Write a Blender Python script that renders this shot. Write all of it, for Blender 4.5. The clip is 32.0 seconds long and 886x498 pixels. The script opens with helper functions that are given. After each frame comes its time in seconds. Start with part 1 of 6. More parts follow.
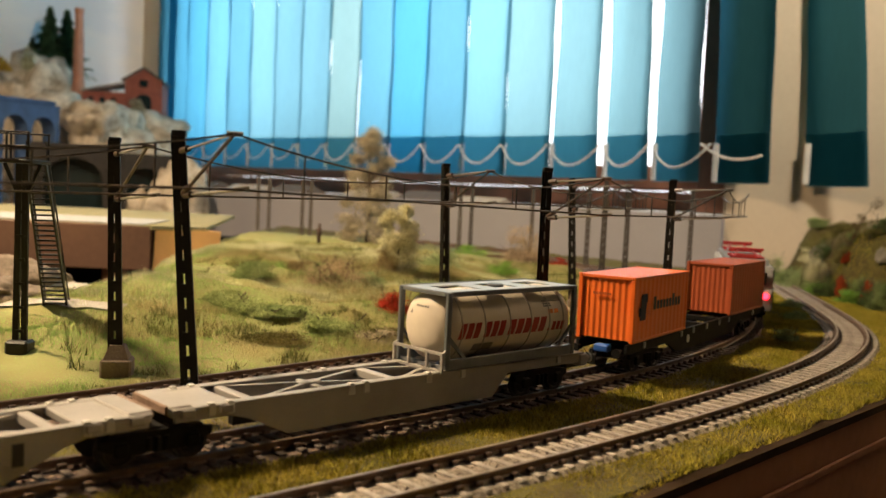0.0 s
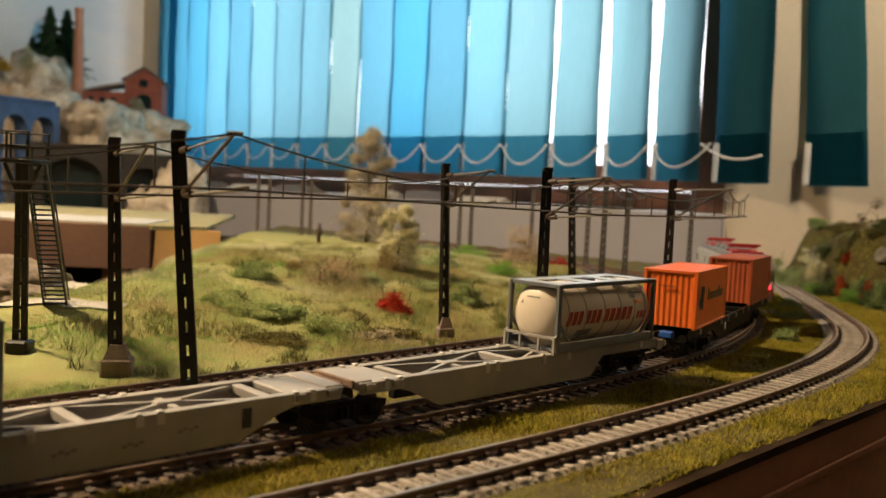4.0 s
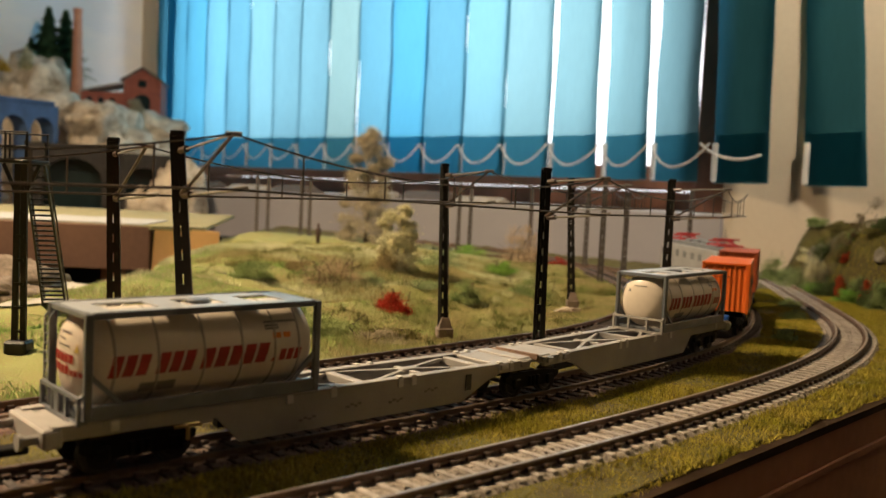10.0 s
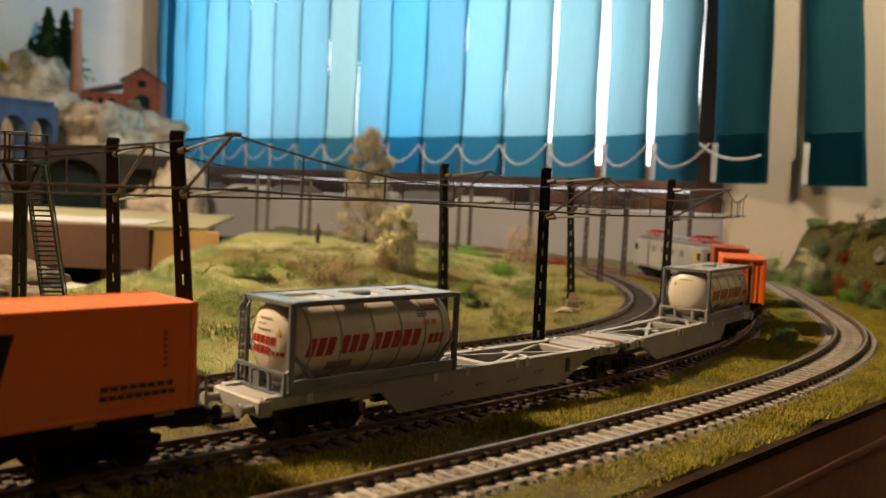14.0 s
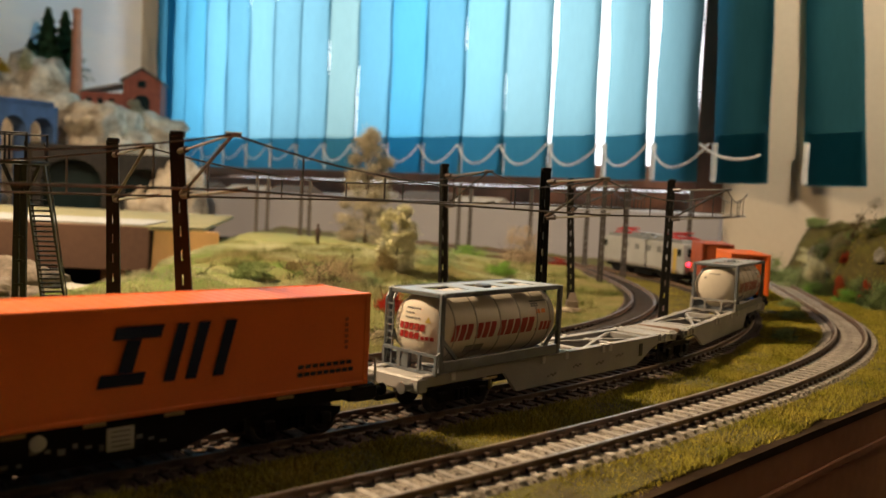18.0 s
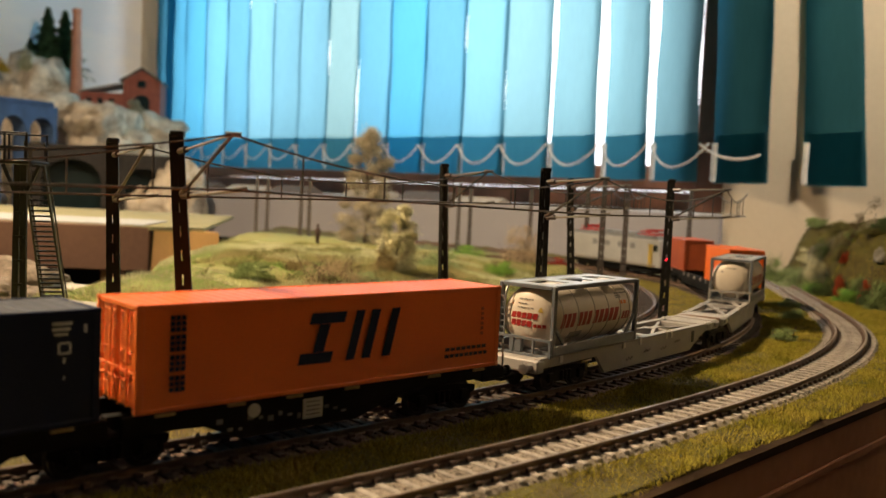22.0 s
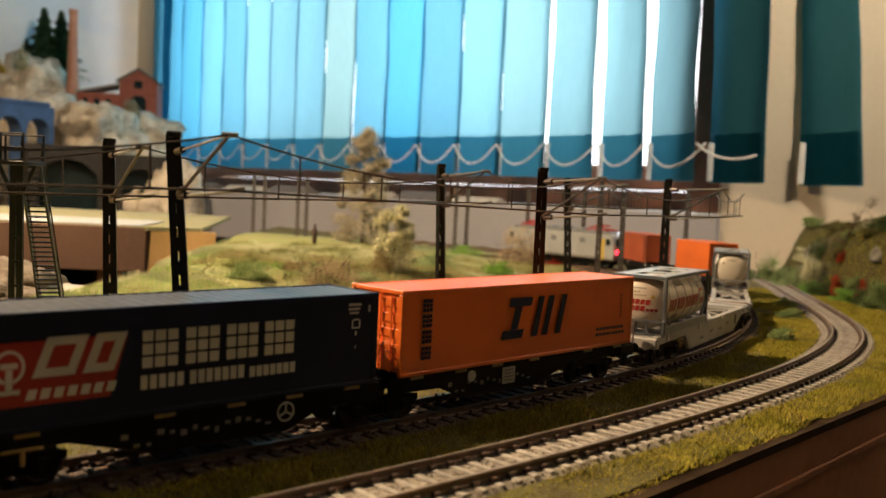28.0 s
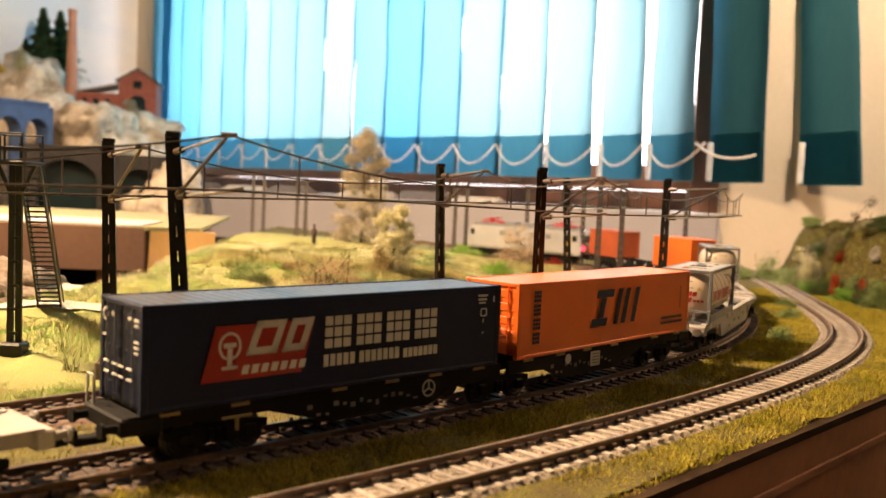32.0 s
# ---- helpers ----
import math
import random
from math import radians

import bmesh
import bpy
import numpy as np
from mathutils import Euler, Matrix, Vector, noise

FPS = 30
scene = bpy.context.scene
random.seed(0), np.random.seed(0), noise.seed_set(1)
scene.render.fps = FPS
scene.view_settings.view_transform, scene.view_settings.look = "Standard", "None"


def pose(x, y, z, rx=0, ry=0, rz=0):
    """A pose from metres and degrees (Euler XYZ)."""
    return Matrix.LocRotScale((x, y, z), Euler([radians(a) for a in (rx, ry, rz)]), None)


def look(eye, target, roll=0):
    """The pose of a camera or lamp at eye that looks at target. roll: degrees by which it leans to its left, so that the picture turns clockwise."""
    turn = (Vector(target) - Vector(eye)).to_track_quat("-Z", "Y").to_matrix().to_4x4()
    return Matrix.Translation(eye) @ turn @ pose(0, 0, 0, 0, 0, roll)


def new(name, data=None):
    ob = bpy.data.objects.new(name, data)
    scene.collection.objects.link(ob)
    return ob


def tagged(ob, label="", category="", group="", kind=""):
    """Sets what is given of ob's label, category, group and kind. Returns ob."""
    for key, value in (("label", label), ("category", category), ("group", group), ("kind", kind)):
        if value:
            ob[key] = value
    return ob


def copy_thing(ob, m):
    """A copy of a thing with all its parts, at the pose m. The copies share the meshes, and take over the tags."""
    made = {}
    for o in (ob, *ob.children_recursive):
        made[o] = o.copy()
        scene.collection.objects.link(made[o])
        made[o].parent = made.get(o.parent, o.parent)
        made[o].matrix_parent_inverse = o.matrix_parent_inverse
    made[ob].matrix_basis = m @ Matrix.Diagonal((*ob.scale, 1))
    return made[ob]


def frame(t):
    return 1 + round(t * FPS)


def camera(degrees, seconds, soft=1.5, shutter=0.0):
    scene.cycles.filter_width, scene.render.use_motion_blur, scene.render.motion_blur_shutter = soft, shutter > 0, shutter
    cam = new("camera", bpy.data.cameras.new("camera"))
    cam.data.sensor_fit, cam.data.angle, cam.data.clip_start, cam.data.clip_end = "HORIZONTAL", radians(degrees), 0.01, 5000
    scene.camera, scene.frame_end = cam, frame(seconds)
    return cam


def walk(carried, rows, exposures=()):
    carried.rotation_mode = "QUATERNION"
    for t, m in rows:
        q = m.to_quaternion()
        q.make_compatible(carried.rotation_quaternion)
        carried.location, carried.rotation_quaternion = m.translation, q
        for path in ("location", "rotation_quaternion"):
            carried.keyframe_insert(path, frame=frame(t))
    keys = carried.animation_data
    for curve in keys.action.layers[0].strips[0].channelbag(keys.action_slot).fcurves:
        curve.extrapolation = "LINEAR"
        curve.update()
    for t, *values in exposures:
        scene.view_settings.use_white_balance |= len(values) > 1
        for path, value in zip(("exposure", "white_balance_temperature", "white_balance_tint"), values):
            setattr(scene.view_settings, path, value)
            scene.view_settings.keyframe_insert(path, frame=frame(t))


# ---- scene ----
cam = camera(53.75, 32.0)
cam.data.dof.use_dof, cam.data.dof.focus_distance, cam.data.dof.aperture_fstop = True, 0.375, 17.0
EYE = Vector((0.0, 0.0, 0.0786))


def aim(yaw, pitch, roll):
    a, b = radians(yaw), radians(pitch)
    way = Vector((-math.sin(a) * math.cos(b), math.cos(a) * math.cos(b), math.sin(b)))
    return look(EYE, EYE + way, roll)


walk(cam, [(0, aim(0.08, -3.63, 2.73)), (7, aim(0.07, -3.65, 2.72)), (9, aim(0.03, -3.64, 2.70)), (14, aim(0.0, -3.62, 2.67)),
           (20, aim(-0.01, -3.61, 2.64)), (25, aim(-0.05, -3.61, 2.60)), (28, aim(-0.20, -3.60, 2.55)), (29.5, aim(-0.24, -3.60, 2.53)),
           (32, aim(-0.24, -3.61, 2.52))],
     [(0, 0.08, 6450, 10), (1, -0.05, 6450, 10), (2.5, -0.08, 6450, 10), (17, -0.06, 6450, 10), (19.5, 0.03, 6450, 10), (21, 0.07, 6450, 10), (27.5, 0.07, 6450, 10), (28, 0.15, 6450, 10), (28.5, 0.58, 6700, 12), (29, 0.95, 6950, 15), (30, 0.95, 7200, 21), (32, 0.92, 7200, 21)])

# ---- the room's own axes: u along the front edge of the board, v away from it ----
ANG = math.atan2(0.716, 0.698)
EU, EV = Vector((math.cos(ANG), math.sin(ANG), 0)), Vector((-math.sin(ANG), math.cos(ANG), 0))
ORG = Vector((0.059, 0.25, 0))
ROOM = Matrix.Translation(ORG) @ Matrix.Rotation(ANG, 4, "Z")


def uv(u, v, z=0.0):
    return ORG + EU * u + EV * v + Vector((0, 0, z))


def to_uv(x, y):
    d = Vector((x, y, 0)) - ORG
    return d.dot(EU), d.dot(EV)


# ---- light ----
world = bpy.data.worlds.new("world")
scene.world = world
world.use_nodes = True
wn = world.node_tree.nodes
sky = wn.new("ShaderNodeTexSky")
sky.sky_type, sky.sun_disc, sky.sun_elevation, sky.sun_rotation = "NISHITA", False, radians(35), radians(160)
world.node_tree.links.new(sky.outputs[0], wn["Background"].inputs[0])
wn["Background"].inputs[1].default_value = 0.15


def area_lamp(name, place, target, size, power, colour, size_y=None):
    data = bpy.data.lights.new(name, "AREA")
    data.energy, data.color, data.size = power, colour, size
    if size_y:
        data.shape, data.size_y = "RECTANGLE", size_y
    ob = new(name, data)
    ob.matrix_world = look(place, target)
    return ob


WARM = (1.0, 0.73, 0.44)
shaded = area_lamp("ceiling_lamp_light", uv(-0.51, 0.95, 1.10), uv(-0.70, 0.97, 0), 0.22, 68, WARM)
shaded.data.spread = radians(150)
# unseen lamp added after the slat shadows, tilted up to light only the wall
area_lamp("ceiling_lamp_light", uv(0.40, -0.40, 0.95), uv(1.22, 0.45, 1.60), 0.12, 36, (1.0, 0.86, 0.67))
area_lamp("window_light", uv(1.36, 1.53, 0.72), uv(0.0, 1.53, 0.72), 1.83, 33, (0.86, 0.94, 1.0), 1.3)


# ---- materials ----
def mat(name, c1, c2=None, scale=60.0, rough=0.6, metal=0.0, bump=0.0, bscale=400.0, spread=0.12, island=False, detail=5.0, spec=0.5, coat=0.0, thin=0.0, upright=0.0):
    """Two colours mixed by noise at two scales, small shifts from piece to piece, fine relief."""
    m = bpy.data.materials.new(name)
    m.use_nodes = True
    n, l = m.node_tree.nodes, m.node_tree.links
    b = n["Principled BSDF"]
    b.inputs["Roughness"].default_value, b.inputs["Metallic"].default_value = rough, metal
    b.inputs["Specular IOR Level"].default_value, b.inputs["Coat Weight"].default_value = spec, coat
    c2 = c2 or tuple(v * 0.8 for v in c1)
    co = n.new("ShaderNodeTexCoord")
    big, fine = n.new("ShaderNodeTexNoise"), n.new("ShaderNodeTexNoise")
    big.inputs["Scale"].default_value, big.inputs["Detail"].default_value = scale, detail
    fine.inputs["Scale"].default_value, fine.inputs["Detail"].default_value = bscale, 4.0
    l.new(co.outputs["Object"], big.inputs["Vector"]), l.new(co.outputs["Object"], fine.inputs["Vector"])
    ramp = n.new("ShaderNodeValToRGB")
    ramp.color_ramp.elements[0].position, ramp.color_ramp.elements[1].position = 0.32, 0.68
    ramp.color_ramp.elements[0].color, ramp.color_ramp.elements[1].color = (*c1, 1), (*c2, 1)
    add = n.new("ShaderNodeMath")
    add.operation, add.use_clamp = "MULTIPLY_ADD", True
    l.new(fine.outputs["Fac"], add.inputs[0])
    add.inputs[1].default_value = 0.35
    sub = n.new("ShaderNodeMath")
    sub.operation = "SUBTRACT"
    l.new(big.outputs["Fac"], sub.inputs[0])
    sub.inputs[1].default_value = 0.175
    l.new(sub.outputs[0], add.inputs[2]), l.new(add.outputs[0], ramp.inputs[0])
    hsv = n.new("ShaderNodeHueSaturation")
    l.new(ramp.outputs[0], hsv.inputs["Color"])
    rnd = n.new("ShaderNodeNewGeometry" if island else "ShaderNodeObjectInfo")
    val = n.new("ShaderNodeMath")
    val.operation = "MULTIPLY_ADD"
    l.new(rnd.outputs["Random Per Island" if island else "Random"], val.inputs[0])
    val.inputs[1].default_value, val.inputs[2].default_value = spread * 2, 1 - spread
    l.new(val.outputs[0], hsv.inputs["Value"]), l.new(hsv.outputs[0], b.inputs["Base Color"])
    rr = n.new("ShaderNodeMath")
    rr.operation, rr.use_clamp = "MULTIPLY_ADD", True
    l.new(fine.outputs["Fac"], rr.inputs[0])
    rr.inputs[1].default_value, rr.inputs[2].default_value = 0.2, rough - 0.1
    l.new(rr.outputs[0], b.inputs["Roughness"])
    if upright:
        # dense soft fibres take the light as one turf
        geo, va, vb = n.new("ShaderNodeNewGeometry"), n.new("ShaderNodeVectorMath"), n.new("ShaderNodeVectorMath")
        va.operation, vb.operation = "MULTIPLY_ADD", "NORMALIZE"
        va.inputs[1].default_value, va.inputs[2].default_value = (1 - upright,) * 3, (0, 0, upright)
        l.new(geo.outputs["Normal"], va.inputs[0]), l.new(va.outputs[0], vb.inputs[0]), l.new(vb.outputs[0], b.inputs["Normal"])
    if thin:
        # leaves and fibres let part of the light through
        tr, mix = n.new("ShaderNodeBsdfTranslucent"), n.new("ShaderNodeMixShader")
        mix.inputs[0].default_value = thin
        l.new(hsv.outputs[0], tr.inputs["Color"]), l.new(b.outputs[0], mix.inputs[1]), l.new(tr.outputs[0], mix.inputs[2])
        l.new(mix.outputs[0], n["Material Output"].inputs["Surface"])
    if bump:
        bp = n.new("ShaderNodeBump")
        bp.inputs["Strength"].default_value, bp.inputs["Distance"].default_value = bump, 0.0006
        l.new(fine.outputs["Fac"], bp.inputs["Height"]), l.new(bp.outputs[0], b.inputs["Normal"])
    return m


def glow(name, colour, strength):
    m = bpy.data.materials.new(name)
    m.use_nodes = True
    b = m.node_tree.nodes["Principled BSDF"]
    b.inputs["Base Color"].default_value = (*colour, 1)
    b.inputs["Emission Color"].default_value, b.inputs["Emission Strength"].default_value = (*colour, 1), strength
    return m


M_GROUND = mat("meadow_soil", (0.24, 0.26, 0.09), (0.24, 0.21, 0.075), 26, 0.95, bump=1.0, bscale=900, spread=0.0)
M_GRASS = mat("grass_fibre", (0.23, 0.215, 0.022), (0.38, 0.31, 0.055), 40, 0.9, spread=0.75, island=True, spec=0.1, upright=0.25)
M_GRASS_OLIVE = mat("olive_grass_fibre", (0.24, 0.28, 0.085), (0.42, 0.34, 0.17), 32, 0.9, spread=0.5, island=True, spec=0.1, upright=0.45)
M_GRASS_GREEN = mat("green_grass_fibre", (0.20, 0.37, 0.07), (0.33, 0.47, 0.13), 14, 0.9, spread=0.3, island=True, spec=0.1, upright=0.65)
M_BALLAST_LIGHT = mat("light_ballast", (0.38, 0.335, 0.28), (0.13, 0.105, 0.082), 420, 0.9, bump=1.0, bscale=1300, spread=0.45, island=True)
M_BALLAST_BROWN = mat("brown_ballast", (0.16, 0.10, 0.075), (0.09, 0.055, 0.045), 300, 0.9, bump=1.0, bscale=1300, spread=0.3, island=True)
M_BALLAST_DARK = mat("dark_ballast", (0.145, 0.095, 0.07), (0.04, 0.03, 0.025), 300, 0.9, bump=1.0, bscale=1300, spread=0.35, island=True)
M_RAIL = mat("rusty_rail_side", (0.21, 0.135, 0.09), (0.12, 0.08, 0.056), 160, 0.55, 0.1, bump=0.4, bscale=900, spread=0.0)
M_RAILTOP = mat("polished_rail_head", (0.40, 0.35, 0.30), (0.22, 0.18, 0.15), 120, 0.3, 0.3, spread=0.0)
M_SLEEPER = mat("weathered_sleeper", (0.42, 0.38, 0.34), (0.30, 0.27, 0.24), 240, 0.85, bump=0.6, bscale=1200, spread=0.15)
M_SLEEPER_DARK = mat("dark_sleeper", (0.07, 0.055, 0.045), (0.04, 0.03, 0.025), 240, 0.8, bump=0.5, bscale=1200, spread=0.15)
M_CHAIR = mat("dark_rail_chair", (0.13, 0.082, 0.058), (0.07, 0.046, 0.034), 300, 0.7, spread=0.2, island=True)
M_FASCIA = mat("brown_fascia_wood", (0.48, 0.20, 0.10), (0.34, 0.14, 0.07), 9, 0.75, bump=0.2, bscale=160, spread=0.05)
M_EDGE = mat("dark_edge_strip", (0.035, 0.02, 0.012), (0.055, 0.035, 0.018), 30, 0.9, bump=0.5, bscale=300, spread=0.05, spec=0.1)
M_BOARD = mat("grey_backboard", (0.34, 0.33, 0.36), (0.285, 0.275, 0.305), 5, 0.8, spread=0.03)
M_WALL = mat("beige_wall_paint", (0.72, 0.60, 0.44), (0.66, 0.54, 0.39), 3, 0.8, bump=0.1, bscale=120, spread=0.0)
# unseen walls, near black so that they throw little light back
M_WALL_DARKENED = mat("dim_room_wall", (0.05, 0.04, 0.03), None, 3, 0.9, spread=0.0)
M_TUFT = mat("dark_olive_fibre", (0.11, 0.15, 0.04), (0.19, 0.17, 0.06), 60, 0.9, spread=0.5, island=True, spec=0.1, upright=0.2)
M_DRYGRASS = mat("dry_beige_grass", (0.62, 0.60, 0.38), (0.50, 0.54, 0.28), 16, 0.9, spread=0.3, island=True, spec=0.1, upright=0.6)
M_VERGE = mat("verge_soil", (0.11, 0.10, 0.020), (0.075, 0.055, 0.021), 60, 0.95, bump=1.0, bscale=900, spread=0.0)
M_BANKGRASS = mat("moss_fibre", (0.058, 0.062, 0.016), (0.10, 0.088, 0.028), 40, 0.9, spread=0.35, island=True, thin=0.3, spec=0.1)
M_CEIL = mat("grey_ceiling_paint", (0.055, 0.05, 0.045), None, 3, 0.9, spread=0.0)
# black that stands in for shade in the pit and under the deck
M_PIT_SHADE = mat("black_underlay_felt", (0.012, 0.011, 0.010), None, 20, 0.95, spread=0.0)
M_FLOOR = mat("brown_floor", (0.020, 0.015, 0.012), None, 6, 0.5, spread=0.0)
M_FRAMEWOOD = mat("brown_window_wood", (0.27, 0.11, 0.06), (0.19, 0.075, 0.04), 8, 0.5, bump=0.1, bscale=100)


# ---- mesh helpers ----
def mesh(name, verts, faces):
    me = bpy.data.meshes.new(name)
    me.from_pydata(verts, [], faces)
    me.update()
    return me


def thing(name, label, category, group="", kind="", place=None):
    ob = new(name)
    ob.empty_display_size = 0.01
    if place is not None:
        ob.matrix_basis = place
    return tagged(ob, label, category, group, kind)


def to_object(name, bm, material, smooth=False):
    me = bpy.data.meshes.new(name)
    bm.normal_update()
    bm.to_mesh(me)
    bm.free()
    me.materials.append(material)
    if smooth:
        me.shade_smooth()
    return new(name, me)


def part(name, bm, material, parent, label="", smooth=False, place=None):
    ob = to_object(name, bm, material, smooth)
    ob.parent = parent
    if place is not None:
        ob.matrix_basis = place
    return tagged(ob, label)


def box(bm, c, s, bevel=0.0, m=None):
    vs = bmesh.ops.create_cube(bm, size=1.0)["verts"]
    for v in vs:
        v.co = Vector((c[0] + v.co.x * s[0], c[1] + v.co.y * s[1], c[2] + v.co.z * s[2]))
    if bevel:
        es = list({e for v in vs for e in v.link_edges})
        out = bmesh.ops.bevel(bm, geom=es, offset=bevel, segments=1, affect="EDGES", profile=0.5)
        vs = list({v for f in out["faces"] for v in f.verts} | {v for v in vs if v.is_valid})
    if m is not None:
        for v in vs:
            v.co = m @ v.co
    return bm


def rod(bm, p0, p1, r0, r1=None, seg=6):
    """A tapered round bar from p0 to p1."""
    p0, p1 = Vector(p0), Vector(p1)
    d = p1 - p0
    q = d.to_track_quat("Z", "Y").to_matrix().to_4x4()
    bmesh.ops.create_cone(bm, cap_ends=True, segments=seg, radius1=r0, radius2=r0 if r1 is None else r1, depth=d.length,
                          matrix=Matrix.Translation((p0 + p1) / 2) @ q)
    return bm


def beam(bm, p0, p1, w, h):
    """A square bar from p0 to p1, w across and h high."""
    p0, p1 = Vector(p0), Vector(p1)
    d = p1 - p0
    x = d.normalized()
    y = Vector((0, 0, 1)).cross(x)
    y = y.normalized() if y.length > 1e-5 else Vector((0, 1, 0))
    z = x.cross(y)
    vs = [bm.verts.new(p + y * a * w / 2 + z * b * h / 2) for p in (p0, p1) for a, b in ((-1, -1), (1, -1), (1, 1), (-1, 1))]
    for f in ((3, 2, 1, 0), (4, 5, 6, 7), (0, 1, 5, 4), (1, 2, 6, 5), (2, 3, 7, 6), (3, 0, 4, 7)):
        bm.faces.new([vs[i] for i in f])
    return bm


def plate(bm, outline, y0, y1):
    """A flat plate: outline of (x, z) points, thick from y0 to y1."""
    a = [bm.verts.new((x, y0, z)) for x, z in outline]
    b = [bm.verts.new((x, y1, z)) for x, z in outline]
    n = len(a)
    bm.faces.new(a), bm.faces.new(b[::-1])
    for i in range(n):
        bm.faces.new((a[i], b[i], b[(i + 1) % n], a[(i + 1) % n]))
    bmesh.ops.recalc_face_normals(bm, faces=bm.faces)
    return bm


def lathe(bm, profile, seg=24, axis="X", m=None, caps=True):
    """Turns (along, radius) points about an axis."""
    rings = []
    for a, r in profile:
        ring = []
        for k in range(seg):
            t = 2 * math.pi * k / seg
            c = Vector((a, r * math.cos(t), r * math.sin(t))) if axis == "X" else Vector((r * math.cos(t), r * math.sin(t), a))
            ring.append(bm.verts.new(m @ c if m else c))
        rings.append(ring)
    for a, b in zip(rings, rings[1:]):
        for k in range(seg):
            bm.faces.new((a[k], a[(k + 1) % seg], b[(k + 1) % seg], b[k]))
    if caps:
        bm.faces.new(rings[0][::-1]), bm.faces.new(rings[-1])
    bmesh.ops.recalc_face_normals(bm, faces=bm.faces)
    return bm


def tube(bm, pts, r, seg=6):
    """One unbroken round wire through the points."""
    pts = [Vector(p) for p in pts]
    rings = []
    for i, p in enumerate(pts):
        d = (pts[min(i + 1, len(pts) - 1)] - pts[max(i - 1, 0)]).normalized()
        q = d.to_track_quat("Z", "Y").to_matrix()
        rings.append([bm.verts.new(p + q @ Vector((r * math.cos(6.2832 * k / seg), r * math.sin(6.2832 * k / seg), 0))) for k in range(seg)])
    for a, b in zip(rings, rings[1:]):
        for k in range(seg):
            bm.faces.new((a[k], a[(k + 1) % seg], b[(k + 1) % seg], b[k]))
    bm.faces.new(rings[0][::-1]), bm.faces.new(rings[-1])
    return bm


# ---- the three tracks: curvature along the way ----
class Way:
    def __init__(self, x0, y0, th0, length, bends, n=420):
        self.s = np.linspace(0, length, n)
        k = np.interp(self.s, np.linspace(0, length, len(bends)), bends)
        ds = self.s[1]
        self.th = th0 + np.concatenate([[0], np.cumsum((k[1:] + k[:-1]) / 2 * ds)])
        tm = (self.th[1:] + self.th[:-1]) / 2
        self.x = x0 + np.concatenate([[0], np.cumsum(np.cos(tm) * ds)])
        self.y = y0 + np.concatenate([[0], np.cumsum(np.sin(tm) * ds)])

    def at(self, s):
        e = min(max(s, self.s[0]), self.s[-1])
        x, y, th = (float(np.interp(e, self.s, a)) for a in (self.x, self.y, self.th))
        return x + (s - e) * math.cos(th), y + (s - e) * math.sin(th), th

    def side(self, s, off, z=0.0):
        x, y, th = self.at(s)
        return Vector((x - off * math.sin(th), y + off * math.cos(th), z))


MID = Way(-0.3277, -0.1034, 1.2815, 2.1, (-1.6425, -1.6482, -0.9201, 0.1158, 1.0458, 1.3873, 1.8978, 1.8606, 2.7202, 2.751, 2.2, 1.6, 0.9, 0.4))
INNER = Way(0.0479, 0.487, 0.8, 1.1, (2.5482, 1.983, 2.0086, 0.7329, 0.6685, 1.5, 2.4, 2.4, 2.4))
OUTER = Way(0.0041, 0.2471, 0.7304, 1.6, (0.4911, 0.5439, 1.216, 2.1981, 0.0565, 0.0668, 0.7, 1.4, 1.8, 1.8, 1.8, 1.8))


def sweep(way, s0, s1, outline, step=0.006, closed=True):
    """An outline of (side, height) points drawn along a track."""
    n = max(2, int((s1 - s0) / step))
    verts, faces, m = [], [], len(outline)
    for i in range(n + 1):
        s = s0 + (s1 - s0) * i / n
        verts += [way.side(s, o, z) for o, z in outline]
    for i in range(n):
        for k in range(m if closed else m - 1):
            a, b = i * m + k, i * m + (k + 1) % m
            faces.append((a, a + m, b + m, b))
    if closed:
        faces += [tuple(range(m)), tuple(range(n * m, n * m + m))[::-1]]
    return verts, faces


def add_mesh(name, verts, faces, material, parent=None, label="", smooth=False):
    me = mesh(name, verts, faces)
    me.materials.append(material)
    if smooth:
        me.shade_smooth()
    ob = new(name, me)
    ob.parent = parent
    return tagged(ob, label)


# ---- ground ----
def smooth(a, b, x):
    t = min(max((x - a) / (b - a), 0.0), 1.0)
    return t * t * (3 - 2 * t)


IN_S = np.arange(-0.55, 1.1, 0.01)
IN_XY = np.array([INNER.at(s) for s in IN_S])
MID_S = np.arange(0.0, 1.6, 0.01)
MID_XY = np.array([MID.at(s) for s in MID_S])
OUT_S = np.arange(-0.5, 1.5, 0.01)
OUT_XY = np.array([OUTER.at(s) for s in OUT_S])


def beside(xy, x, y):
    """Signed distance from a track, left of it positive."""
    k = int(((xy[:, 0] - x) ** 2 + (xy[:, 1] - y) ** 2).argmin())
    return (y - xy[k, 1]) * math.cos(xy[k, 2]) - (x - xy[k, 0]) * math.sin(xy[k, 2])


GROUND = -0.0042


def pit_edge(y):
    """Where the meadow breaks off towards the pit."""
    return float(np.interp(y, (0.40, 0.62, 0.66, 0.79, 0.85, 1.4), (-0.29, -0.236, -0.238, -0.264, -0.272, -0.34)))


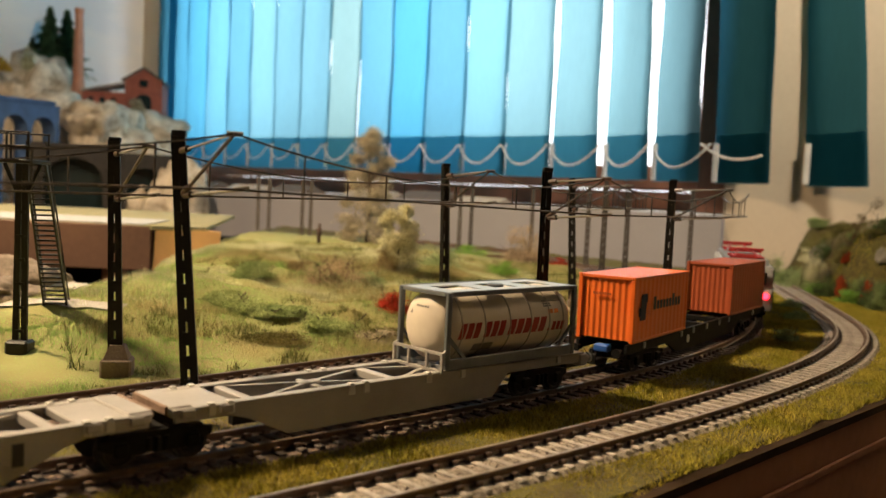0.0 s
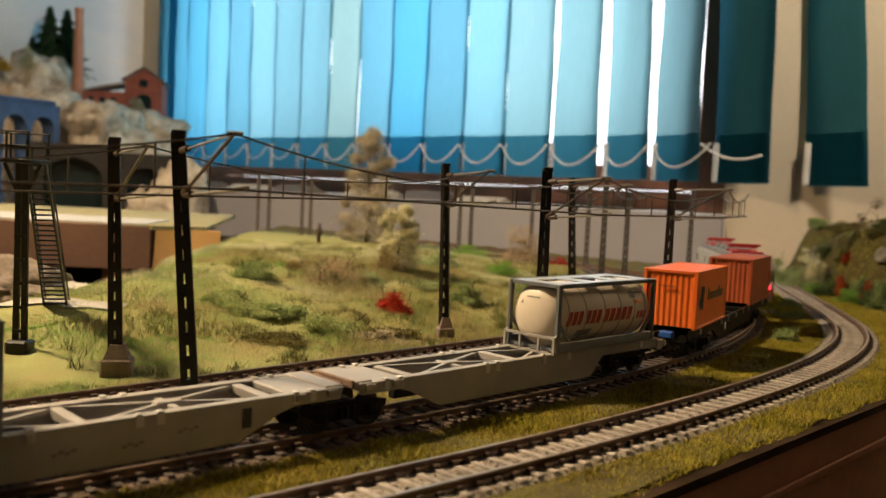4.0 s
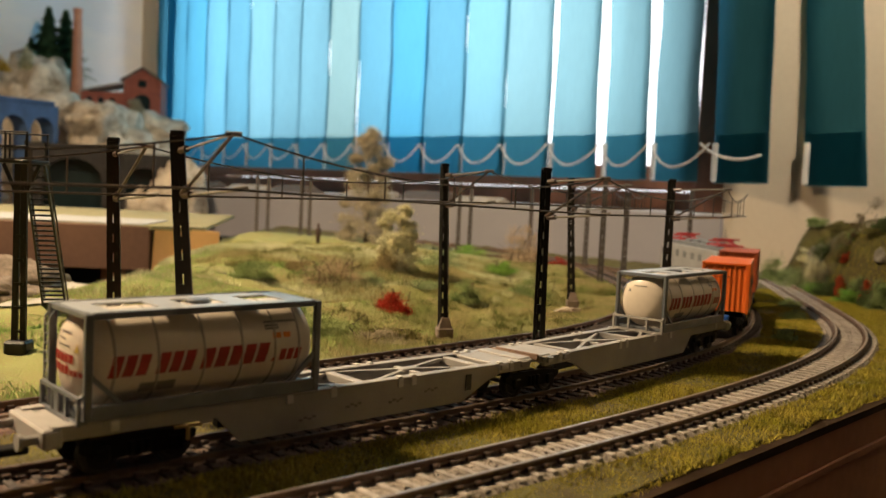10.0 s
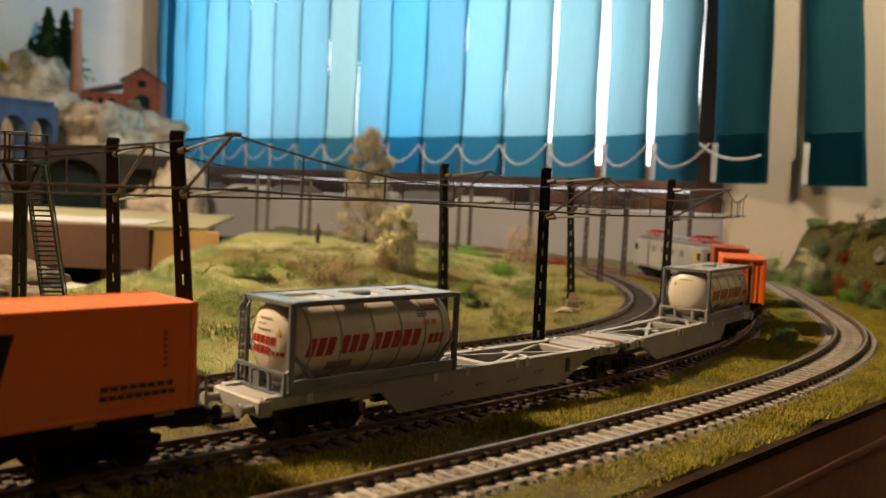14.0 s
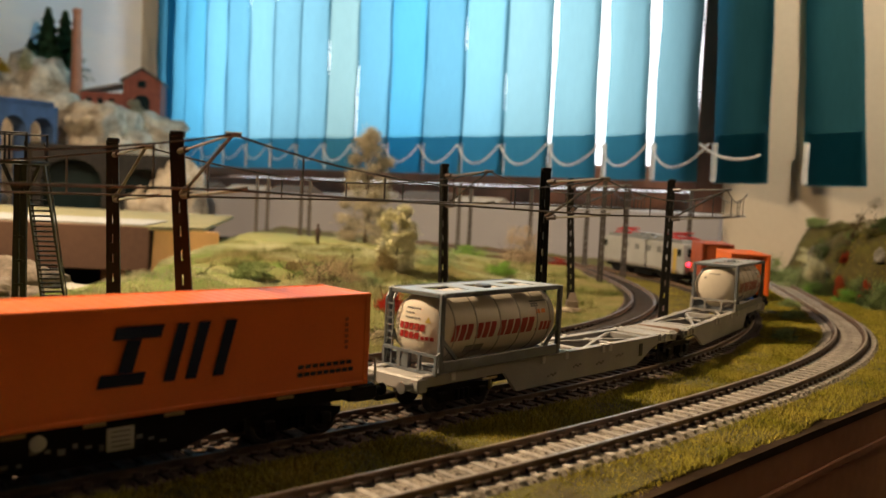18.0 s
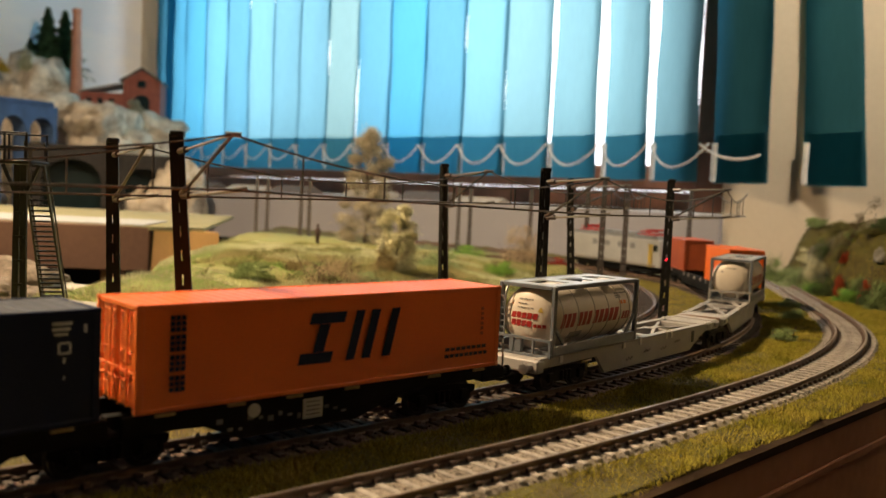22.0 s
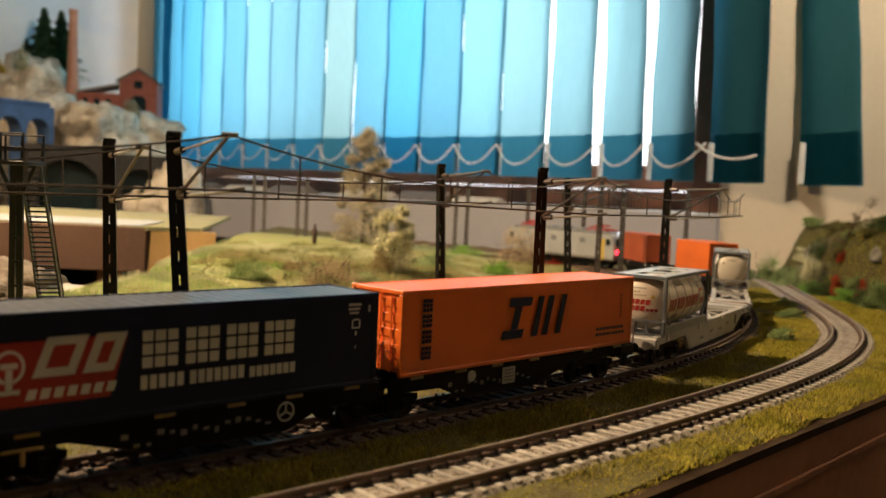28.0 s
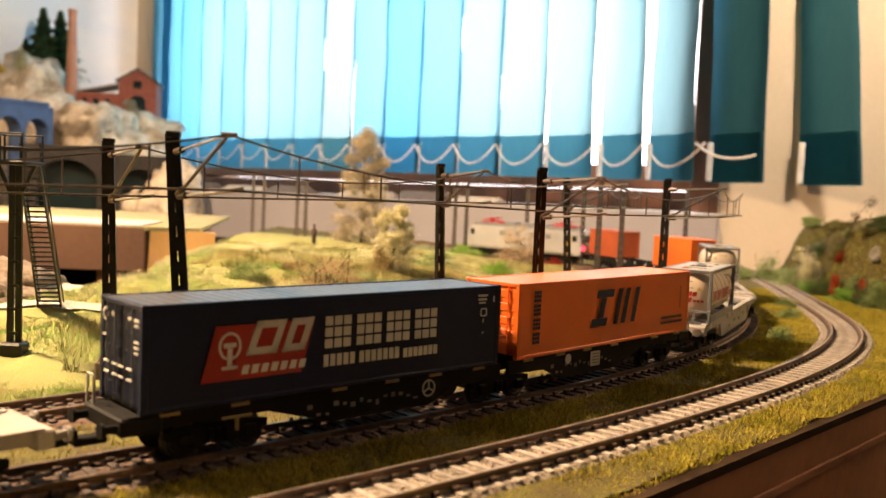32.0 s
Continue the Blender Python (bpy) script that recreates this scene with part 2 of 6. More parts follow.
def ground_z(x, y):
    d = beside(IN_XY, x, y)
    h = GROUND
    if d > 0:
        h += 0.0235 * (1 - 0.35 * smooth(0.75, 1.0, y)) * smooth(0.02, 0.30, d) * smooth(-0.015, 0.065, x - pit_edge(y)) * (1 - 0.6 * smooth(0.0, 0.14, x))
        h += 0.0045 * smooth(0.03, 0.10, d) * smooth(0.0, 0.05, x - pit_edge(y)) * noise.noise((x * 16, y * 16, 3.1))
        h += 0.0022 * smooth(0.03, 0.08, d) * smooth(-0.16, -0.06, x) * (0.6 - 2.2 * abs(noise.noise((x * 34, y * 34, 8.1))))
    near = min(abs(d), abs(beside(MID_XY, x, y)), abs(beside(OUT_XY, x, y)))
    h += (0.0012 + 0.002 * smooth(0.02, 0.06, near)) * smooth(0.013, 0.024, near) * noise.noise((x * 60, y * 60, 0.3))
    near_edge = 0.645 + 0.95 * max(0.0, -0.247 - x)
    pit = smooth(0.006, -0.010, x - pit_edge(y) + 0.008 * noise.noise((y * 25, 0, 0))) * smooth(near_edge - 0.008, near_edge + 0.008, y)
    h -= 0.085 * pit
    # the rocky bank in the corner of the window wall
    e = x - (0.378 + 0.016 * noise.noise((y * 16, 7.7, 0)))
    if e > 0 and y > 0.45:
        n = noise.noise((x * 30, y * 30, 1.0))
        h += (0.062 * smooth(0, 0.045, e + 0.012 * n) + 0.022 * smooth(0.03, 0.16, e) + 0.004 * n * smooth(0, 0.03, e)) * smooth(1.06, 0.985, y) * smooth(0.45, 0.62, y)
    return h


NU, NV = 270, 300
HEIGHTS = np.zeros((NV, NU))


def build_ground():
    nu, nv = NU, NV
    us, vs = np.linspace(-0.62, 0.84, nu), np.linspace(0.0, 1.75, nv)
    verts, faces = [], []
    for v in vs:
        for u in us:
            p = uv(u, v)
            verts.append((p.x, p.y, ground_z(p.x, p.y)))
    HEIGHTS[:] = np.array(verts)[:, 2].reshape(nv, nu)
    for j in range(nv - 1):
        for i in range(nu - 1):
            a = j * nu + i
            if min(verts[k][2] for k in (a, a + 1, a + nu + 1, a + nu)) > GROUND - 0.045:
                faces.append((a, a + 1, a + nu + 1, a + nu))
    ob = add_mesh("ground", verts, faces, M_GROUND, smooth=True)
    ob.data.materials.append(M_VERGE)
    for f in ob.data.polygons:
        if beside(IN_XY, f.center.x, f.center.y) < -0.012:
            f.material_index = 1
    return tagged(ob, "grassy model landscape on a railway baseboard", "ground", kind="structure")


build_ground()


def room_box(name, u0, u1, v0, v1, z0, z1, material, label, category, kind="structure", bevel=0.0, parent=None):
    bm = bmesh.new()
    box(bm, ((u0 + u1) / 2, (v0 + v1) / 2, (z0 + z1) / 2), (u1 - u0, v1 - v0, z1 - z0), bevel)
    ob = to_object(name, bm, material)
    if parent:
        ob.parent = parent
        return tagged(ob, label)
    ob.matrix_basis = ROOM
    return tagged(ob, label, category, kind=kind)


room_box("baseboard", -0.62, 0.86, -0.012, 1.75, -0.14, -0.10, M_PIT_SHADE, "underside board of the model railway, blackened as pit shade", "board")
room_box("fascia_moulding", -0.62, 0.90, -0.0066, -0.0052, -0.0250, -0.0215, M_FASCIA, "thin brown strip along the front panel", "moulding", bevel=0.0004)
room_box("fascia", -0.62, 0.90, -0.0050, -0.0005, -0.30, -0.0092, M_FASCIA, "brown wooden front panel of the railway board", "fascia")
room_box("edge_strip", -0.62, 0.90, -0.0056, 0.0005, -0.0088, -0.0056, M_EDGE, "dark strip along the board's front edge", "edge strip")
# unseen floor, ceiling and rear walls are darkened to cut bounced light
room_box("floor", -2.4, 1.22, -1.6, 2.65, -1.0, -0.95, M_FLOOR, "unseen brown floor, darkened to cut bounced light", "floor")
room_box("ceiling", -2.4, 1.42, -1.6, 2.65, 1.55, 1.6, M_CEIL, "unseen ceiling, darkened to cut bounced light", "ceiling")
room_box("wall_back", -2.5, 1.42, -1.7, -1.6, -1.0, 1.6, M_WALL_DARKENED, "painted room wall", "wall")
room_box("wall_side", -2.5, -2.4, -1.6, 2.65, -1.0, 1.6, M_WALL_DARKENED, "unseen room wall, darkened to cut bounced light", "wall")
room_box("wall_far", -2.5, 1.42, 2.65, 2.75, -1.0, 1.6, M_WALL, "painted room wall", "wall")
# the window wall, with its opening
W0, W1, WZ0, WZ1 = 0.565, 2.43, 0.066, 1.38
room_box("wall_window_near", 1.165, 1.42, -1.6, 0.20, -1.0, 1.55, M_WALL, "painted room wall beside the window", "wall")
room_box("wall_window", 1.165, 1.42, 0.20, W0, -1.0, 1.55, M_WALL, "painted room wall beside the window", "wall")
room_box("wall_window_far", 1.15, 1.42, W1, 2.65, -1.0, 1.55, M_WALL, "painted room wall beside the window", "wall")
room_box("wall_under_window", 1.22, 1.42, W0, W1, -1.0, WZ0, M_WALL, "painted room wall under the window", "wall")
room_box("wall_over_window", 1.22, 1.42, W0, W1, WZ1, 1.55, M_WALL, "painted room wall over the window", "wall")


M_SILL = mat("white_sill_paint", (0.45, 0.46, 0.48), None, 6, 0.4, spread=0.0)


def build_window():
    w = thing("window_1", "wide window in a brown wooden frame behind vertical blinds", "window", kind="structure", place=ROOM)
    for name, u0, u1, v0, v1, z0, z1 in (
            ("window_frame", 1.18, 1.26, W0, W0 + 0.064, WZ0, WZ1), ("window_frame", 1.27, 1.33, W1 - 0.055, W1, WZ0, WZ1),
            ("window_rail", 1.23, 1.33, W0 + 0.073, W1 - 0.055, 0.104, 0.150), ("window_rail", 1.27, 1.33, W0 + 0.073, W1 - 0.055, WZ1 - 0.06, WZ1),
            ("window_frame", 1.24, 1.33, W0 + 0.073, W1 - 0.055, WZ0 + 0.0005, 0.1015), ("mullion", 1.28, 1.33, 1.52, 1.59, 0.15, WZ1 - 0.06)):
        room_box(name, u0, u1, v0, v1, z0, z1, M_FRAMEWOOD, "", "", bevel=0.003, parent=w)
    room_box("window_sill", 1.10, 1.27, W0 + 0.0005, W1, 0.052, 0.066, M_SILL, "white window sill", "", bevel=0.002, parent=w)


build_window()

# bright overcast sky outside the window
room_box("backdrop_outside", 2.6, 2.62, -1.5, 6.0, -1.0, 4.0, glow("overcast_sky", (0.93, 0.96, 1.0), 2.6), "bright white overcast sky outside the window", "backdrop")

room_box("backboard", 0.842, 0.852, 0.405, 1.75, -0.10, 0.066, M_BOARD, "grey board along the back of the railway", "board")


# ---- tracks ----
def rail_outline(off):
    return [(off + a, z) for a, z in ((-0.0008, 0.0), (0.0008, 0.0), (0.0008, -0.0007), (0.0004, -0.0010), (0.0004, -0.0020), (0.0011, -0.0025),
                                      (-0.0011, -0.0025), (-0.0004, -0.0020), (-0.0004, -0.0010), (-0.0008, -0.0007))]


M_DULLTOP = mat("dull_rail_head", (0.16, 0.12, 0.10), (0.10, 0.075, 0.06), 120, 0.5, 0.5, spread=0.0)


def build_track(name, way, s0, s1, bed, sleeper, label, bed_label, bed_w, single_from, single_to, head=None, spacing=0.0072, fill=0.0033, stones=0.00016, coarse=0.0007):
    t = thing(name, label, "track", kind="structure")
    verts, faces = sweep(way, s0, s1, [(-bed_w - 0.006, -0.0060), (-bed_w, -fill), (bed_w, -fill), (bed_w + 0.006, -0.0060)], closed=False)
    add_mesh("ballast_bed", verts, [f[::-1] for f in faces], bed, t, bed_label)
    for off in (0.00905, -0.00905):
        verts, faces = sweep(way, s0, s1, rail_outline(off))
        add_mesh("rail", verts, faces, M_RAIL, t)
        top = [(off - 0.00048, 0.00002), (off + 0.00048, 0.00002), (off + 0.00048, 0.00012), (off - 0.00048, 0.00012)]
        verts, faces = sweep(way, s0, s1, top)
        add_mesh("rail_head", verts, faces, head or M_RAILTOP, t, "polished running surface")
    # one sleeper with its four chairs, shared by all
    bm = bmesh.new()
    box(bm, (0, 0, -0.00325), (0.0023, 0.030, 0.0015), 0.0003)
    one = bpy.data.meshes.new("sleeper")
    bm.to_mesh(one)
    bm.free()
    one.materials.append(sleeper)
    bm = bmesh.new()
    for y in (0.00905, -0.00905):
        for k in (-1, 1):
            box(bm, (0, y + k * 0.0017, -0.0021), (0.0026, 0.0016, 0.0016), 0.0003)
    chair = bpy.data.meshes.new("rail_chair")
    bm.to_mesh(chair)
    bm.free()
    chair.materials.append(M_CHAIR)
    rest = bmesh.new()
    n = int((s1 - s0) / spacing)
    for i in range(n):
        s = s0 + spacing * (i + 0.5)
        x, y, th = way.at(s)
        m = Matrix.Translation((x, y, random.uniform(-0.0001, 0.0001))) @ Matrix.Rotation(th + random.uniform(-0.02, 0.02), 4, "Z")
        if single_from <= s <= single_to:
            for me in (one, chair):
                ob = new(me.name, me)
                ob.parent, ob.matrix_basis = t, m
        else:
            box(rest, (0, 0, -0.00325), (0.0023, 0.030, 0.0015), 0.0, m)
    part("far_sleepers", rest, sleeper, t)["kind"] = "stuff"
    # loose stones on the bed
    rng = np.random.default_rng(hash(len(name)) % 1000)
    stones_v, stones_f = [], []
    for i in range(int((s1 - s0) / stones)):
        s, o = rng.uniform(s0, s1), rng.uniform(-bed_w - 0.004, bed_w + 0.004)
        c = way.side(s, o, -fill - 0.0001 - max(0.0, abs(o) - bed_w) * 0.45)
        r = rng.uniform(0.0002, coarse)
        k = len(stones_v)
        a = rng.uniform(0, 6.28)
        for j in range(3):
            stones_v.append((c.x + r * math.cos(a + 2.1 * j), c.y + r * math.sin(a + 2.1 * j), c.z))
        stones_v.append((c.x + rng.uniform(-0.3, 0.3) * r, c.y + rng.uniform(-0.3, 0.3) * r, c.z + r * rng.uniform(0.5, 1.2)))
        stones_f += [(k, k + 1, k + 3), (k + 1, k + 2, k + 3), (k + 2, k, k + 3)]
    add_mesh("ballast_stones", stones_v, stones_f, bed, t)["kind"] = "stuff"
    return t


build_track("track_outer", OUTER, -0.16, 1.35, M_BALLAST_LIGHT, M_SLEEPER, "empty curved track in pale weathered ballast", "pale gravel bed", 0.0138, -0.13, 0.62, fill=0.0031, stones=0.00006, coarse=0.0008)
build_track("track_middle", MID, 0.20, 1.75, M_BALLAST_DARK, M_SLEEPER_DARK, "curved track under the goods train in dark ballast", "dark gravel bed", 0.0150, 0.30, 0.78, M_DULLTOP, coarse=0.0011)
build_track("track_inner", INNER, -0.34, 1.05, M_BALLAST_BROWN, M_SLEEPER_DARK, "curved track in brown ballast beside the meadow", "brown gravel bed", 0.0160, -0.30, 0.10, M_DULLTOP)


# ---- grass fibres ----
def side_many(way, s, off):
    e = np.clip(s, way.s[0], way.s[-1])
    x, y, th = (np.interp(e, way.s, a) for a in (way.x, way.y, way.th))
    return x + (s - e) * np.cos(th) - off * np.sin(th), y + (s - e) * np.sin(th) + off * np.cos(th)


def beside_many(xy, x, y):
    out = np.empty(len(x))
    for i in range(0, len(x), 20000):
        a, b = x[i:i + 20000], y[i:i + 20000]
        k = ((xy[None, :, 0] - a[:, None]) ** 2 + (xy[None, :, 1] - b[:, None]) ** 2).argmin(1)
        out[i:i + 20000] = (b - xy[k, 1]) * np.cos(xy[k, 2]) - (a - xy[k, 0]) * np.sin(xy[k, 2])
    return out


LATTICE = np.random.default_rng(77).uniform(-1, 1, (256, 256))


def patches(x, y, scale, shift=0.0):
    """Smooth random patches over the plan, from -1 to 1."""
    a, b = x * scale + 40 + shift, y * scale + 40 + shift
    i, j = np.floor(a).astype(int), np.floor(b).astype(int)
    f, g = a - i, b - j
    f, g = f * f * (3 - 2 * f), g * g * (3 - 2 * g)
    i, j = i % 255, j % 255
    return (LATTICE[i, j] * (1 - f) + LATTICE[i + 1, j] * f) * (1 - g) + (LATTICE[i, j + 1] * (1 - f) + LATTICE[i + 1, j + 1] * f) * g


def ground_many(x, y):
    """Height of the ground sheet by its own grid."""
    dx, dy = x - ORG.x, y - ORG.y
    p, q = (dx * EU.x + dy * EU.y + 0.62) / 1.46 * (NU - 1), (dx * EV.x + dy * EV.y) / 1.75 * (NV - 1)
    i, j = np.clip(p.astype(int), 0, NU - 2), np.clip(q.astype(int), 0, NV - 2)
    a, b = np.clip(p - i, 0, 1), np.clip(q - j, 0, 1)
    return (HEIGHTS[j, i] * (1 - a) + HEIGHTS[j, i + 1] * a) * (1 - b) + (HEIGHTS[j + 1, i] * (1 - a) + HEIGHTS[j + 1, i + 1] * a) * b


def blades(name, x, y, k, height, material, label, seed, lean=0.5, width=0.00014):
    """One leaning fibre at every point."""
    rng = np.random.default_rng(seed)
    n = len(x)
    z = ground_many(x, y) - 0.0003
    h = height * k * rng.uniform(0.5, 1.3, n)
    a, b = rng.uniform(0, 6.283, n), rng.uniform(0, 6.283, n)
    dx, dy, le = width * np.cos(a), width * np.sin(a), lean * h * rng.uniform(0.2, 1.0, n)
    co = np.stack([np.stack([x - dx, y - dy, z], 1), np.stack([x + dx, y + dy, z], 1), np.stack([x + le * np.cos(b), y + le * np.sin(b), z + h], 1)], 1)
    me = bpy.data.meshes.new(name)
    me.vertices.add(3 * n), me.loops.add(3 * n), me.polygons.add(n)
    me.vertices.foreach_set("co", co.astype(np.float32).ravel())
    me.loops.foreach_set("vertex_index", np.arange(3 * n, dtype=np.int32))
    me.polygons.foreach_set("loop_start", np.arange(0, 3 * n, 3, dtype=np.int32))
    me.update(calc_edges=True)
    me.materials.append(material)
    return tagged(new(name, me), label, "grass", kind="stuff")


def edge_of(y):
    return np.interp(y, (0.40, 0.62, 0.66, 0.79, 0.85, 1.4), (-0.29, -0.236, -0.238, -0.264, -0.272, -0.34))


def grow():
    rng = np.random.default_rng(5)
    # between the middle and outer tracks, and from there to the board's edge
    n = 560000
    s = rng.uniform(-0.3, 0.75, n)
    inner = rng.uniform(size=n) < 0.55
    x, y = side_many(OUTER, s, np.where(inner, rng.uniform(0.0175, 0.085, n), -rng.uniform(0.0165, 0.09, n)))
    d = beside_many(MID_XY, x, y)
    v = (y - ORG.y) * EV.y + (x - ORG.x) * EV.x
    keep = np.where(inner, d < -0.0160, v > -0.0035) & (rng.uniform(size=n) < 0.85 + 0.5 * patches(x, y, 55))
    x, y = x[keep], y[keep]
    blades("verge_grass", x, y, np.clip(0.75 + 0.5 * patches(x, y, 45), 0.3, 2), 0.0026, M_GRASS, "short yellow-green static grass beside the tracks", 1, 1.0, 0.00018)
    # between the two inner tracks
    n = 40000
    x, y = side_many(INNER, rng.uniform(-0.34, 0.55, n), -rng.uniform(0.018, 0.06, n))
    keep = beside_many(MID_XY, x, y) > 0.0165
    blades("strip_grass", x[keep], y[keep], np.full(int(keep.sum()), 0.7), 0.0022, M_GRASS, "short yellow-green grass between two tracks", 3, 0.8)
    # the meadow: bright green near the pit and the path, olive further on, dry at the back
    n = 640000
    x, y = side_many(INNER, rng.uniform(-0.50, 0.62, n), 0.017 + 0.42 * rng.uniform(size=n) ** 1.25)
    keep = (y > 0.15) & (x > -0.46) & ((x > edge_of(y)) | (y < 0.49))
    x, y = x[keep], y[keep]
    k = np.clip(0.75 + 0.8 * patches(x, y, 22, 5), 0.25, 2)
    green = -(x + 0.095) * 9 - (y - 0.5) * 1.5 + 1.1 * patches(x, y, 18, 9) + 0.7 * patches(x, y, 60, 2) + rng.normal(0, 0.35, len(x)) > 0
    blades("meadow_grass", x[green], y[green], k[green], 0.0021, M_GRASS_GREEN, "soft bright green meadow grass on the low mound", 2, 0.8)
    rest = ~green
    blades("meadow_grass", x[rest], y[rest], k[rest] * 1.15, 0.0036, M_GRASS_OLIVE, "uneven olive-brown meadow grass on the low mound", 6, 0.8)
    clump = (patches(x, y, 42, 6) + 0.5 * patches(x, y, 110, 4) > 0.24) & (x > -0.17) & (y > 0.36) & (rng.uniform(size=len(x)) < 0.45)
    blades("grass_tufts", x[clump], y[clump], np.clip(0.7 + 0.9 * patches(x[clump], y[clump], 130), 0.3, 2), 0.0052, M_TUFT, "darker olive tufts of taller grass in the meadow", 8, 0.9, 0.00018)
    n = 190000
    x, y = side_many(INNER, rng.uniform(-0.3, 0.55, n), 0.09 + 0.42 * rng.uniform(size=n))
    keep = (y > 0.5) & (x > edge_of(y)) & (patches(x, y, 15, 3) + 0.4 * patches(x, y, 50, 1) > -0.12 - 1.3 * np.clip((y - 0.68) / 0.3, 0, 1))
    x, y = x[keep], y[keep]
    blades("dry_grass", x, y, np.clip(0.8 + 0.5 * patches(x, y, 40), 0.3, 2), 0.0046, M_DRYGRASS, "tall dry beige grass on the mound", 4, 0.7, 0.00018)
    n = 60000
    x, y = rng.uniform(0.375, 0.56, n), rng.uniform(0.60, 1.05, n)
    u, v = (x - ORG.x) * EU.x + (y - ORG.y) * EU.y, (x - ORG.x) * EV.x + (y - ORG.y) * EV.y
    keep = (u < 0.83) & (v > 0)
    blades("bank_grass", x[keep], y[keep], np.full(int(keep.sum()), 1.0), 0.0036, M_BANKGRASS, "mossy green grass on the rocky bank", 5, 0.9, 0.00022)


grow()


# ---- vertical blinds ----
def cloth(name, diffuse, through_colour, share):
    m = bpy.data.materials.new(name)
    m.use_nodes = True
    n, l = m.node_tree.nodes, m.node_tree.links
    n.remove(n["Principled BSDF"])
    d, t, mix = n.new("ShaderNodeBsdfDiffuse"), n.new("ShaderNodeBsdfTranslucent"), n.new("ShaderNodeMixShader")
    co, no, hsv, rnd, val = (n.new(k) for k in ("ShaderNodeTexCoord", "ShaderNodeTexNoise", "ShaderNodeHueSaturation", "ShaderNodeObjectInfo", "ShaderNodeMath"))
    mp = n.new("ShaderNodeMapping")
    mp.inputs["Scale"].default_value = (30, 30, 6)
    l.new(co.outputs["Object"], mp.inputs[0]), l.new(mp.outputs[0], no.inputs["Vector"])
    no.inputs["Scale"].default_value, no.inputs["Detail"].default_value = 6, 6
    val.operation = "MULTIPLY_ADD"
    l.new(no.outputs["Fac"], val.inputs[0])
    val.inputs[1].default_value = 0.25
    var = n.new("ShaderNodeMath")
    var.operation = "MULTIPLY_ADD"
    l.new(rnd.outputs["Random"], var.inputs[0])
    var.inputs[1].default_value, var.inputs[2].default_value = 0.22, 0.80
    l.new(var.outputs[0], val.inputs[2])
    hsv.inputs["Color"].default_value = (*through_colour, 1)
    l.new(val.outputs[0], hsv.inputs["Value"]), l.new(hsv.outputs[0], t.inputs["Color"])
    d.inputs["Color"].default_value = (*diffuse, 1)
    mix.inputs[0].default_value = share
    l.new(d.outputs[0], mix.inputs[1]), l.new(t.outputs[0], mix.inputs[2]), l.new(mix.outputs[0], n["Material Output"].inputs["Surface"])
    return m


# two transmitted colours: slats that glow whiter in daylight get a paler cloth
THROUGH_BLUE, THROUGH_PALE = (0.15, 0.60, 0.90), (0.50, 0.80, 0.80)
M_SLATS = [cloth("turquoise_blind_cloth", (0.003, 0.024, 0.034), tuple(a + (b - a) * k / 4 for a, b in zip(THROUGH_BLUE, THROUGH_PALE)), 0.21) for k in range(5)]
M_POCKET = cloth("turquoise_hem_cloth", (0.003, 0.022, 0.030), (0.26, 0.64, 0.80), 0.38)
M_CHAIN = mat("white_plastic_chain", (0.75, 0.73, 0.70), None, 40, 0.5)
# the slats by the right end hang turned and twisted: middle and turn at the hem, then at hand's height above it
TURNED = {-1: (0.3663, 26, 0.3862, 33), 0: (0.515, 22, 0.524, 23.3), 1: (0.6330, 24, 0.638, 25.5), 2: (0.731, 20, 0.738, 24), 3: (0.846, 11.5, 0.848, 14.5), 4: (0.961, 7, 0.962, 8)}
# how much whiter each slat glows, put into its cloth colour by quarters
GLOW_STEP = {1: 3, 2: 3, 3: 3, 4: 3, 5: 2, 6: 1, 7: 0, 8: 1, 9: 4, 10: 2, 11: 2, 12: 2, 13: 1, 14: 1}


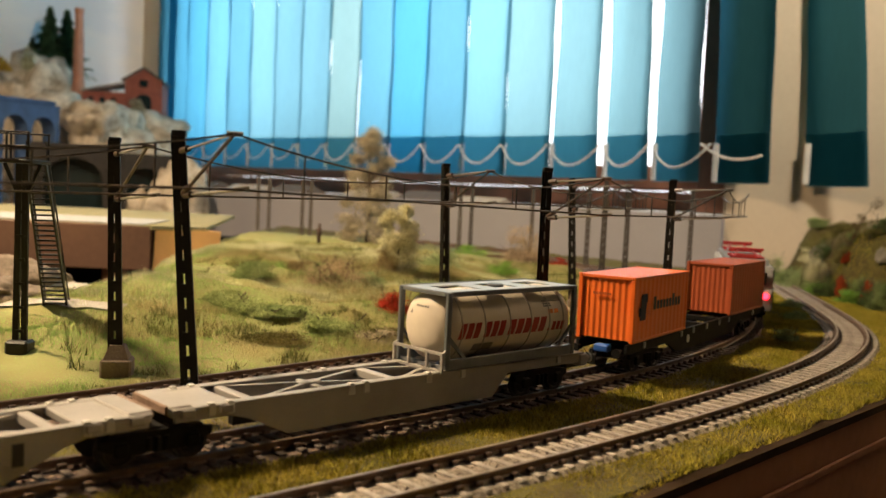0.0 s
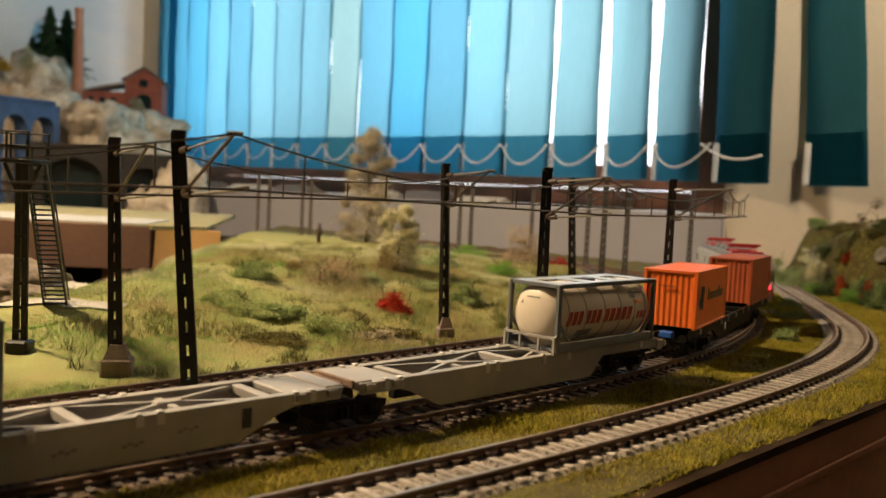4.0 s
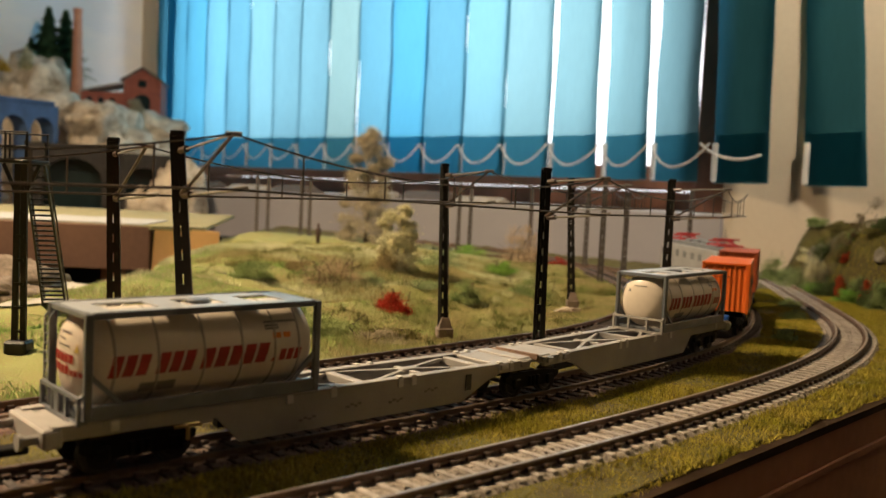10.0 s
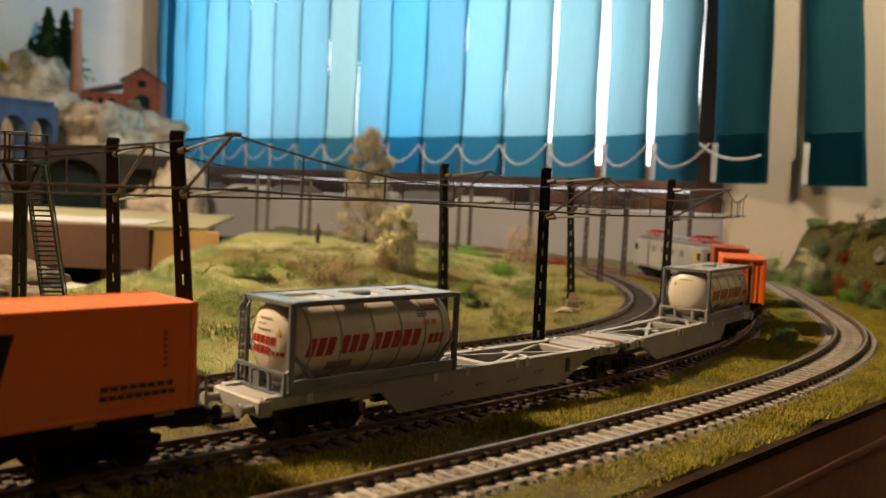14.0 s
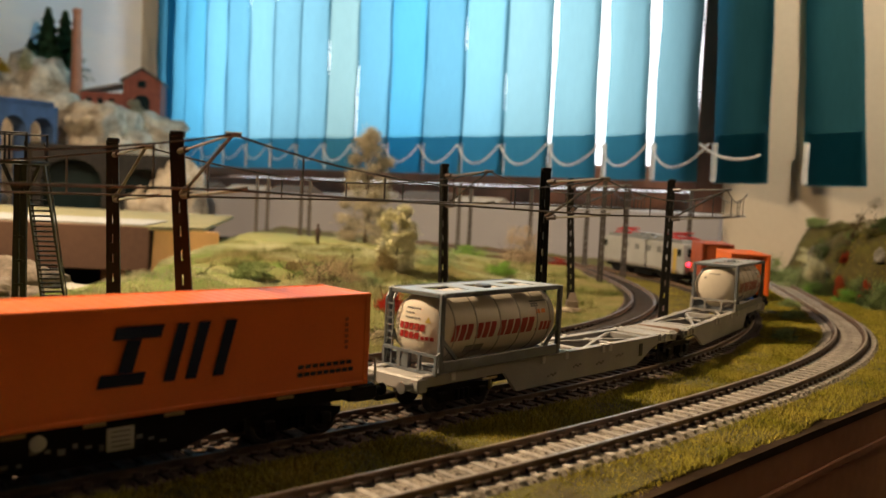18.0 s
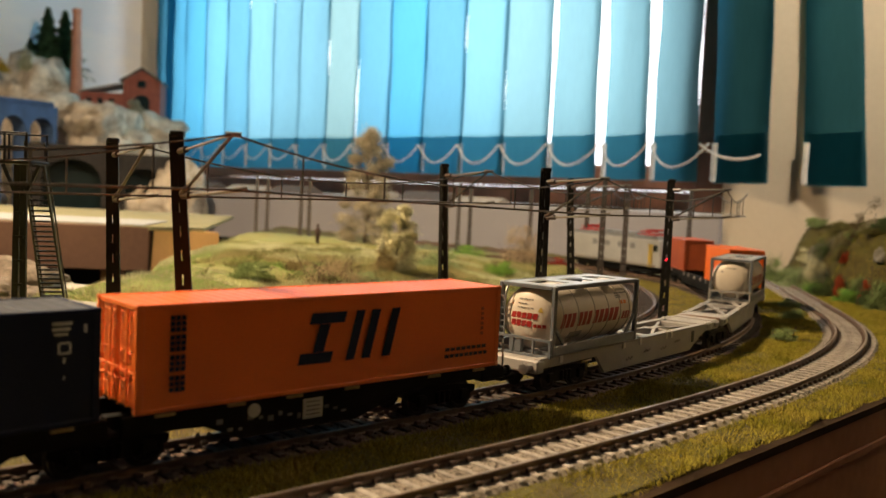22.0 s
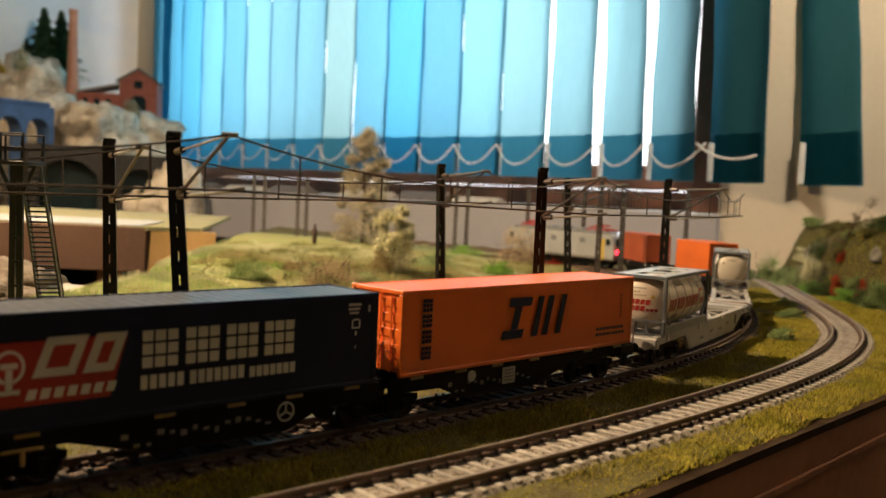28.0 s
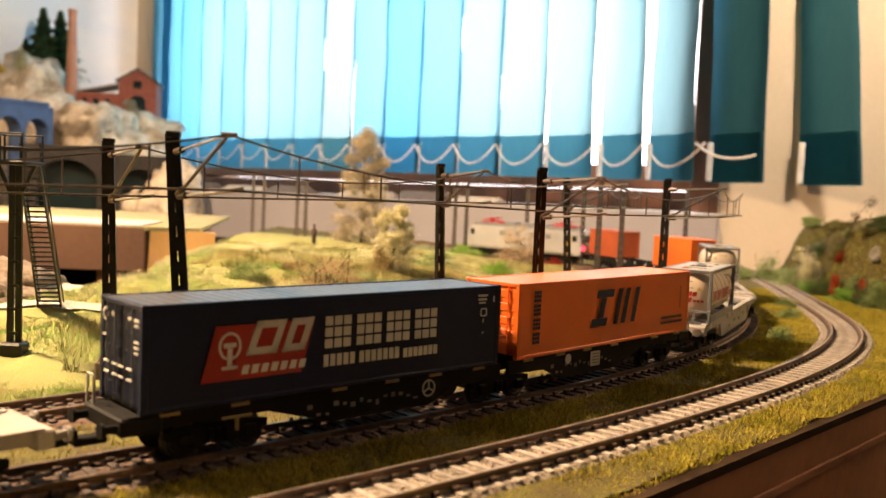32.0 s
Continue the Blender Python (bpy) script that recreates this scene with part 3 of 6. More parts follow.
def build_blinds():
    b = thing("vertical_blind", "turquoise cloth vertical blind with a white bottom chain", "blind", place=ROOM)
    u0 = 1.118
    part("head_rail", box(bmesh.new(), (u0, 1.48, 1.50), (0.045, 2.35, 0.04), 0.003), M_CHAIN, b, "white head rail")
    rng = random.Random(7)
    clips = []
    for i in range(-1, 18):
        low = 0.117 + 0.0007 * i
        w = 0.112 if i == 17 else 0.127
        mid = 2.405 if i == 17 else 0.5 + 0.115 * i
        turn = 6.1 - 0.28 * i + rng.uniform(-0.5, 0.5)
        v0, a0, v1, a1 = TURNED.get(i, (mid, turn, mid + rng.uniform(-0.0015, 0.0015), turn + rng.uniform(-0.4, 0.4)))
        wave, phase = rng.uniform(0.0012, 0.0026), rng.uniform(0, 6)

        def sheet(z0, z1, wide, off, nz, bulge=0.010):
            """A curved strip of cloth that turns and sways a little with its height."""
            bm = bmesh.new()
            rows = []
            for k in range(nz + 1):
                z = z0 + (z1 - z0) * k / nz
                f = (z - low) / 0.26
                tilt, v = radians(a0 + (a1 - a0) * min(f, 1.0)), v0 + (v1 - v0) * min(f, 1.0) + wave * math.sin(26 * z + phase) * min(f, 1.0)
                row = []
                for j in range(11):
                    a = -0.5 + j / 10
                    du = off + bulge * (1 - 4 * a * a) + 0.0016 * math.sin(9 * a + phase + 7 * z)
                    row.append(bm.verts.new((u0 + du * math.cos(tilt) + wide * a * math.sin(tilt), v + wide * a * math.cos(tilt) - du * math.sin(tilt), z)))
                rows.append(row)
            for p, q in zip(rows, rows[1:]):
                for j in range(10):
                    bm.faces.new((p[j], p[j + 1], q[j + 1], q[j]))
            return bm
        slat = part("slat", sheet(low + 0.001, 1.48, w, 0.0, 40), M_SLATS[GLOW_STEP.get(i, 0)], b, smooth=True)
        part("weight_pocket", sheet(low, low + 0.080, w - 0.001, -0.0012, 3), M_POCKET, slat, "darker hem with a weight in it", smooth=True)
        sn, cs = 0.060 * math.sin(radians(a0)), 0.060 * math.cos(radians(a0))
        e = v0 + cs
        part("clip", box(bmesh.new(), (u0 - 0.004 + sn, e, low + 0.034), (0.004, 0.009, 0.064), 0.001), M_CHAIN, slat, "white plastic clip")
        clips.append((e, low + 0.062, sn))
    # bead chains: the one between the two slats over the wall ends loose at the edge of the cloth
    for n, ((a, za, ua), (c, zc, uc)) in enumerate(zip(clips, clips[1:])):
        bm = bmesh.new()
        pts = []
        loose = n == 0
        if loose:
            a, za, ua = TURNED[0][0] - 0.048, za - 0.018, -0.02
        for k in range(25):
            f = k / 24
            sag = (0.016 if loose else 0.040) * (1 - (2 * f - 1) ** 2)
            bead = 0.0012 * math.sin(math.pi * f) + (0.0007 if k % 2 else -0.0007)
            pts.append(Vector((u0 - 0.014 + (ua if loose else uc * (2 * f - 1)) - 0.006 * math.sin(math.pi * f), a + (c - a) * f - (0 if loose else (ua + uc) * (a + 0.132) / 1.75 * (1 - f) ** 2), za + (zc - za) * f - sag + bead)))
        tube(bm, pts, 0.0018, 8)
        part("chain", bm, M_CHAIN, b, "white bead chain", smooth=True)


build_blinds()

# ---- masts and overhead wires ----
M_MAST = mat("dark_mast_paint", (0.017, 0.016, 0.014), (0.011, 0.010, 0.009), 200, 0.5, 0.0, bump=0.2, bscale=1500, spec=0.3)
# paler copy for far masts: fading by blur is put into their colour
M_MASTFAR = mat("dusty_mast_paint", (0.085, 0.07, 0.062), (0.055, 0.046, 0.04), 200, 0.7, bump=0.2, bscale=1500)
M_WIRE = mat("brown_wire", (0.10, 0.075, 0.055), (0.06, 0.045, 0.035), 200, 0.5, 0.4)
M_PALEWIRE = mat("pale_wire", (0.30, 0.27, 0.23), None, 200, 0.45, 0.5)
M_CONCRETE = mat("brown_concrete", (0.22, 0.17, 0.13), (0.15, 0.115, 0.09), 120, 0.85, bump=0.4, bscale=900)
M_INSULATOR = mat("dark_insulator", (0.07, 0.04, 0.03), None, 200, 0.4)


def mast(x, y, top, tips=None, lean=(0.0, 0.0), footing=True, toward=0.0, paint=None):
    """A lattice mast of two channels with rungs; tips: the upper and lower ends of its arm."""
    z0 = ground_z(x, y) - 0.001
    paint = paint or M_MAST
    m = thing("catenary_mast", "dark lattice catenary mast" + (" on a concrete footing" if footing else " beside the track"), "mast", "masts along the tracks",
              place=Matrix.Translation((x, y, z0)) @ Matrix.Rotation(toward, 4, "Z"))
    inv = m.matrix_basis.inverted()
    h = top - z0
    lx, ly = lean
    def at(dx, dy, z):
        f = z / h
        k = 1 - 0.36 * f
        return (dx * k + lx * f, dy * k + ly * f, z)
    if footing:
        bm = bmesh.new()
        k = 0.95 if y < 0.4 else 0.72
        box(bm, (0, 0, 0.0036), (0.0130 * k, 0.0120 * k, 0.0096), 0.0008)
        lathe(bm, [(0.0084, 0.0074 * k), (0.0140, 0.0042 * k)], 4, "Z", Matrix.Rotation(radians(45), 4, "Z"))
        part("footing", bm, M_CONCRETE, m, "brown concrete footing")
    for sx in (-1, 1):
        bm = bmesh.new()
        cx, wide = (-0.0025, 0.0006) if sx < 0 else (0.0012, 0.0024)
        beam(bm, at(cx, 0, 0.004), at(cx, 0, h), wide, 0.0024)
        part("channel", bm, paint, m)
    n = int(h / 0.0085)
    for k in range(1, n + 1):
        z = 0.006 + (h - 0.010) * k / n
        part("rung", beam(bmesh.new(), at(-0.0024, -0.0006, z), at(0.0024, -0.0006, z), 0.0007, 0.0046), paint, m)
    part("cap", box(bmesh.new(), at(0, 0, h), (0.0046, 0.0034, 0.0020), 0.0003), paint, m)
    if tips:
        up, low = (inv @ Vector(p) for p in tips)
        ua, la = Vector(at(0.0, 0.0, h - 0.006)), Vector(at(0, 0, max(low.z - 0.003, 0.01)))
        part("upper_arm", rod(bmesh.new(), ua, up, 0.00045, seg=6), M_PALEWIRE, m, "thin stay to the carrier wire")
        part("strut", rod(bmesh.new(), la, up, 0.0006, seg=6), M_WIRE, m, "slanting strut")
        part("lower_arm", rod(bmesh.new(), la, low, 0.0005, seg=6), M_PALEWIRE, m, "steady arm of the contact wire")
        for p, q in ((ua, up), (la, up), (la, low)):
            d = (q - p).normalized()
            bm = rod(bmesh.new(), p + d * 0.0015, p + d * 0.0065, 0.0012, seg=8)
            part("insulator", bm, M_INSULATOR, m)
        bm = bmesh.new()
        rod(bm, up - Vector((0.0022, 0, 0)), up + Vector((0.0026, 0, 0)), 0.0008, seg=6)
        rod(bm, low - Vector((0.0030, 0, 0)), low + Vector((0.0015, 0, 0.0008)), 0.0007, seg=6)
        part("wire_clamp", bm, M_PALEWIRE, m)
    return m


def wire_span(name, way, supports, droppers, label, material):
    """Carrier and contact wire from support to support: (way, carrier height, contact height), with droppers between them."""
    w = thing(name, label, "overhead wire", "overhead wires")
    for (s0, a0, c0), (s1, a1, c1) in zip(supports, supports[1:]):
        p0, p1 = way.side(s0, 0), way.side(s1, 0)
        span = (p1 - p0).length
        def carrier(f):
            return p0.lerp(p1, f) + Vector((0, 0, a0 + (a1 - a0) * f - span * 0.05 * 4 * f * (1 - f)))
        def contact(f):
            return p0.lerp(p1, f) + Vector((0, 0, c0 + (c1 - c0) * f - 0.0006 * 4 * f * (1 - f)))
        bm = bmesh.new()
        tube(bm, [carrier(k / 14) for k in range(15)], 0.00036)
        part("carrier_wire", bm, material, w)
        part("contact_wire", rod(bmesh.new(), contact(0), contact(1), 0.00040, seg=6), material, w)
        n = droppers if span > 0.15 else max(2, droppers - 2)
        for k in range(n):
            f = (k + 0.75) / (n + 0.5)
            part("dropper", rod(bmesh.new(), carrier(f), contact(f), 0.00034, seg=6), material, w)


MID_SUP = [(0.275, 0.0920, 0.0750), (0.458, 0.0934, 0.0768), (0.648, 0.0888, 0.0722), (0.815, 0.0890, 0.0720), (0.96, 0.089, 0.072), (1.10, 0.089, 0.072), (1.25, 0.089, 0.072), (1.42, 0.089, 0.072)]
IN_SUP = [(-0.44, 0.0900, 0.0720), (-0.228, 0.0908, 0.0728), (-0.037, 0.0914, 0.0748), (0.130, 0.0900, 0.0740), (0.30, 0.090, 0.073), (0.48, 0.090, 0.073), (0.68, 0.090, 0.073)]
wire_span("overhead_wire", MID, MID_SUP, 5, "brown carrier and contact wires over the middle track", M_WIRE)
wire_span("overhead_wire", INNER, IN_SUP, 5, "thin carrier and contact wires over the inner track", M_WIRE)


def tips_of(way, s, a, c):
    return way.side(s, 0.0, a), way.side(s + 0.004, 0.0, c)


mast(-0.0831, 0.2953, 0.0945, tips_of(MID, *MID_SUP[1]), (-0.0075, 0), False, 0.15)
mast(0.0494, 0.4256, 0.0925, tips_of(MID, *MID_SUP[2]), (-0.0010, 0.0), False, 0.15)
mast(0.1431, 0.5555, 0.0935, tips_of(MID, *MID_SUP[3]), (0, 0), False, -0.2)
mast(-0.1338, 0.3600, 0.0942, tips_of(INNER, *IN_SUP[1]), (-0.0030, 0), True, 0.2)
mast(0.0027, 0.4914, 0.0945, tips_of(INNER, *IN_SUP[2]), (-0.0035, 0.002), True, 0.2)
mast(0.0994, 0.6566, 0.0938, tips_of(INNER, *IN_SUP[3]), (-0.0060, 0.0), True, -0.1)
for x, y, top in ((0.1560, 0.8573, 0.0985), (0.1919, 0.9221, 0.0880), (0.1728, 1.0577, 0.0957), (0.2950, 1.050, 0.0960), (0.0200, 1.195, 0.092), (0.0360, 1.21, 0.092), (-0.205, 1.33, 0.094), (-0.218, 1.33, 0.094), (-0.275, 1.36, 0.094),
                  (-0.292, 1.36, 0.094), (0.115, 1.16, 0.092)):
    mast(x, y, top, None, (0, 0), False, -0.1, M_MASTFAR)


# ---- stair tower ----
def build_tower():
    t = thing("stair_tower", "dark metal stair tower with a railed platform beside the tracks", "stair tower",
              place=Matrix.Translation((-0.1853, 0.382, GROUND - 0.0005)))
    h = 0.0885
    bm = bmesh.new()
    box(bm, (0, 0, 0.004), (0.0100, 0.0090, 0.0120), 0.001)
    part("footing", bm, M_MAST, t)
    for sx in (-1, 1):
        part("column", beam(bmesh.new(), (sx * 0.0019, 0, 0.006), (sx * 0.0014, 0, h - 0.001), 0.0015, 0.0026), M_MAST, t)
    for k in range(7):
        part("rung", beam(bmesh.new(), (-0.0020, -0.001, 0.014 + 0.0105 * k), (0.0020, -0.001, 0.014 + 0.0105 * k), 0.0008, 0.0012), M_MAST, t)
    part("platform", box(bmesh.new(), (-0.010, 0.002, h), (0.034, 0.020, 0.0016), 0.0003), M_MAST, t)
    for sx in (-1, 1):
        part("bracket", beam(bmesh.new(), (sx * 0.002, 0, h - 0.014), (sx * 0.008, 0, h - 0.001), 0.001, 0.0014), M_MAST, t)
    for x in (-0.026, -0.0185, -0.011, -0.0035, 0.006):
        for y in (-0.0075, 0.0115):
            part("rail_post", beam(bmesh.new(), (x, y, h), (x, y, h + 0.0125), 0.0007, 0.0007), M_MAST, t)
    for y in (-0.0075, 0.0115):
        for z in (0.0065, 0.0125):
            part("hand_rail", rod(bmesh.new(), (-0.027, y, h + z), (0.0065, y, h + z), 0.0004, seg=6), M_MAST, t)
    top, foot = Vector((-0.0035, 0.010, h)), Vector((-0.0330, 0.0985, 0.0))
    top2, foot2 = Vector((0.0040, 0.013, h)), Vector((-0.0215, 0.1020, 0.0))
    for a, b in ((top, foot), (top2, foot2)):
        part("stringer", beam(bmesh.new(), a, b, 0.0009, 0.0032), M_MAST, t)
        up = Vector((0, 0, 0.0095))
        part("hand_rail", rod(bmesh.new(), a + up, b + up, 0.0004, seg=6), M_MAST, t)
        for f in (0.02, 0.3, 0.62, 0.97):
            p = a.lerp(b, f)
            part("rail_post", rod(bmesh.new(), p, p + up, 0.0004, seg=6), M_MAST, t)
    for k in range(34):
        f = (k + 0.5) / 34
        p, q = top.lerp(foot, f), top2.lerp(foot2, f)
        part("step", beam(bmesh.new(), p, q, 0.0030, 0.0008), M_MAST, t)


build_tower()


# ---- planting ----
def leafy(rng, size, lumps, leaves, leaf):
    """Leaf blades crowded into lumps over a low dome of the given size."""
    d = rng.normal(size=(lumps, 3))
    d[:, 2] = np.abs(d[:, 2])
    d /= np.linalg.norm(d, axis=1)[:, None]
    cs = d * rng.uniform(0.45, 1.0, (lumps, 1)) * (0.40, 0.40, 0.80)
    cs[:, 2] = np.maximum(cs[:, 2], 0.12)
    k = rng.integers(0, lumps, leaves)
    p = (cs[k] + rng.normal(size=(leaves, 3)) * rng.uniform(0.05, 0.11, lumps)[k][:, None]) * size
    p[:, 2] = np.maximum(p[:, 2], 0.0003)
    a, b = rng.normal(size=(leaves, 3)), rng.normal(size=(leaves, 3))
    a *= (0.6 * leaf * rng.uniform(0.5, 1.2, leaves) / np.linalg.norm(a, axis=1))[:, None]
    b *= (0.42 * leaf * rng.uniform(0.5, 1.2, leaves) / np.linalg.norm(b, axis=1))[:, None]
    verts = np.stack([p - a, p + b, p + a, p - b], 1).reshape(-1, 3)
    return [tuple(v) for v in verts.tolist()], [(4 * i, 4 * i + 1, 4 * i + 2, 4 * i + 3) for i in range(leaves)]


def foliage_mat(name, c1, c2, scale=60):
    return mat(name, c1, c2, scale, 0.9, spread=0.45, island=True, thin=0.15, spec=0.1, upright=0.42)


M_BARK = mat("brown_bark", (0.10, 0.065, 0.04), (0.06, 0.04, 0.025), 200, 0.9, bump=0.6, bscale=900)
F_OLIVE = foliage_mat("olive_brown_leaves", (0.31, 0.26, 0.16), (0.47, 0.41, 0.29))
F_YELLOW = foliage_mat("yellow_green_leaves", (0.54, 0.50, 0.27), (0.68, 0.66, 0.45))
F_GREEN = foliage_mat("deep_green_leaves", (0.17, 0.24, 0.08), (0.30, 0.36, 0.15))
F_GREY = foliage_mat("grey_green_leaves", (0.24, 0.32, 0.13), (0.40, 0.47, 0.24))
F_DARKBROWN = foliage_mat("dark_brown_leaves", (0.10, 0.07, 0.03), (0.16, 0.11, 0.05))
F_RUST = foliage_mat("rust_red_leaves", (0.46, 0.075, 0.03), (0.30, 0.06, 0.02))
F_RED = foliage_mat("red_leaves", (0.46, 0.04, 0.02), (0.30, 0.03, 0.015))
F_FERN = foliage_mat("pale_fern_leaves", (0.24, 0.30, 0.10), (0.40, 0.45, 0.19))
F_DRYBROWN = foliage_mat("withered_brown_leaves", (0.25, 0.20, 0.09), (0.38, 0.30, 0.14))
F_OLIVEDARK = foliage_mat("dull_olive_leaves", (0.11, 0.105, 0.032), (0.19, 0.165, 0.055))
F_DEEP = foliage_mat("deep_shade_leaves", (0.055, 0.085, 0.028), (0.11, 0.145, 0.05))
F_BEIGE = foliage_mat("beige_twigs", (0.50, 0.38, 0.24), (0.38, 0.27, 0.16))
F_BRIGHT = foliage_mat("bright_green_leaves", (0.16, 0.32, 0.05), (0.24, 0.40, 0.08))
F_SPRUCE = foliage_mat("dark_spruce_needles", (0.06, 0.12, 0.05), (0.10, 0.17, 0.07))


def tree(x, y, high, wide, leaves, material, label, seed, shape=(0.7, 0.95, 0.9, 0.6, 0.12), leaf=0.0016, lumps=60, z=None, name="model_tree", bend=0.0):
    """Trunk, limbs reaching into leaf clumps; shape: how wide the crown is from foot to top."""
    rng = np.random.default_rng(seed)
    z0 = ground_z(x, y) - 0.0005 if z is None else z
    t = thing(name, label, "tree", place=Matrix.Translation((x, y, z0)))
    spine = [Vector((bend * f * f * high + high * 0.012 * math.sin(9 * f + seed), high * 0.012 * math.cos(7 * f), high * f)) for f in (0, 0.2, 0.4, 0.6, 0.8, 0.95)]
    bm = bmesh.new()
    for k in range(5):
        rod(bm, spine[k], spine[k + 1], high * (0.014 - 0.0026 * k), high * (0.0114 - 0.0026 * k), 7)
    part("trunk", bm, M_BARK, t, smooth=True)
    verts, faces = [], []
    share = rng.dirichlet(np.full(lumps, 1.6))
    for k in range(lumps):
        f = (k + rng.uniform(0, 1)) / lumps
        wid = float(np.interp(f, (0, 0.15, 0.5, 0.8, 1.0), shape)) * wide / 2
        a, r = rng.uniform(0, 6.283), wid * math.sqrt(rng.uniform(0.12, 1.0))
        c = np.array((bend * f * f * high + r * math.cos(a), r * math.sin(a), high * (0.03 + 0.95 * f)))
        if k % 4 == 0:
            g = max(f - 0.16, 0.02)
            p = Vector((bend * g * g * high, 0, high * g))
            part("limb", rod(bmesh.new(), p, Vector(c), high * 0.006 * (1.2 - f), high * 0.0015, 5), M_BARK, t)
        size = wide * rng.uniform(0.055, 0.11) * (1.1 - 0.4 * f)
        for i in range(int(leaves * 2.6 * share[k])):
            p = c + rng.normal(size=3) * size * (1.0, 1.0, 0.75)
            p[2] = max(p[2], 0.001)
            b, d = rng.normal(size=3), rng.normal(size=3)
            b *= 0.6 * leaf * rng.uniform(0.4, 1.2) / np.linalg.norm(b)
            d *= 0.42 * leaf * rng.uniform(0.4, 1.2) / np.linalg.norm(d)
            i0 = len(verts)
            verts += [tuple(p - b), tuple(p + d), tuple(p + b), tuple(p - d)]
            faces.append((i0, i0 + 1, i0 + 2, i0 + 3))
    add_mesh("crown", verts, faces, material, t)["kind"] = "stuff"
    return t


def bush(x, y, high, wide, leaves, material, label, seed, leaf=0.0011, z=None, twigs=7, lumps=14):
    rng = np.random.default_rng(seed)
    z0 = ground_z(x, y) - 0.0005 if z is None else z
    high, wide, leaves, leaf = high * 1.1, wide * 1.2, int(leaves * 2.2), leaf * 1.15
    t = thing("model_bush", label, "bush", place=Matrix.Translation((x, y, z0)))
    for k in range(twigs):
        a = 2.4 * k
        o = Vector((wide * rng.uniform(-0.3, 0.3), wide * rng.uniform(-0.2, 0.2), 0))
        e = o + Vector((wide * 0.2 * math.cos(a), wide * 0.2 * math.sin(a), high * rng.uniform(0.4, 0.95)))
        mid = o.lerp(e, 0.5) + Vector((wide * rng.uniform(-0.08, 0.08), 0, high * 0.08))
        part("twig", tube(bmesh.new(), (o, mid, e), 0.00022, 4), M_BARK, t)
    verts, faces = leafy(rng, np.array((wide, wide * 0.8, high)), lumps * 2, leaves * 4, leaf * 0.8)
    add_mesh("leaves", verts, faces, material, t)["kind"] = "stuff"
    return t


tree(-0.1038, 1.1689, 0.152, 0.074, 10500, F_OLIVE, "tall sparse olive-brown model tree on the mound", 11, (0.85, 1.0, 0.95, 0.58, 0.12), 0.0026, 64)
tree(-0.0375, 0.712, 0.054, 0.035, 8500, F_YELLOW, "small bushy yellow-green model tree on the mound", 12, (0.8, 0.9, 0.95, 0.8, 0.4), 0.0015, 52)
bush(-0.0600, 0.482, 0.014, 0.036, 2800, F_FERN, "low grey-green spreading bush in the meadow", 13)
bush(-0.0295, 0.548, 0.0180, 0.021, 800, F_RED, "small red-leaved bush in the meadow", 14, 0.0010)
bush(-0.0776, 0.622, 0.024, 0.050, 1100, F_BEIGE, "dry twiggy beige bush in the meadow", 15, 0.0007, twigs=26)
bush(-0.1122, 0.508, 0.0110, 0.038, 2600, F_FERN, "low spreading pale green bush in the meadow", 16)
bush(-0.1300, 0.522, 0.0090, 0.026, 1400, F_FERN, "low spreading pale green bush in the meadow", 31)
bush(-0.0900, 0.512, 0.0080, 0.030, 1300, F_GREEN, "low dark green bush in the meadow", 32)
bush(-0.0920, 0.640, 0.0150, 0.030, 1000, F_GREEN, "dark green bush under dry twigs", 33)
bush(-0.0580, 0.642, 0.0130, 0.028, 900, F_GREY, "grey-green bush under dry twigs", 34)
bush(-0.1085, 0.657, 0.0110, 0.026, 500, F_DRYBROWN, "low brown withered tuft in the meadow", 35)
bush(-0.0470, 0.700, 0.0190, 0.020, 700, F_DRYBROWN, "brown withered bush at the foot of a tree", 36)
bush(-0.0120, 0.640, 0.0070, 0.026, 700, F_GREY, "low grey-green bush in the meadow", 37)
bush(-0.0270, 0.484, 0.0060, 0.030, 700, F_OLIVEDARK, "low dull olive tuft on the slope", 38)
bush(-0.0860, 0.446, 0.0055, 0.032, 900, F_OLIVEDARK, "low dull olive tuft on the slope", 39)
bush(-0.1335, 0.613, 0.0115, 0.034, 1700, F_GREEN, "low dark green bush in the meadow", 17)
bush(0.0950, 1.052, 0.054, 0.056, 900, F_BEIGE, "tall dry beige bush behind the meadow", 18, 0.0014, twigs=16)
bush(0.0576, 0.858, 0.017, 0.030, 700, F_BRIGHT, "round bright green bush in the meadow", 19)
bush(0.0184, 0.6145, 0.020, 0.024, 650, F_GREEN, "dark green bush beside a mast", 20)
bush(0.0700, 0.690, 0.018, 0.040, 800, F_GREEN, "low dark green bush in the meadow", 21)
bush(-0.0020, 0.790, 0.0200, 0.040, 1100, F_GREY, "grey-green bush in the meadow", 22)
bush(0.0350, 1.150, 0.016, 0.045, 600, F_BRIGHT, "bright green bush at the back of the meadow", 23)
bush(0.1450, 1.080, 0.012, 0.028, 400, F_RED, "small red-leaved bush at the back", 24)
bush(-0.0330, 0.470, 0.008, 0.030, 600, F_OLIVE, "low olive tuft in the meadow", 25)
bush(0.2940, 0.735, 0.010, 0.020, 400, F_GREEN, "dark green bush between two tracks", 26)
bush(0.2680, 0.660, 0.009, 0.018, 360, F_GREEN, "dark green bush between two tracks", 27)
bush(0.2160, 0.5420, 0.010, 0.017, 360, F_GREEN, "dark green bush between two tracks", 28)
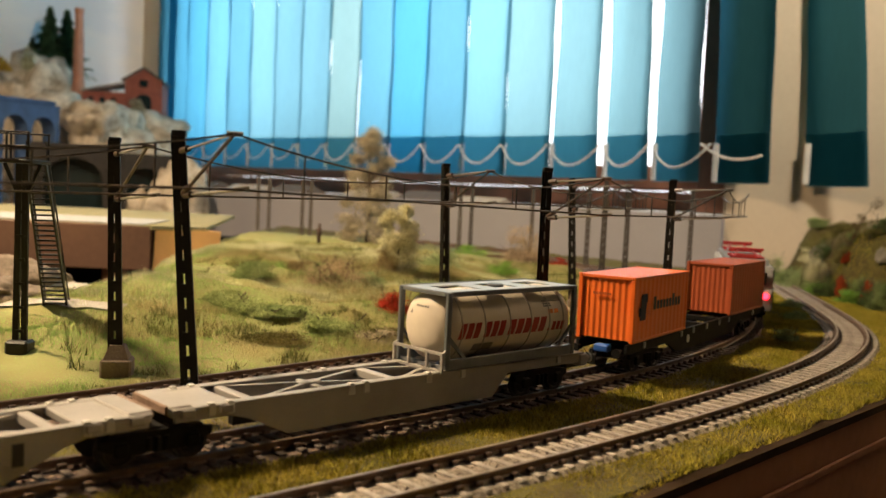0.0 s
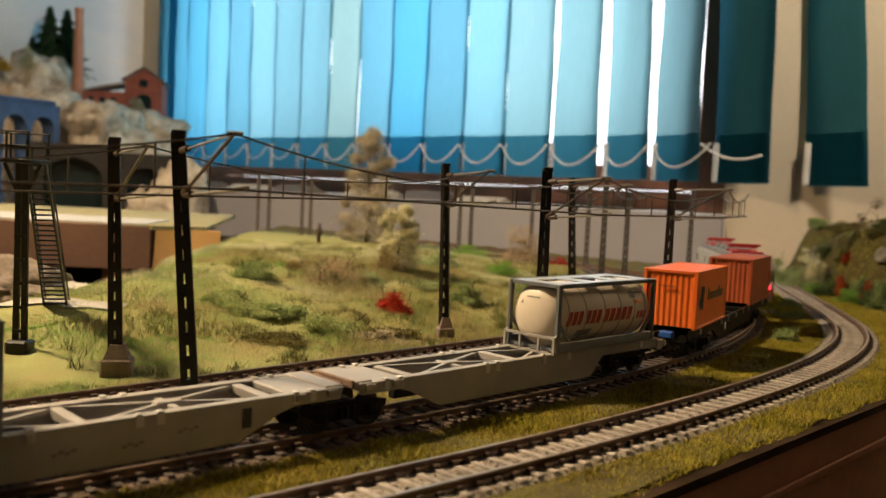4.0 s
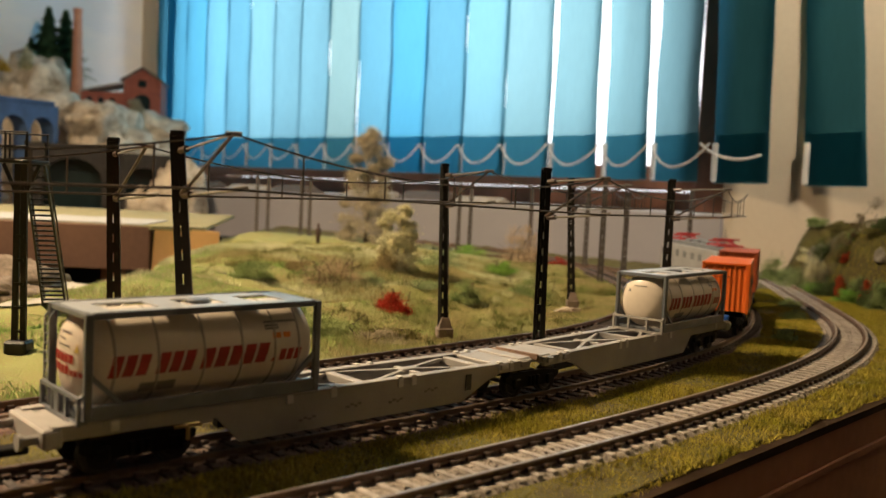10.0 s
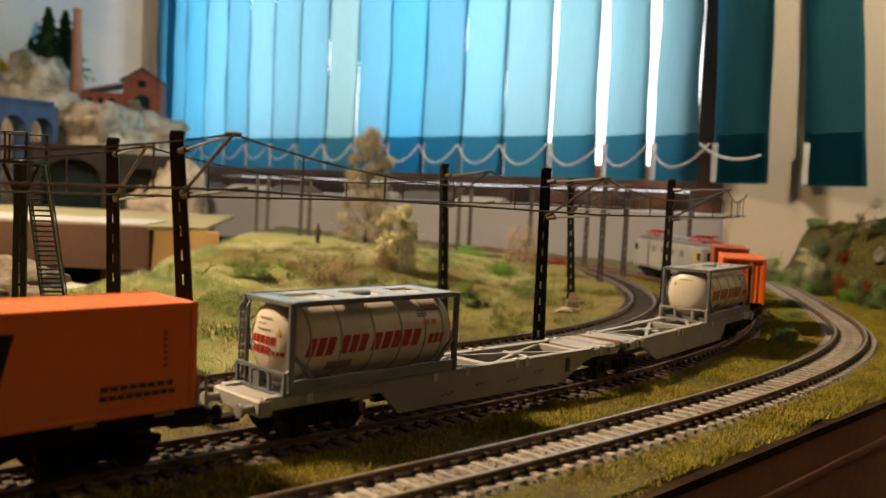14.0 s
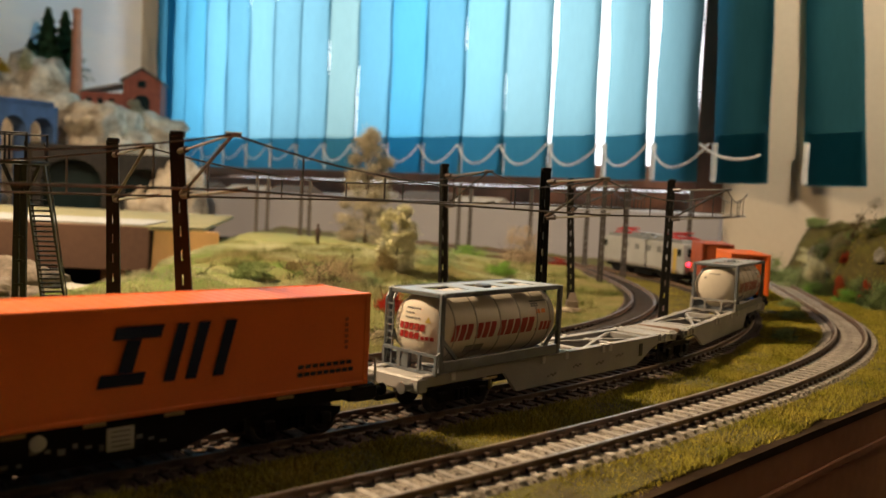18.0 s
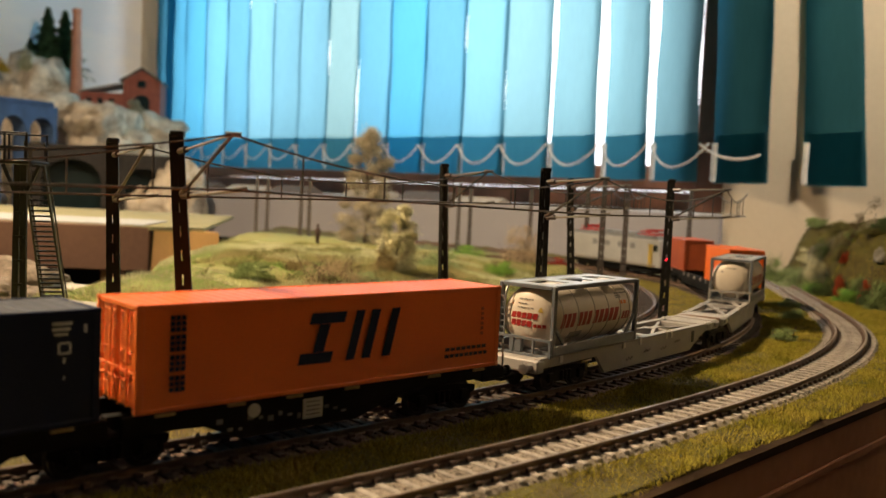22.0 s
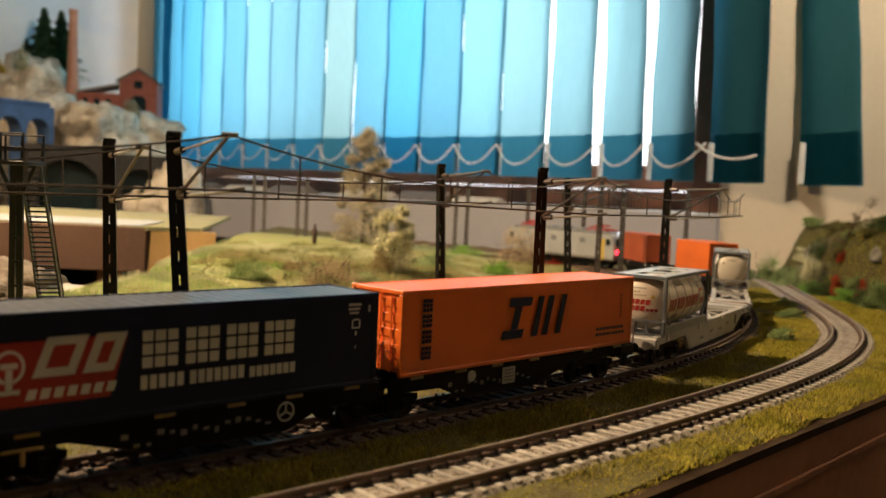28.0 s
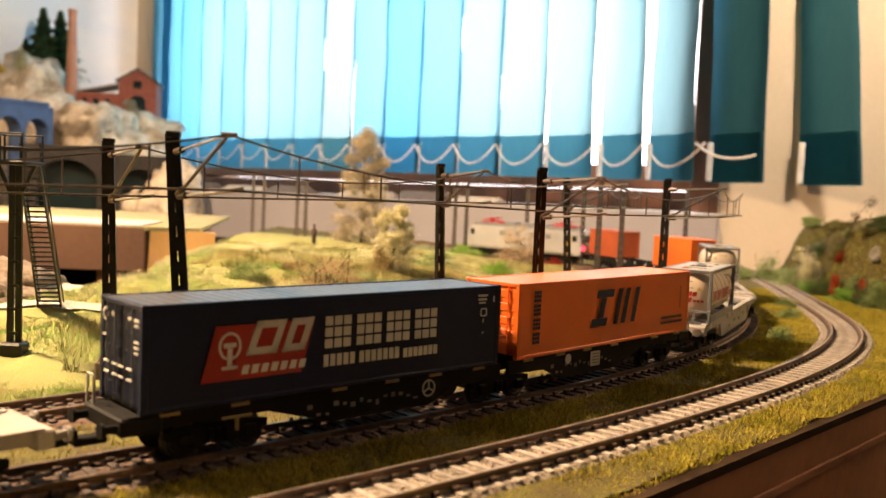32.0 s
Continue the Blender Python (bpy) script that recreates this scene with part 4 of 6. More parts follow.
for i, (x, y, h, w, mt, word) in enumerate(((0.372, 0.985, 0.035, 0.035, F_GREEN, "dark green"), (0.374, 0.930, 0.028, 0.040, F_GREY, "grey-green"), (0.385, 0.900, 0.045, 0.034, F_YELLOW, "yellow-green"),
                                            (0.372, 0.860, 0.016, 0.030, F_BRIGHT, "bright green"), (0.380, 0.835, 0.030, 0.015, F_RUST, "red"), (0.392, 0.850, 0.044, 0.012, F_RUST, "red"), (0.370, 0.790, 0.016, 0.030, F_BRIGHT, "bright green"),
                                            (0.378, 0.775, 0.032, 0.016, F_RUST, "red"), (0.372, 0.735, 0.030, 0.034, F_GREEN, "dark green"), (0.385, 0.700, 0.034, 0.034, F_GREY, "grey-green"),
                                            (0.402, 0.960, 0.060, 0.034, F_YELLOW, "yellow-green"), (0.350, 1.010, 0.016, 0.034, F_GREEN, "dark green"), (0.420, 0.880, 0.090, 0.030, F_GREEN, "dark green"),
                                            (0.425, 0.870, 0.016, 0.028, F_OLIVE, "olive"))):
    big = 1.0 if mt is F_RUST else 1.3
    bush(x, y, (h if ground_z(x, y) < 0.02 else 0.016) * 0.8 * big, w * 0.7 * big, 620, mt, word + "-leaved bush on the rocky bank", 40 + i, 0.0013)
SHRUBS = ((F_DEEP, "dark green"), (F_OLIVEDARK, "dull olive"), (F_DEEP, "dark green"), (F_GREEN, "green"), (F_DEEP, "dark green"))
shrub_rng = random.Random(12)
for i in range(26):
    mt, word = SHRUBS[i % 5]
    y = 0.60 + 0.0165 * i
    x = 0.386 + shrub_rng.uniform(-0.012, 0.010) + (0.030 if i % 3 == 2 else 0.0)
    bush(x, y, shrub_rng.uniform(0.012, 0.026), shrub_rng.uniform(0.018, 0.030), 520, mt, word + "-leaved bush on the rocky bank", 200 + i, 0.0013)
for i in range(12):
    bush(0.425 + shrub_rng.uniform(-0.012, 0.03), 0.64 + 0.032 * i, shrub_rng.uniform(0.005, 0.010), shrub_rng.uniform(0.02, 0.034), 460, F_OLIVEDARK, "low dull olive tuft on top of the bank", 240 + i, 0.0012)
tree(0.4000, 0.860, 0.052, 0.026, 700, F_DARKBROWN, "crooked dark model tree on the rocky bank", 60, (0.25, 0.35, 0.6, 0.9, 0.4), 0.0012, 26, bend=0.5)


def rocks(name, label, spots, seed, material):
    """Angular rocks, each a thing."""
    rng = random.Random(seed)
    for x, y, z, sx, sy, sz in spots:
        bm = bmesh.new()
        bmesh.ops.create_icosphere(bm, subdivisions=4, radius=1.0)
        o = Vector((rng.uniform(0, 50), rng.uniform(0, 50), rng.uniform(0, 50)))
        for v in bm.verts:
            d = v.co.normalized()
            k = 1 + 0.5 * noise.noise(d * 1.3 + o) - 0.42 * abs(noise.noise(d * 2.6 + o)) - 0.22 * abs(noise.noise(d * 6 + o)) + 0.08 * noise.noise(d * 13 + o) + 0.15
            k = round(k * 7) / 7 * 0.4 + k * 0.6
            v.co = Vector((d.x * sx * k, d.y * sy * k, d.z * sz * k))
        ob = to_object(name, bm, material, smooth=True)
        ob.matrix_basis = Matrix.Translation((x, y, z)) @ Matrix.Rotation(rng.uniform(0, 3), 4, "Z")
        tagged(ob, label, "rock", "rocks")


M_ROCK = mat("tan_model_rock", (0.72, 0.62, 0.48), (0.26, 0.20, 0.14), 22, 0.9, bump=1.0, bscale=140, spread=0.1)
M_GRAVEL = mat("brown_gravel", (0.20, 0.16, 0.125), (0.10, 0.08, 0.06), 160, 0.95, bump=1.0, bscale=500, spread=0.1)
M_GREYROCK = mat("grey_model_rock", (0.24, 0.22, 0.185), (0.12, 0.11, 0.08), 50, 0.9, bump=1.0, bscale=300, spread=0.1)
rocks("rock", "grey rock in the grassy bank", [(0.412, 0.945, 0.026, 0.010, 0.018, 0.014), (0.420, 0.815, 0.040, 0.012, 0.024, 0.014), (0.408, 0.750, 0.026, 0.010, 0.018, 0.014)], 3, M_GREYROCK)
rocks("rock", "flat pale stone by the mast", [(0.0935, 0.634, -0.002, 0.009, 0.006, 0.002)], 4, M_ROCK)
rocks("rock", "grey gravel heap beside the pit", [(-0.335, 0.640, -0.006, 0.050, 0.045, 0.022), (-0.300, 0.585, -0.004, 0.03, 0.035, 0.012)], 5, M_GRAVEL)


def figurine():
    bm = bmesh.new()
    lathe(bm, [(0.0, 0.0020), (0.008, 0.0024), (0.009, 0.0030), (0.0150, 0.0032), (0.0172, 0.0012), (0.0178, 0.0014), (0.0200, 0.0017), (0.0216, 0.0008)], 10, "Z")
    ob = to_object("figurine", bm, mat("dark_figurine", (0.10, 0.05, 0.035), (0.05, 0.035, 0.03), 300, 0.7), smooth=True)
    ob.matrix_basis = Matrix.Translation((-0.1398, 0.9711, max(ground_z(-0.1398, 0.9711) - 0.0003, 0.0175)))
    tagged(ob, "tiny dark painted figurine standing on the mound", "figurine")


figurine()

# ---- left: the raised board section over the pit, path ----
# front panel coloured darker and side panel brighter, as light would fall on them
M_PANEL_SHADED = mat("dull_brown_panel", (0.115, 0.055, 0.032), (0.085, 0.04, 0.024), 12, 0.7, bump=0.1, bscale=200)
M_PLYSIDE_LIT = mat("lit_ply_side", (0.80, 0.48, 0.22), (0.70, 0.40, 0.17), 20, 0.7, spread=0.03)
M_DECK = mat("beige_deck", (0.30, 0.27, 0.16), (0.22, 0.21, 0.10), 40, 0.9, bump=0.4, bscale=400)
M_ROAD = mat("pale_road", (0.36, 0.37, 0.38), (0.28, 0.29, 0.30), 60, 0.85, bump=0.3, bscale=600, spread=0.0)
M_PATH = mat("pale_gravel_path", (0.38, 0.365, 0.33), (0.27, 0.26, 0.22), 200, 0.9, bump=0.6, bscale=900, spread=0.0)


def build_section():
    s = thing("raised_section", "raised brown wooden board section with a pale road on top", "board section")
    # front face faces the camera; the right side runs back
    m = Matrix.Translation((-0.3135, 0.93, 0)) @ Matrix.Rotation(radians(2), 4, "Z")
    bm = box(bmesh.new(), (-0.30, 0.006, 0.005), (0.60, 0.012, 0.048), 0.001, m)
    part("front_panel", bm, M_PANEL_SHADED, s, "brown front panel with its shade put into the colour")
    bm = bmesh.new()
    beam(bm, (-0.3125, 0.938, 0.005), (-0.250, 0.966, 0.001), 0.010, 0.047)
    part("side_panel", bm, M_PLYSIDE_LIT, s, "wooden side panel with bright light put into its colour")
    verts = [(-0.92, 0.93, 0.0295), (-0.312, 0.93, 0.0295), (-0.262, 0.956, 0.0290), (-0.330, 1.37, 0.0290), (-0.50, 1.39, 0.0290), (-1.05, 1.40, 0.0295)]
    verts += [(x, y, z - 0.004) for x, y, z in verts]
    add_mesh("deck", verts, [tuple(range(6)), tuple(range(11, 5, -1))] + [(i, i + 6, (i + 1) % 6 + 6, (i + 1) % 6) for i in range(6)], M_DECK, s, "beige deck")
    verts = [(-0.92, 0.931, 0.0300), (-0.320, 0.932, 0.0300), (-0.335, 1.06, 0.0300), (-0.93, 1.10, 0.0300)]
    verts += [(x, y, z + 0.0008) for x, y, z in verts]
    add_mesh("road", verts, [(3, 2, 1, 0), (4, 5, 6, 7), (0, 1, 5, 4), (1, 2, 6, 5), (2, 3, 7, 6), (3, 0, 4, 7)], M_ROAD, s, "pale road surface")
    # added black panel closes the gap under the deck and makes its shade
    part("back_skirt", box(bmesh.new(), (-0.68, 1.33, -0.052), (0.72, 0.01, 0.10)), M_PIT_SHADE, s, "black panel added as shade under the deck")
    for x in (-0.75, -0.5, -0.37):
        part("leg", box(bmesh.new(), (x, 0.98, -0.055), (0.02, 0.02, 0.075)), M_FASCIA, s)
    verts, faces = [], []
    for i in range(21):
        x = -0.34 + 0.165 * i / 20
        y = 0.476 + 0.003 * math.sin(i * 0.35)
        verts += [(x, y - 0.008, ground_z(x, y - 0.008) + 0.0012), (x, y + 0.008, ground_z(x, y + 0.008) + 0.0012)]
        if i:
            faces.append((2 * i - 2, 2 * i, 2 * i + 1, 2 * i - 1))
    k = len(verts)
    for i in range(13):
        x = -0.232 - 0.14 * i / 12
        e = 0.634 + 0.95 * max(0.0, -0.247 - x)
        verts += [(x, e - 0.030, ground_z(x, e - 0.030) + 0.0012), (x, e, ground_z(x, e) + 0.0014)]
        if i:
            faces.append((k + 2 * i - 2, k + 2 * i - 1, k + 2 * i + 1, k + 2 * i))
    tagged(add_mesh("path", verts, faces, M_PATH), "pale gravel path through the grass", "path", kind="structure")


build_section()


# ---- far left: painted sky, rocky hill with factory, viaduct ----
def sky_panel():
    m = bpy.data.materials.new("painted_sky")
    m.use_nodes = True
    n, l = m.node_tree.nodes, m.node_tree.links
    b = n["Principled BSDF"]
    b.inputs["Roughness"].default_value = 0.9
    co, no, ramp = n.new("ShaderNodeTexCoord"), n.new("ShaderNodeTexNoise"), n.new("ShaderNodeValToRGB")
    mp = n.new("ShaderNodeMapping")
    mp.inputs["Scale"].default_value = (1.0, 1.0, 2.2)
    l.new(co.outputs["Object"], mp.inputs[0]), l.new(mp.outputs[0], no.inputs["Vector"])
    no.inputs["Scale"].default_value, no.inputs["Detail"].default_value = 3.2, 5
    ramp.color_ramp.elements[0].position, ramp.color_ramp.elements[1].position = 0.38, 0.62
    ramp.color_ramp.elements[0].color, ramp.color_ramp.elements[1].color = (0.80, 0.81, 0.83, 1), (0.95, 0.90, 0.84, 1)
    l.new(no.outputs["Fac"], ramp.inputs[0]), l.new(ramp.outputs[0], b.inputs["Base Color"])
    return room_box("backdrop", -2.3, 1.21, 2.630, 2.645, 0.0, 1.45, m, "painted sky with soft pale clouds behind the hill", "backdrop")


sky_panel()

M_BRICK = mat("red_model_brick", (0.36, 0.10, 0.06), (0.26, 0.07, 0.045), 60, 0.8, bump=0.6, bscale=260, spread=0.05)
M_CHIMNEY = mat("salmon_chimney_brick", (0.52, 0.24, 0.15), (0.42, 0.18, 0.11), 40, 0.8, bump=0.4, bscale=260)
M_ROOF = mat("dark_roof_felt", (0.13, 0.10, 0.08), (0.09, 0.07, 0.06), 40, 0.8, bump=0.3, bscale=200)
M_ROOFPALE = mat("pale_roof_sheet", (0.45, 0.38, 0.31), (0.36, 0.30, 0.24), 40, 0.7)
# the blue light on the viaduct is put into its stone colour
M_VIADUCT = mat("blue_grey_stone", (0.045, 0.10, 0.24), (0.03, 0.07, 0.16), 40, 0.85, bump=0.6, bscale=200)
M_DARKHOLE = mat("dark_window_glass", (0.015, 0.025, 0.025), None, 40, 0.2)

rocks("rock", "large tan rock of the hill", [(-0.93, 2.34, 0.12, 0.16, 0.12, 0.15), (-1.08, 2.36, 0.16, 0.13, 0.10, 0.13), (-1.16, 2.50, 0.27, 0.15, 0.10, 0.14), (-0.80, 2.30, 0.10, 0.12, 0.09, 0.09),
                                              (-1.26, 2.40, 0.20, 0.12, 0.09, 0.12), (-1.05, 2.30, 0.06, 0.12, 0.09, 0.12), (-0.72, 2.12, 0.03, 0.10, 0.08, 0.055), (-0.90, 2.24, 0.20, 0.11, 0.08, 0.065), (-0.60, 1.96, 0.03, 0.06, 0.05, 0.085), (-0.83, 2.44, 0.19, 0.10, 0.08, 0.072)], 8, M_ROCK)


def factory():
    f = thing("model_factory", "red brick model factory with dark roof and arched door", "factory", place=Matrix.Translation((-0.905, 2.44, 0.255)) @ Matrix.Rotation(radians(10), 4, "Z"))
    bm = bmesh.new()
    plate(bm, [(0.0, 0), (0.10, 0), (0.10, 0.095), (0.05, 0.128), (0.0, 0.095)], 0.0, 0.11)
    part("main_wall", bm, M_BRICK, f, "red brick gable wall")
    bm = bmesh.new()
    beam(bm, (0.05, 0.055, 0.1315), (-0.008, 0.055, 0.094), 0.124, 0.005)
    beam(bm, (0.05, 0.055, 0.1315), (0.108, 0.055, 0.094), 0.124, 0.005)
    part("roof", bm, M_ROOF, f, "dark roof")
    part("wing_wall", box(bmesh.new(), (-0.055, 0.05, 0.030), (0.110, 0.09, 0.060)), M_BRICK, f)
    bm = beam(bmesh.new(), (-0.115, 0.05, 0.060), (0.002, 0.05, 0.088), 0.105, 0.005)
    part("wing_roof", bm, M_ROOFPALE, f, "pale sheet roof")
    bm = bmesh.new()
    arch = [(0.030, 0.0), (0.072, 0.0), (0.072, 0.042)] + [(0.051 + 0.021 * math.cos(a), 0.042 + 0.016 * math.sin(a)) for a in (0.5, 1.0, 1.57, 2.1, 2.6)] + [(0.030, 0.042)]
    plate(bm, arch, -0.002, 0.001)
    part("door", bm, M_DARKHOLE, f, "dark arched doorway")
    part("window", box(bmesh.new(), (0.05, -0.0005, 0.088), (0.022, 0.003, 0.020), 0.001), M_DARKHOLE, f)
    for x in (-0.09, -0.06, -0.03):
        part("window", box(bmesh.new(), (x, 0.0045, 0.032), (0.014, 0.003, 0.024), 0.001), M_DARKHOLE, f)
    c = thing("factory_chimney", "tall salmon brick chimney beside the factory", "chimney", place=Matrix.Translation((-1.0348, 2.44, 0.235)))
    part("base", box(bmesh.new(), (0, 0, 0.035), (0.040, 0.040, 0.07), 0.001), M_CHIMNEY, c)
    part("shaft", lathe(bmesh.new(), [(0.07, 0.016), (0.29, 0.0105), (0.294, 0.0120), (0.304, 0.0120)], 16, "Z"), M_CHIMNEY, c, smooth=False)


factory()


# the shade under the hill's overhang is put into this dark stone colour
M_SHADED_STONE = mat("sooty_stone", (0.034, 0.028, 0.023), (0.018, 0.015, 0.013), 30, 0.9, bump=0.8, bscale=160)


def tunnel_portal(x, y, wide, high, label):
    """A dark arched mouth in a rough stone face."""
    t = thing("tunnel_portal", label, "tunnel", place=Matrix.Translation((x, y, 0.0)) @ Matrix.Rotation(radians(18), 4, "Z"))
    w = wide / 2
    out = [(-w - 0.03, 0), (-w, 0), (-w, high * 0.55)] + [(-w * math.cos(a), high * 0.55 + high * 0.45 * math.sin(a)) for a in (0.4, 0.8, 1.2, 1.57, 1.95, 2.35, 2.75)]
    out += [(w, high * 0.55), (w, 0), (w + 0.03, 0), (w + 0.03, high + 0.03), (-w - 0.03, high + 0.03)]
    part("stone_face", plate(bmesh.new(), out[::-1], -0.01, 0.02), M_SHADED_STONE, t, "stone face darkened as if in shade")
    # black block stands in for the unlit depth behind the arch
    part("dark_mouth", box(bmesh.new(), (0, 0.06, high * 0.5), (wide + 0.02, 0.06, high + 0.02)), M_DARKHOLE, t, "black block for the unlit tunnel depth")


tunnel_portal(-0.845, 1.98, 0.125, 0.120, "dark tunnel mouth under the rocky hill")
tunnel_portal(-0.690, 2.00, 0.08, 0.105, "dark tunnel mouth under the rocky hill")


def viaduct():
    v = thing("model_viaduct", "stone arched viaduct coloured by blue light before the rocky hill", "viaduct", place=Matrix.Translation((-1.13, 1.93, 0.0)) @ Matrix.Rotation(math.atan2(0.20, 0.15), 4, "Z"))
    pitch = 0.068
    n = 6
    x0 = -0.15
    for i in range(n):
        a = x0 + i * pitch
        out = [(a, 0.245), (a, 0.0), (a + 0.012, 0.0), (a + 0.012, 0.185)]
        out += [(a + pitch / 2 + 0.006 - 0.028 * math.cos(t), 0.185 + 0.030 * math.sin(t)) for t in (0.4, 0.8, 1.2, 1.57, 1.95, 2.35, 2.75)]
        out += [(a + pitch, 0.185), (a + pitch, 0.245)]
        part("arch", plate(bmesh.new(), out[::-1], -0.03, 0.03), M_VIADUCT, v)
    part("parapet", box(bmesh.new(), (x0 + n * pitch / 2, 0, 0.2495), (n * pitch, 0.066, 0.010), 0.001), M_VIADUCT, v)
    part("pier", box(bmesh.new(), (x0 + n * pitch + 0.006, 0, 0.122), (0.012, 0.06, 0.244), 0.001), M_VIADUCT, v)


viaduct()


def spruce(x, y, z, high, wide, seed):
    rng = np.random.default_rng(seed)
    t = thing("model_spruce", "dark green pointed model spruce on the hill", "tree", "spruces", place=Matrix.Translation((x, y, z)))
    part("trunk", rod(bmesh.new(), (0, 0, 0), (0, 0, high * 0.95), high * 0.03, high * 0.005, 6), M_BARK, t)
    verts, faces = [], []
    for i in range(2200):
        f = rng.uniform() ** 0.7
        a = rng.uniform(0, 6.283)
        r = wide / 2 * (1 - f) * rng.uniform(0.3, 1.05) * (0.75 + 0.25 * math.sin(f * 46))
        c = np.array((r * math.cos(a), r * math.sin(a), high * (0.06 + 0.94 * f)))
        d = np.array((math.cos(a), math.sin(a), -0.5)) * high * 0.05
        e = np.array((-math.sin(a), math.cos(a), 0)) * high * 0.034
        i0 = len(verts)
        verts += [tuple(c - d * 0.4 - e), tuple(c - d * 0.4 + e), tuple(c + d)]
        faces.append((i0, i0 + 1, i0 + 2))
    add_mesh("needles", verts, faces, F_SPRUCE, t)["kind"] = "stuff"


spruce(-1.170, 2.56, 0.35, 0.21, 0.17, 1)
spruce(-1.125, 2.57, 0.35, 0.205, 0.17, 2)
spruce(-1.215, 2.55, 0.34, 0.13, 0.14, 3)
spruce(-1.245, 2.52, 0.34, 0.08, 0.065, 4)
bush(-1.155, 2.40, 0.075, 0.035, 500, F_YELLOW, "yellow-green bush on the rocks", 71, 0.004, z=0.345)
bush(-1.190, 2.32, 0.040, 0.050, 400, foliage_mat("yellow_leaves", (0.55, 0.36, 0.05), (0.42, 0.26, 0.04)), "golden yellow bush on the rocks", 72, 0.004, z=0.345)
bush(-0.85, 2.38, 0.045, 0.045, 400, F_OLIVE, "olive bush before the factory", 73, 0.004, z=0.255)


# ---- small model houses beyond the back board ----
def house(u, v, z, wide, deep, high, wall, roof, label):
    h = thing("model_house", label, "house", "houses behind the board", place=ROOM @ Matrix.Translation((u, v, z)))
    part("wall", box(bmesh.new(), (0, 0, high * 0.3), (deep, wide, high * 0.6)), wall, h)
    bm = bmesh.new()
    plate(bm, [(-deep * 0.56, high * 0.58), (deep * 0.56, high * 0.58), (0, high)], -wide * 0.53, wide * 0.53)
    part("roof", bm, roof, h)
    for k in (-0.3, 0.0, 0.3):
        part("window", box(bmesh.new(), (-deep / 2 - 0.0004, wide * k, high * 0.34), (0.001, wide * 0.13, high * 0.22)), M_DARKHOLE, h)


M_PLASTER = mat("pinkish_house_plaster", (0.52, 0.38, 0.32), (0.44, 0.32, 0.27), 30, 0.8)
M_SHELF = mat("white_shelf", (0.70, 0.68, 0.64), None, 10, 0.6)
room_box("shelf", 0.856, 1.08, 0.78, 2.40, 0.024, 0.032, M_SHELF, "white shelf behind the back board", "shelf")
for k, (v, w, hh) in enumerate(((0.90, 0.10, 0.044), (1.05, 0.12, 0.050), (1.24, 0.14, 0.046), (1.45, 0.12, 0.050), (1.66, 0.14, 0.046), (1.90, 0.14, 0.05), (2.12, 0.12, 0.05))):
    house(0.93 + 0.02 * (k % 3), v, 0.032, w, 0.07, hh, M_PLASTER, M_ROOF if k % 2 else M_ROOFPALE, "small pinkish model house on the shelf")


# ---- the goods train ----
M_ORANGE = mat("orange_container_paint", (0.82, 0.165, 0.02), (0.74, 0.14, 0.018), 40, 0.42, bump=0.12, bscale=1500, spread=0.02)
M_BROWN = mat("faded_red_orange_paint", (0.42, 0.085, 0.022), (0.33, 0.062, 0.018), 50, 0.55, bump=0.12, bscale=1500, spread=0.02)
M_NAVY = mat("navy_container_paint", (0.009, 0.016, 0.050), (0.007, 0.013, 0.040), 40, 0.55, bump=0.1, bscale=1500, spread=0.02, spec=0.22)
M_NAVYBAR = mat("grey_navy_bar", (0.06, 0.065, 0.08), None, 90, 0.5, spread=0.02)
# paler than the sides: window sheen on the glossy roof, put into the colour
M_NAVYROOF = mat("glossy_navy_roof", (0.075, 0.078, 0.092), (0.055, 0.058, 0.070), 40, 0.42, spread=0.02, spec=0.5)
M_TANK = mat("cream_tank_enamel", (0.72, 0.64, 0.53), (0.64, 0.56, 0.46), 30, 0.35, spread=0.02)
M_BAND = mat("tank_band_grey", (0.42, 0.37, 0.30), None, 60, 0.5, spread=0.03)
M_FRAME = mat("grey_blue_frame_paint", (0.155, 0.17, 0.19), (0.115, 0.127, 0.143), 80, 0.4, spread=0.04)
M_WAGON = mat("pale_grey_wagon_paint", (0.39, 0.37, 0.345), (0.31, 0.295, 0.275), 60, 0.55, bump=0.1, bscale=1500, spread=0.05)
M_BLACK = mat("black_wagon_plastic", (0.010, 0.0095, 0.009), (0.006, 0.006, 0.006), 80, 0.6, spread=0.05, spec=0.15)
M_STEEL = mat("dark_wheel_steel", (0.035, 0.032, 0.03), (0.02, 0.018, 0.018), 120, 0.5, 0.3)
M_WHITE = mat("white_print", (0.60, 0.59, 0.56), (0.53, 0.52, 0.49), 90, 0.5, spread=0.02)
M_DARKPRINT = mat("black_print", (0.02, 0.02, 0.025), None, 90, 0.5, spread=0.02)
M_GREYPRINT = mat("grey_print", (0.22, 0.20, 0.18), None, 90, 0.5, spread=0.02)
M_REDPRINT = mat("red_print", (0.36, 0.02, 0.017), (0.30, 0.017, 0.015), 90, 0.45, spread=0.02)
M_ORANGEPRINT = mat("orange_print", (0.75, 0.22, 0.03), None, 90, 0.5, spread=0.02)
M_RUST = mat("rusty_joint", (0.30, 0.20, 0.14), (0.16, 0.09, 0.06), 160, 0.8, bump=0.5, bscale=900)
M_BLUE = mat("blue_wagon_paint", (0.02, 0.10, 0.42), None, 60, 0.5)
M_YELLOW = mat("yellow_paint", (0.70, 0.50, 0.10), None, 60, 0.5)
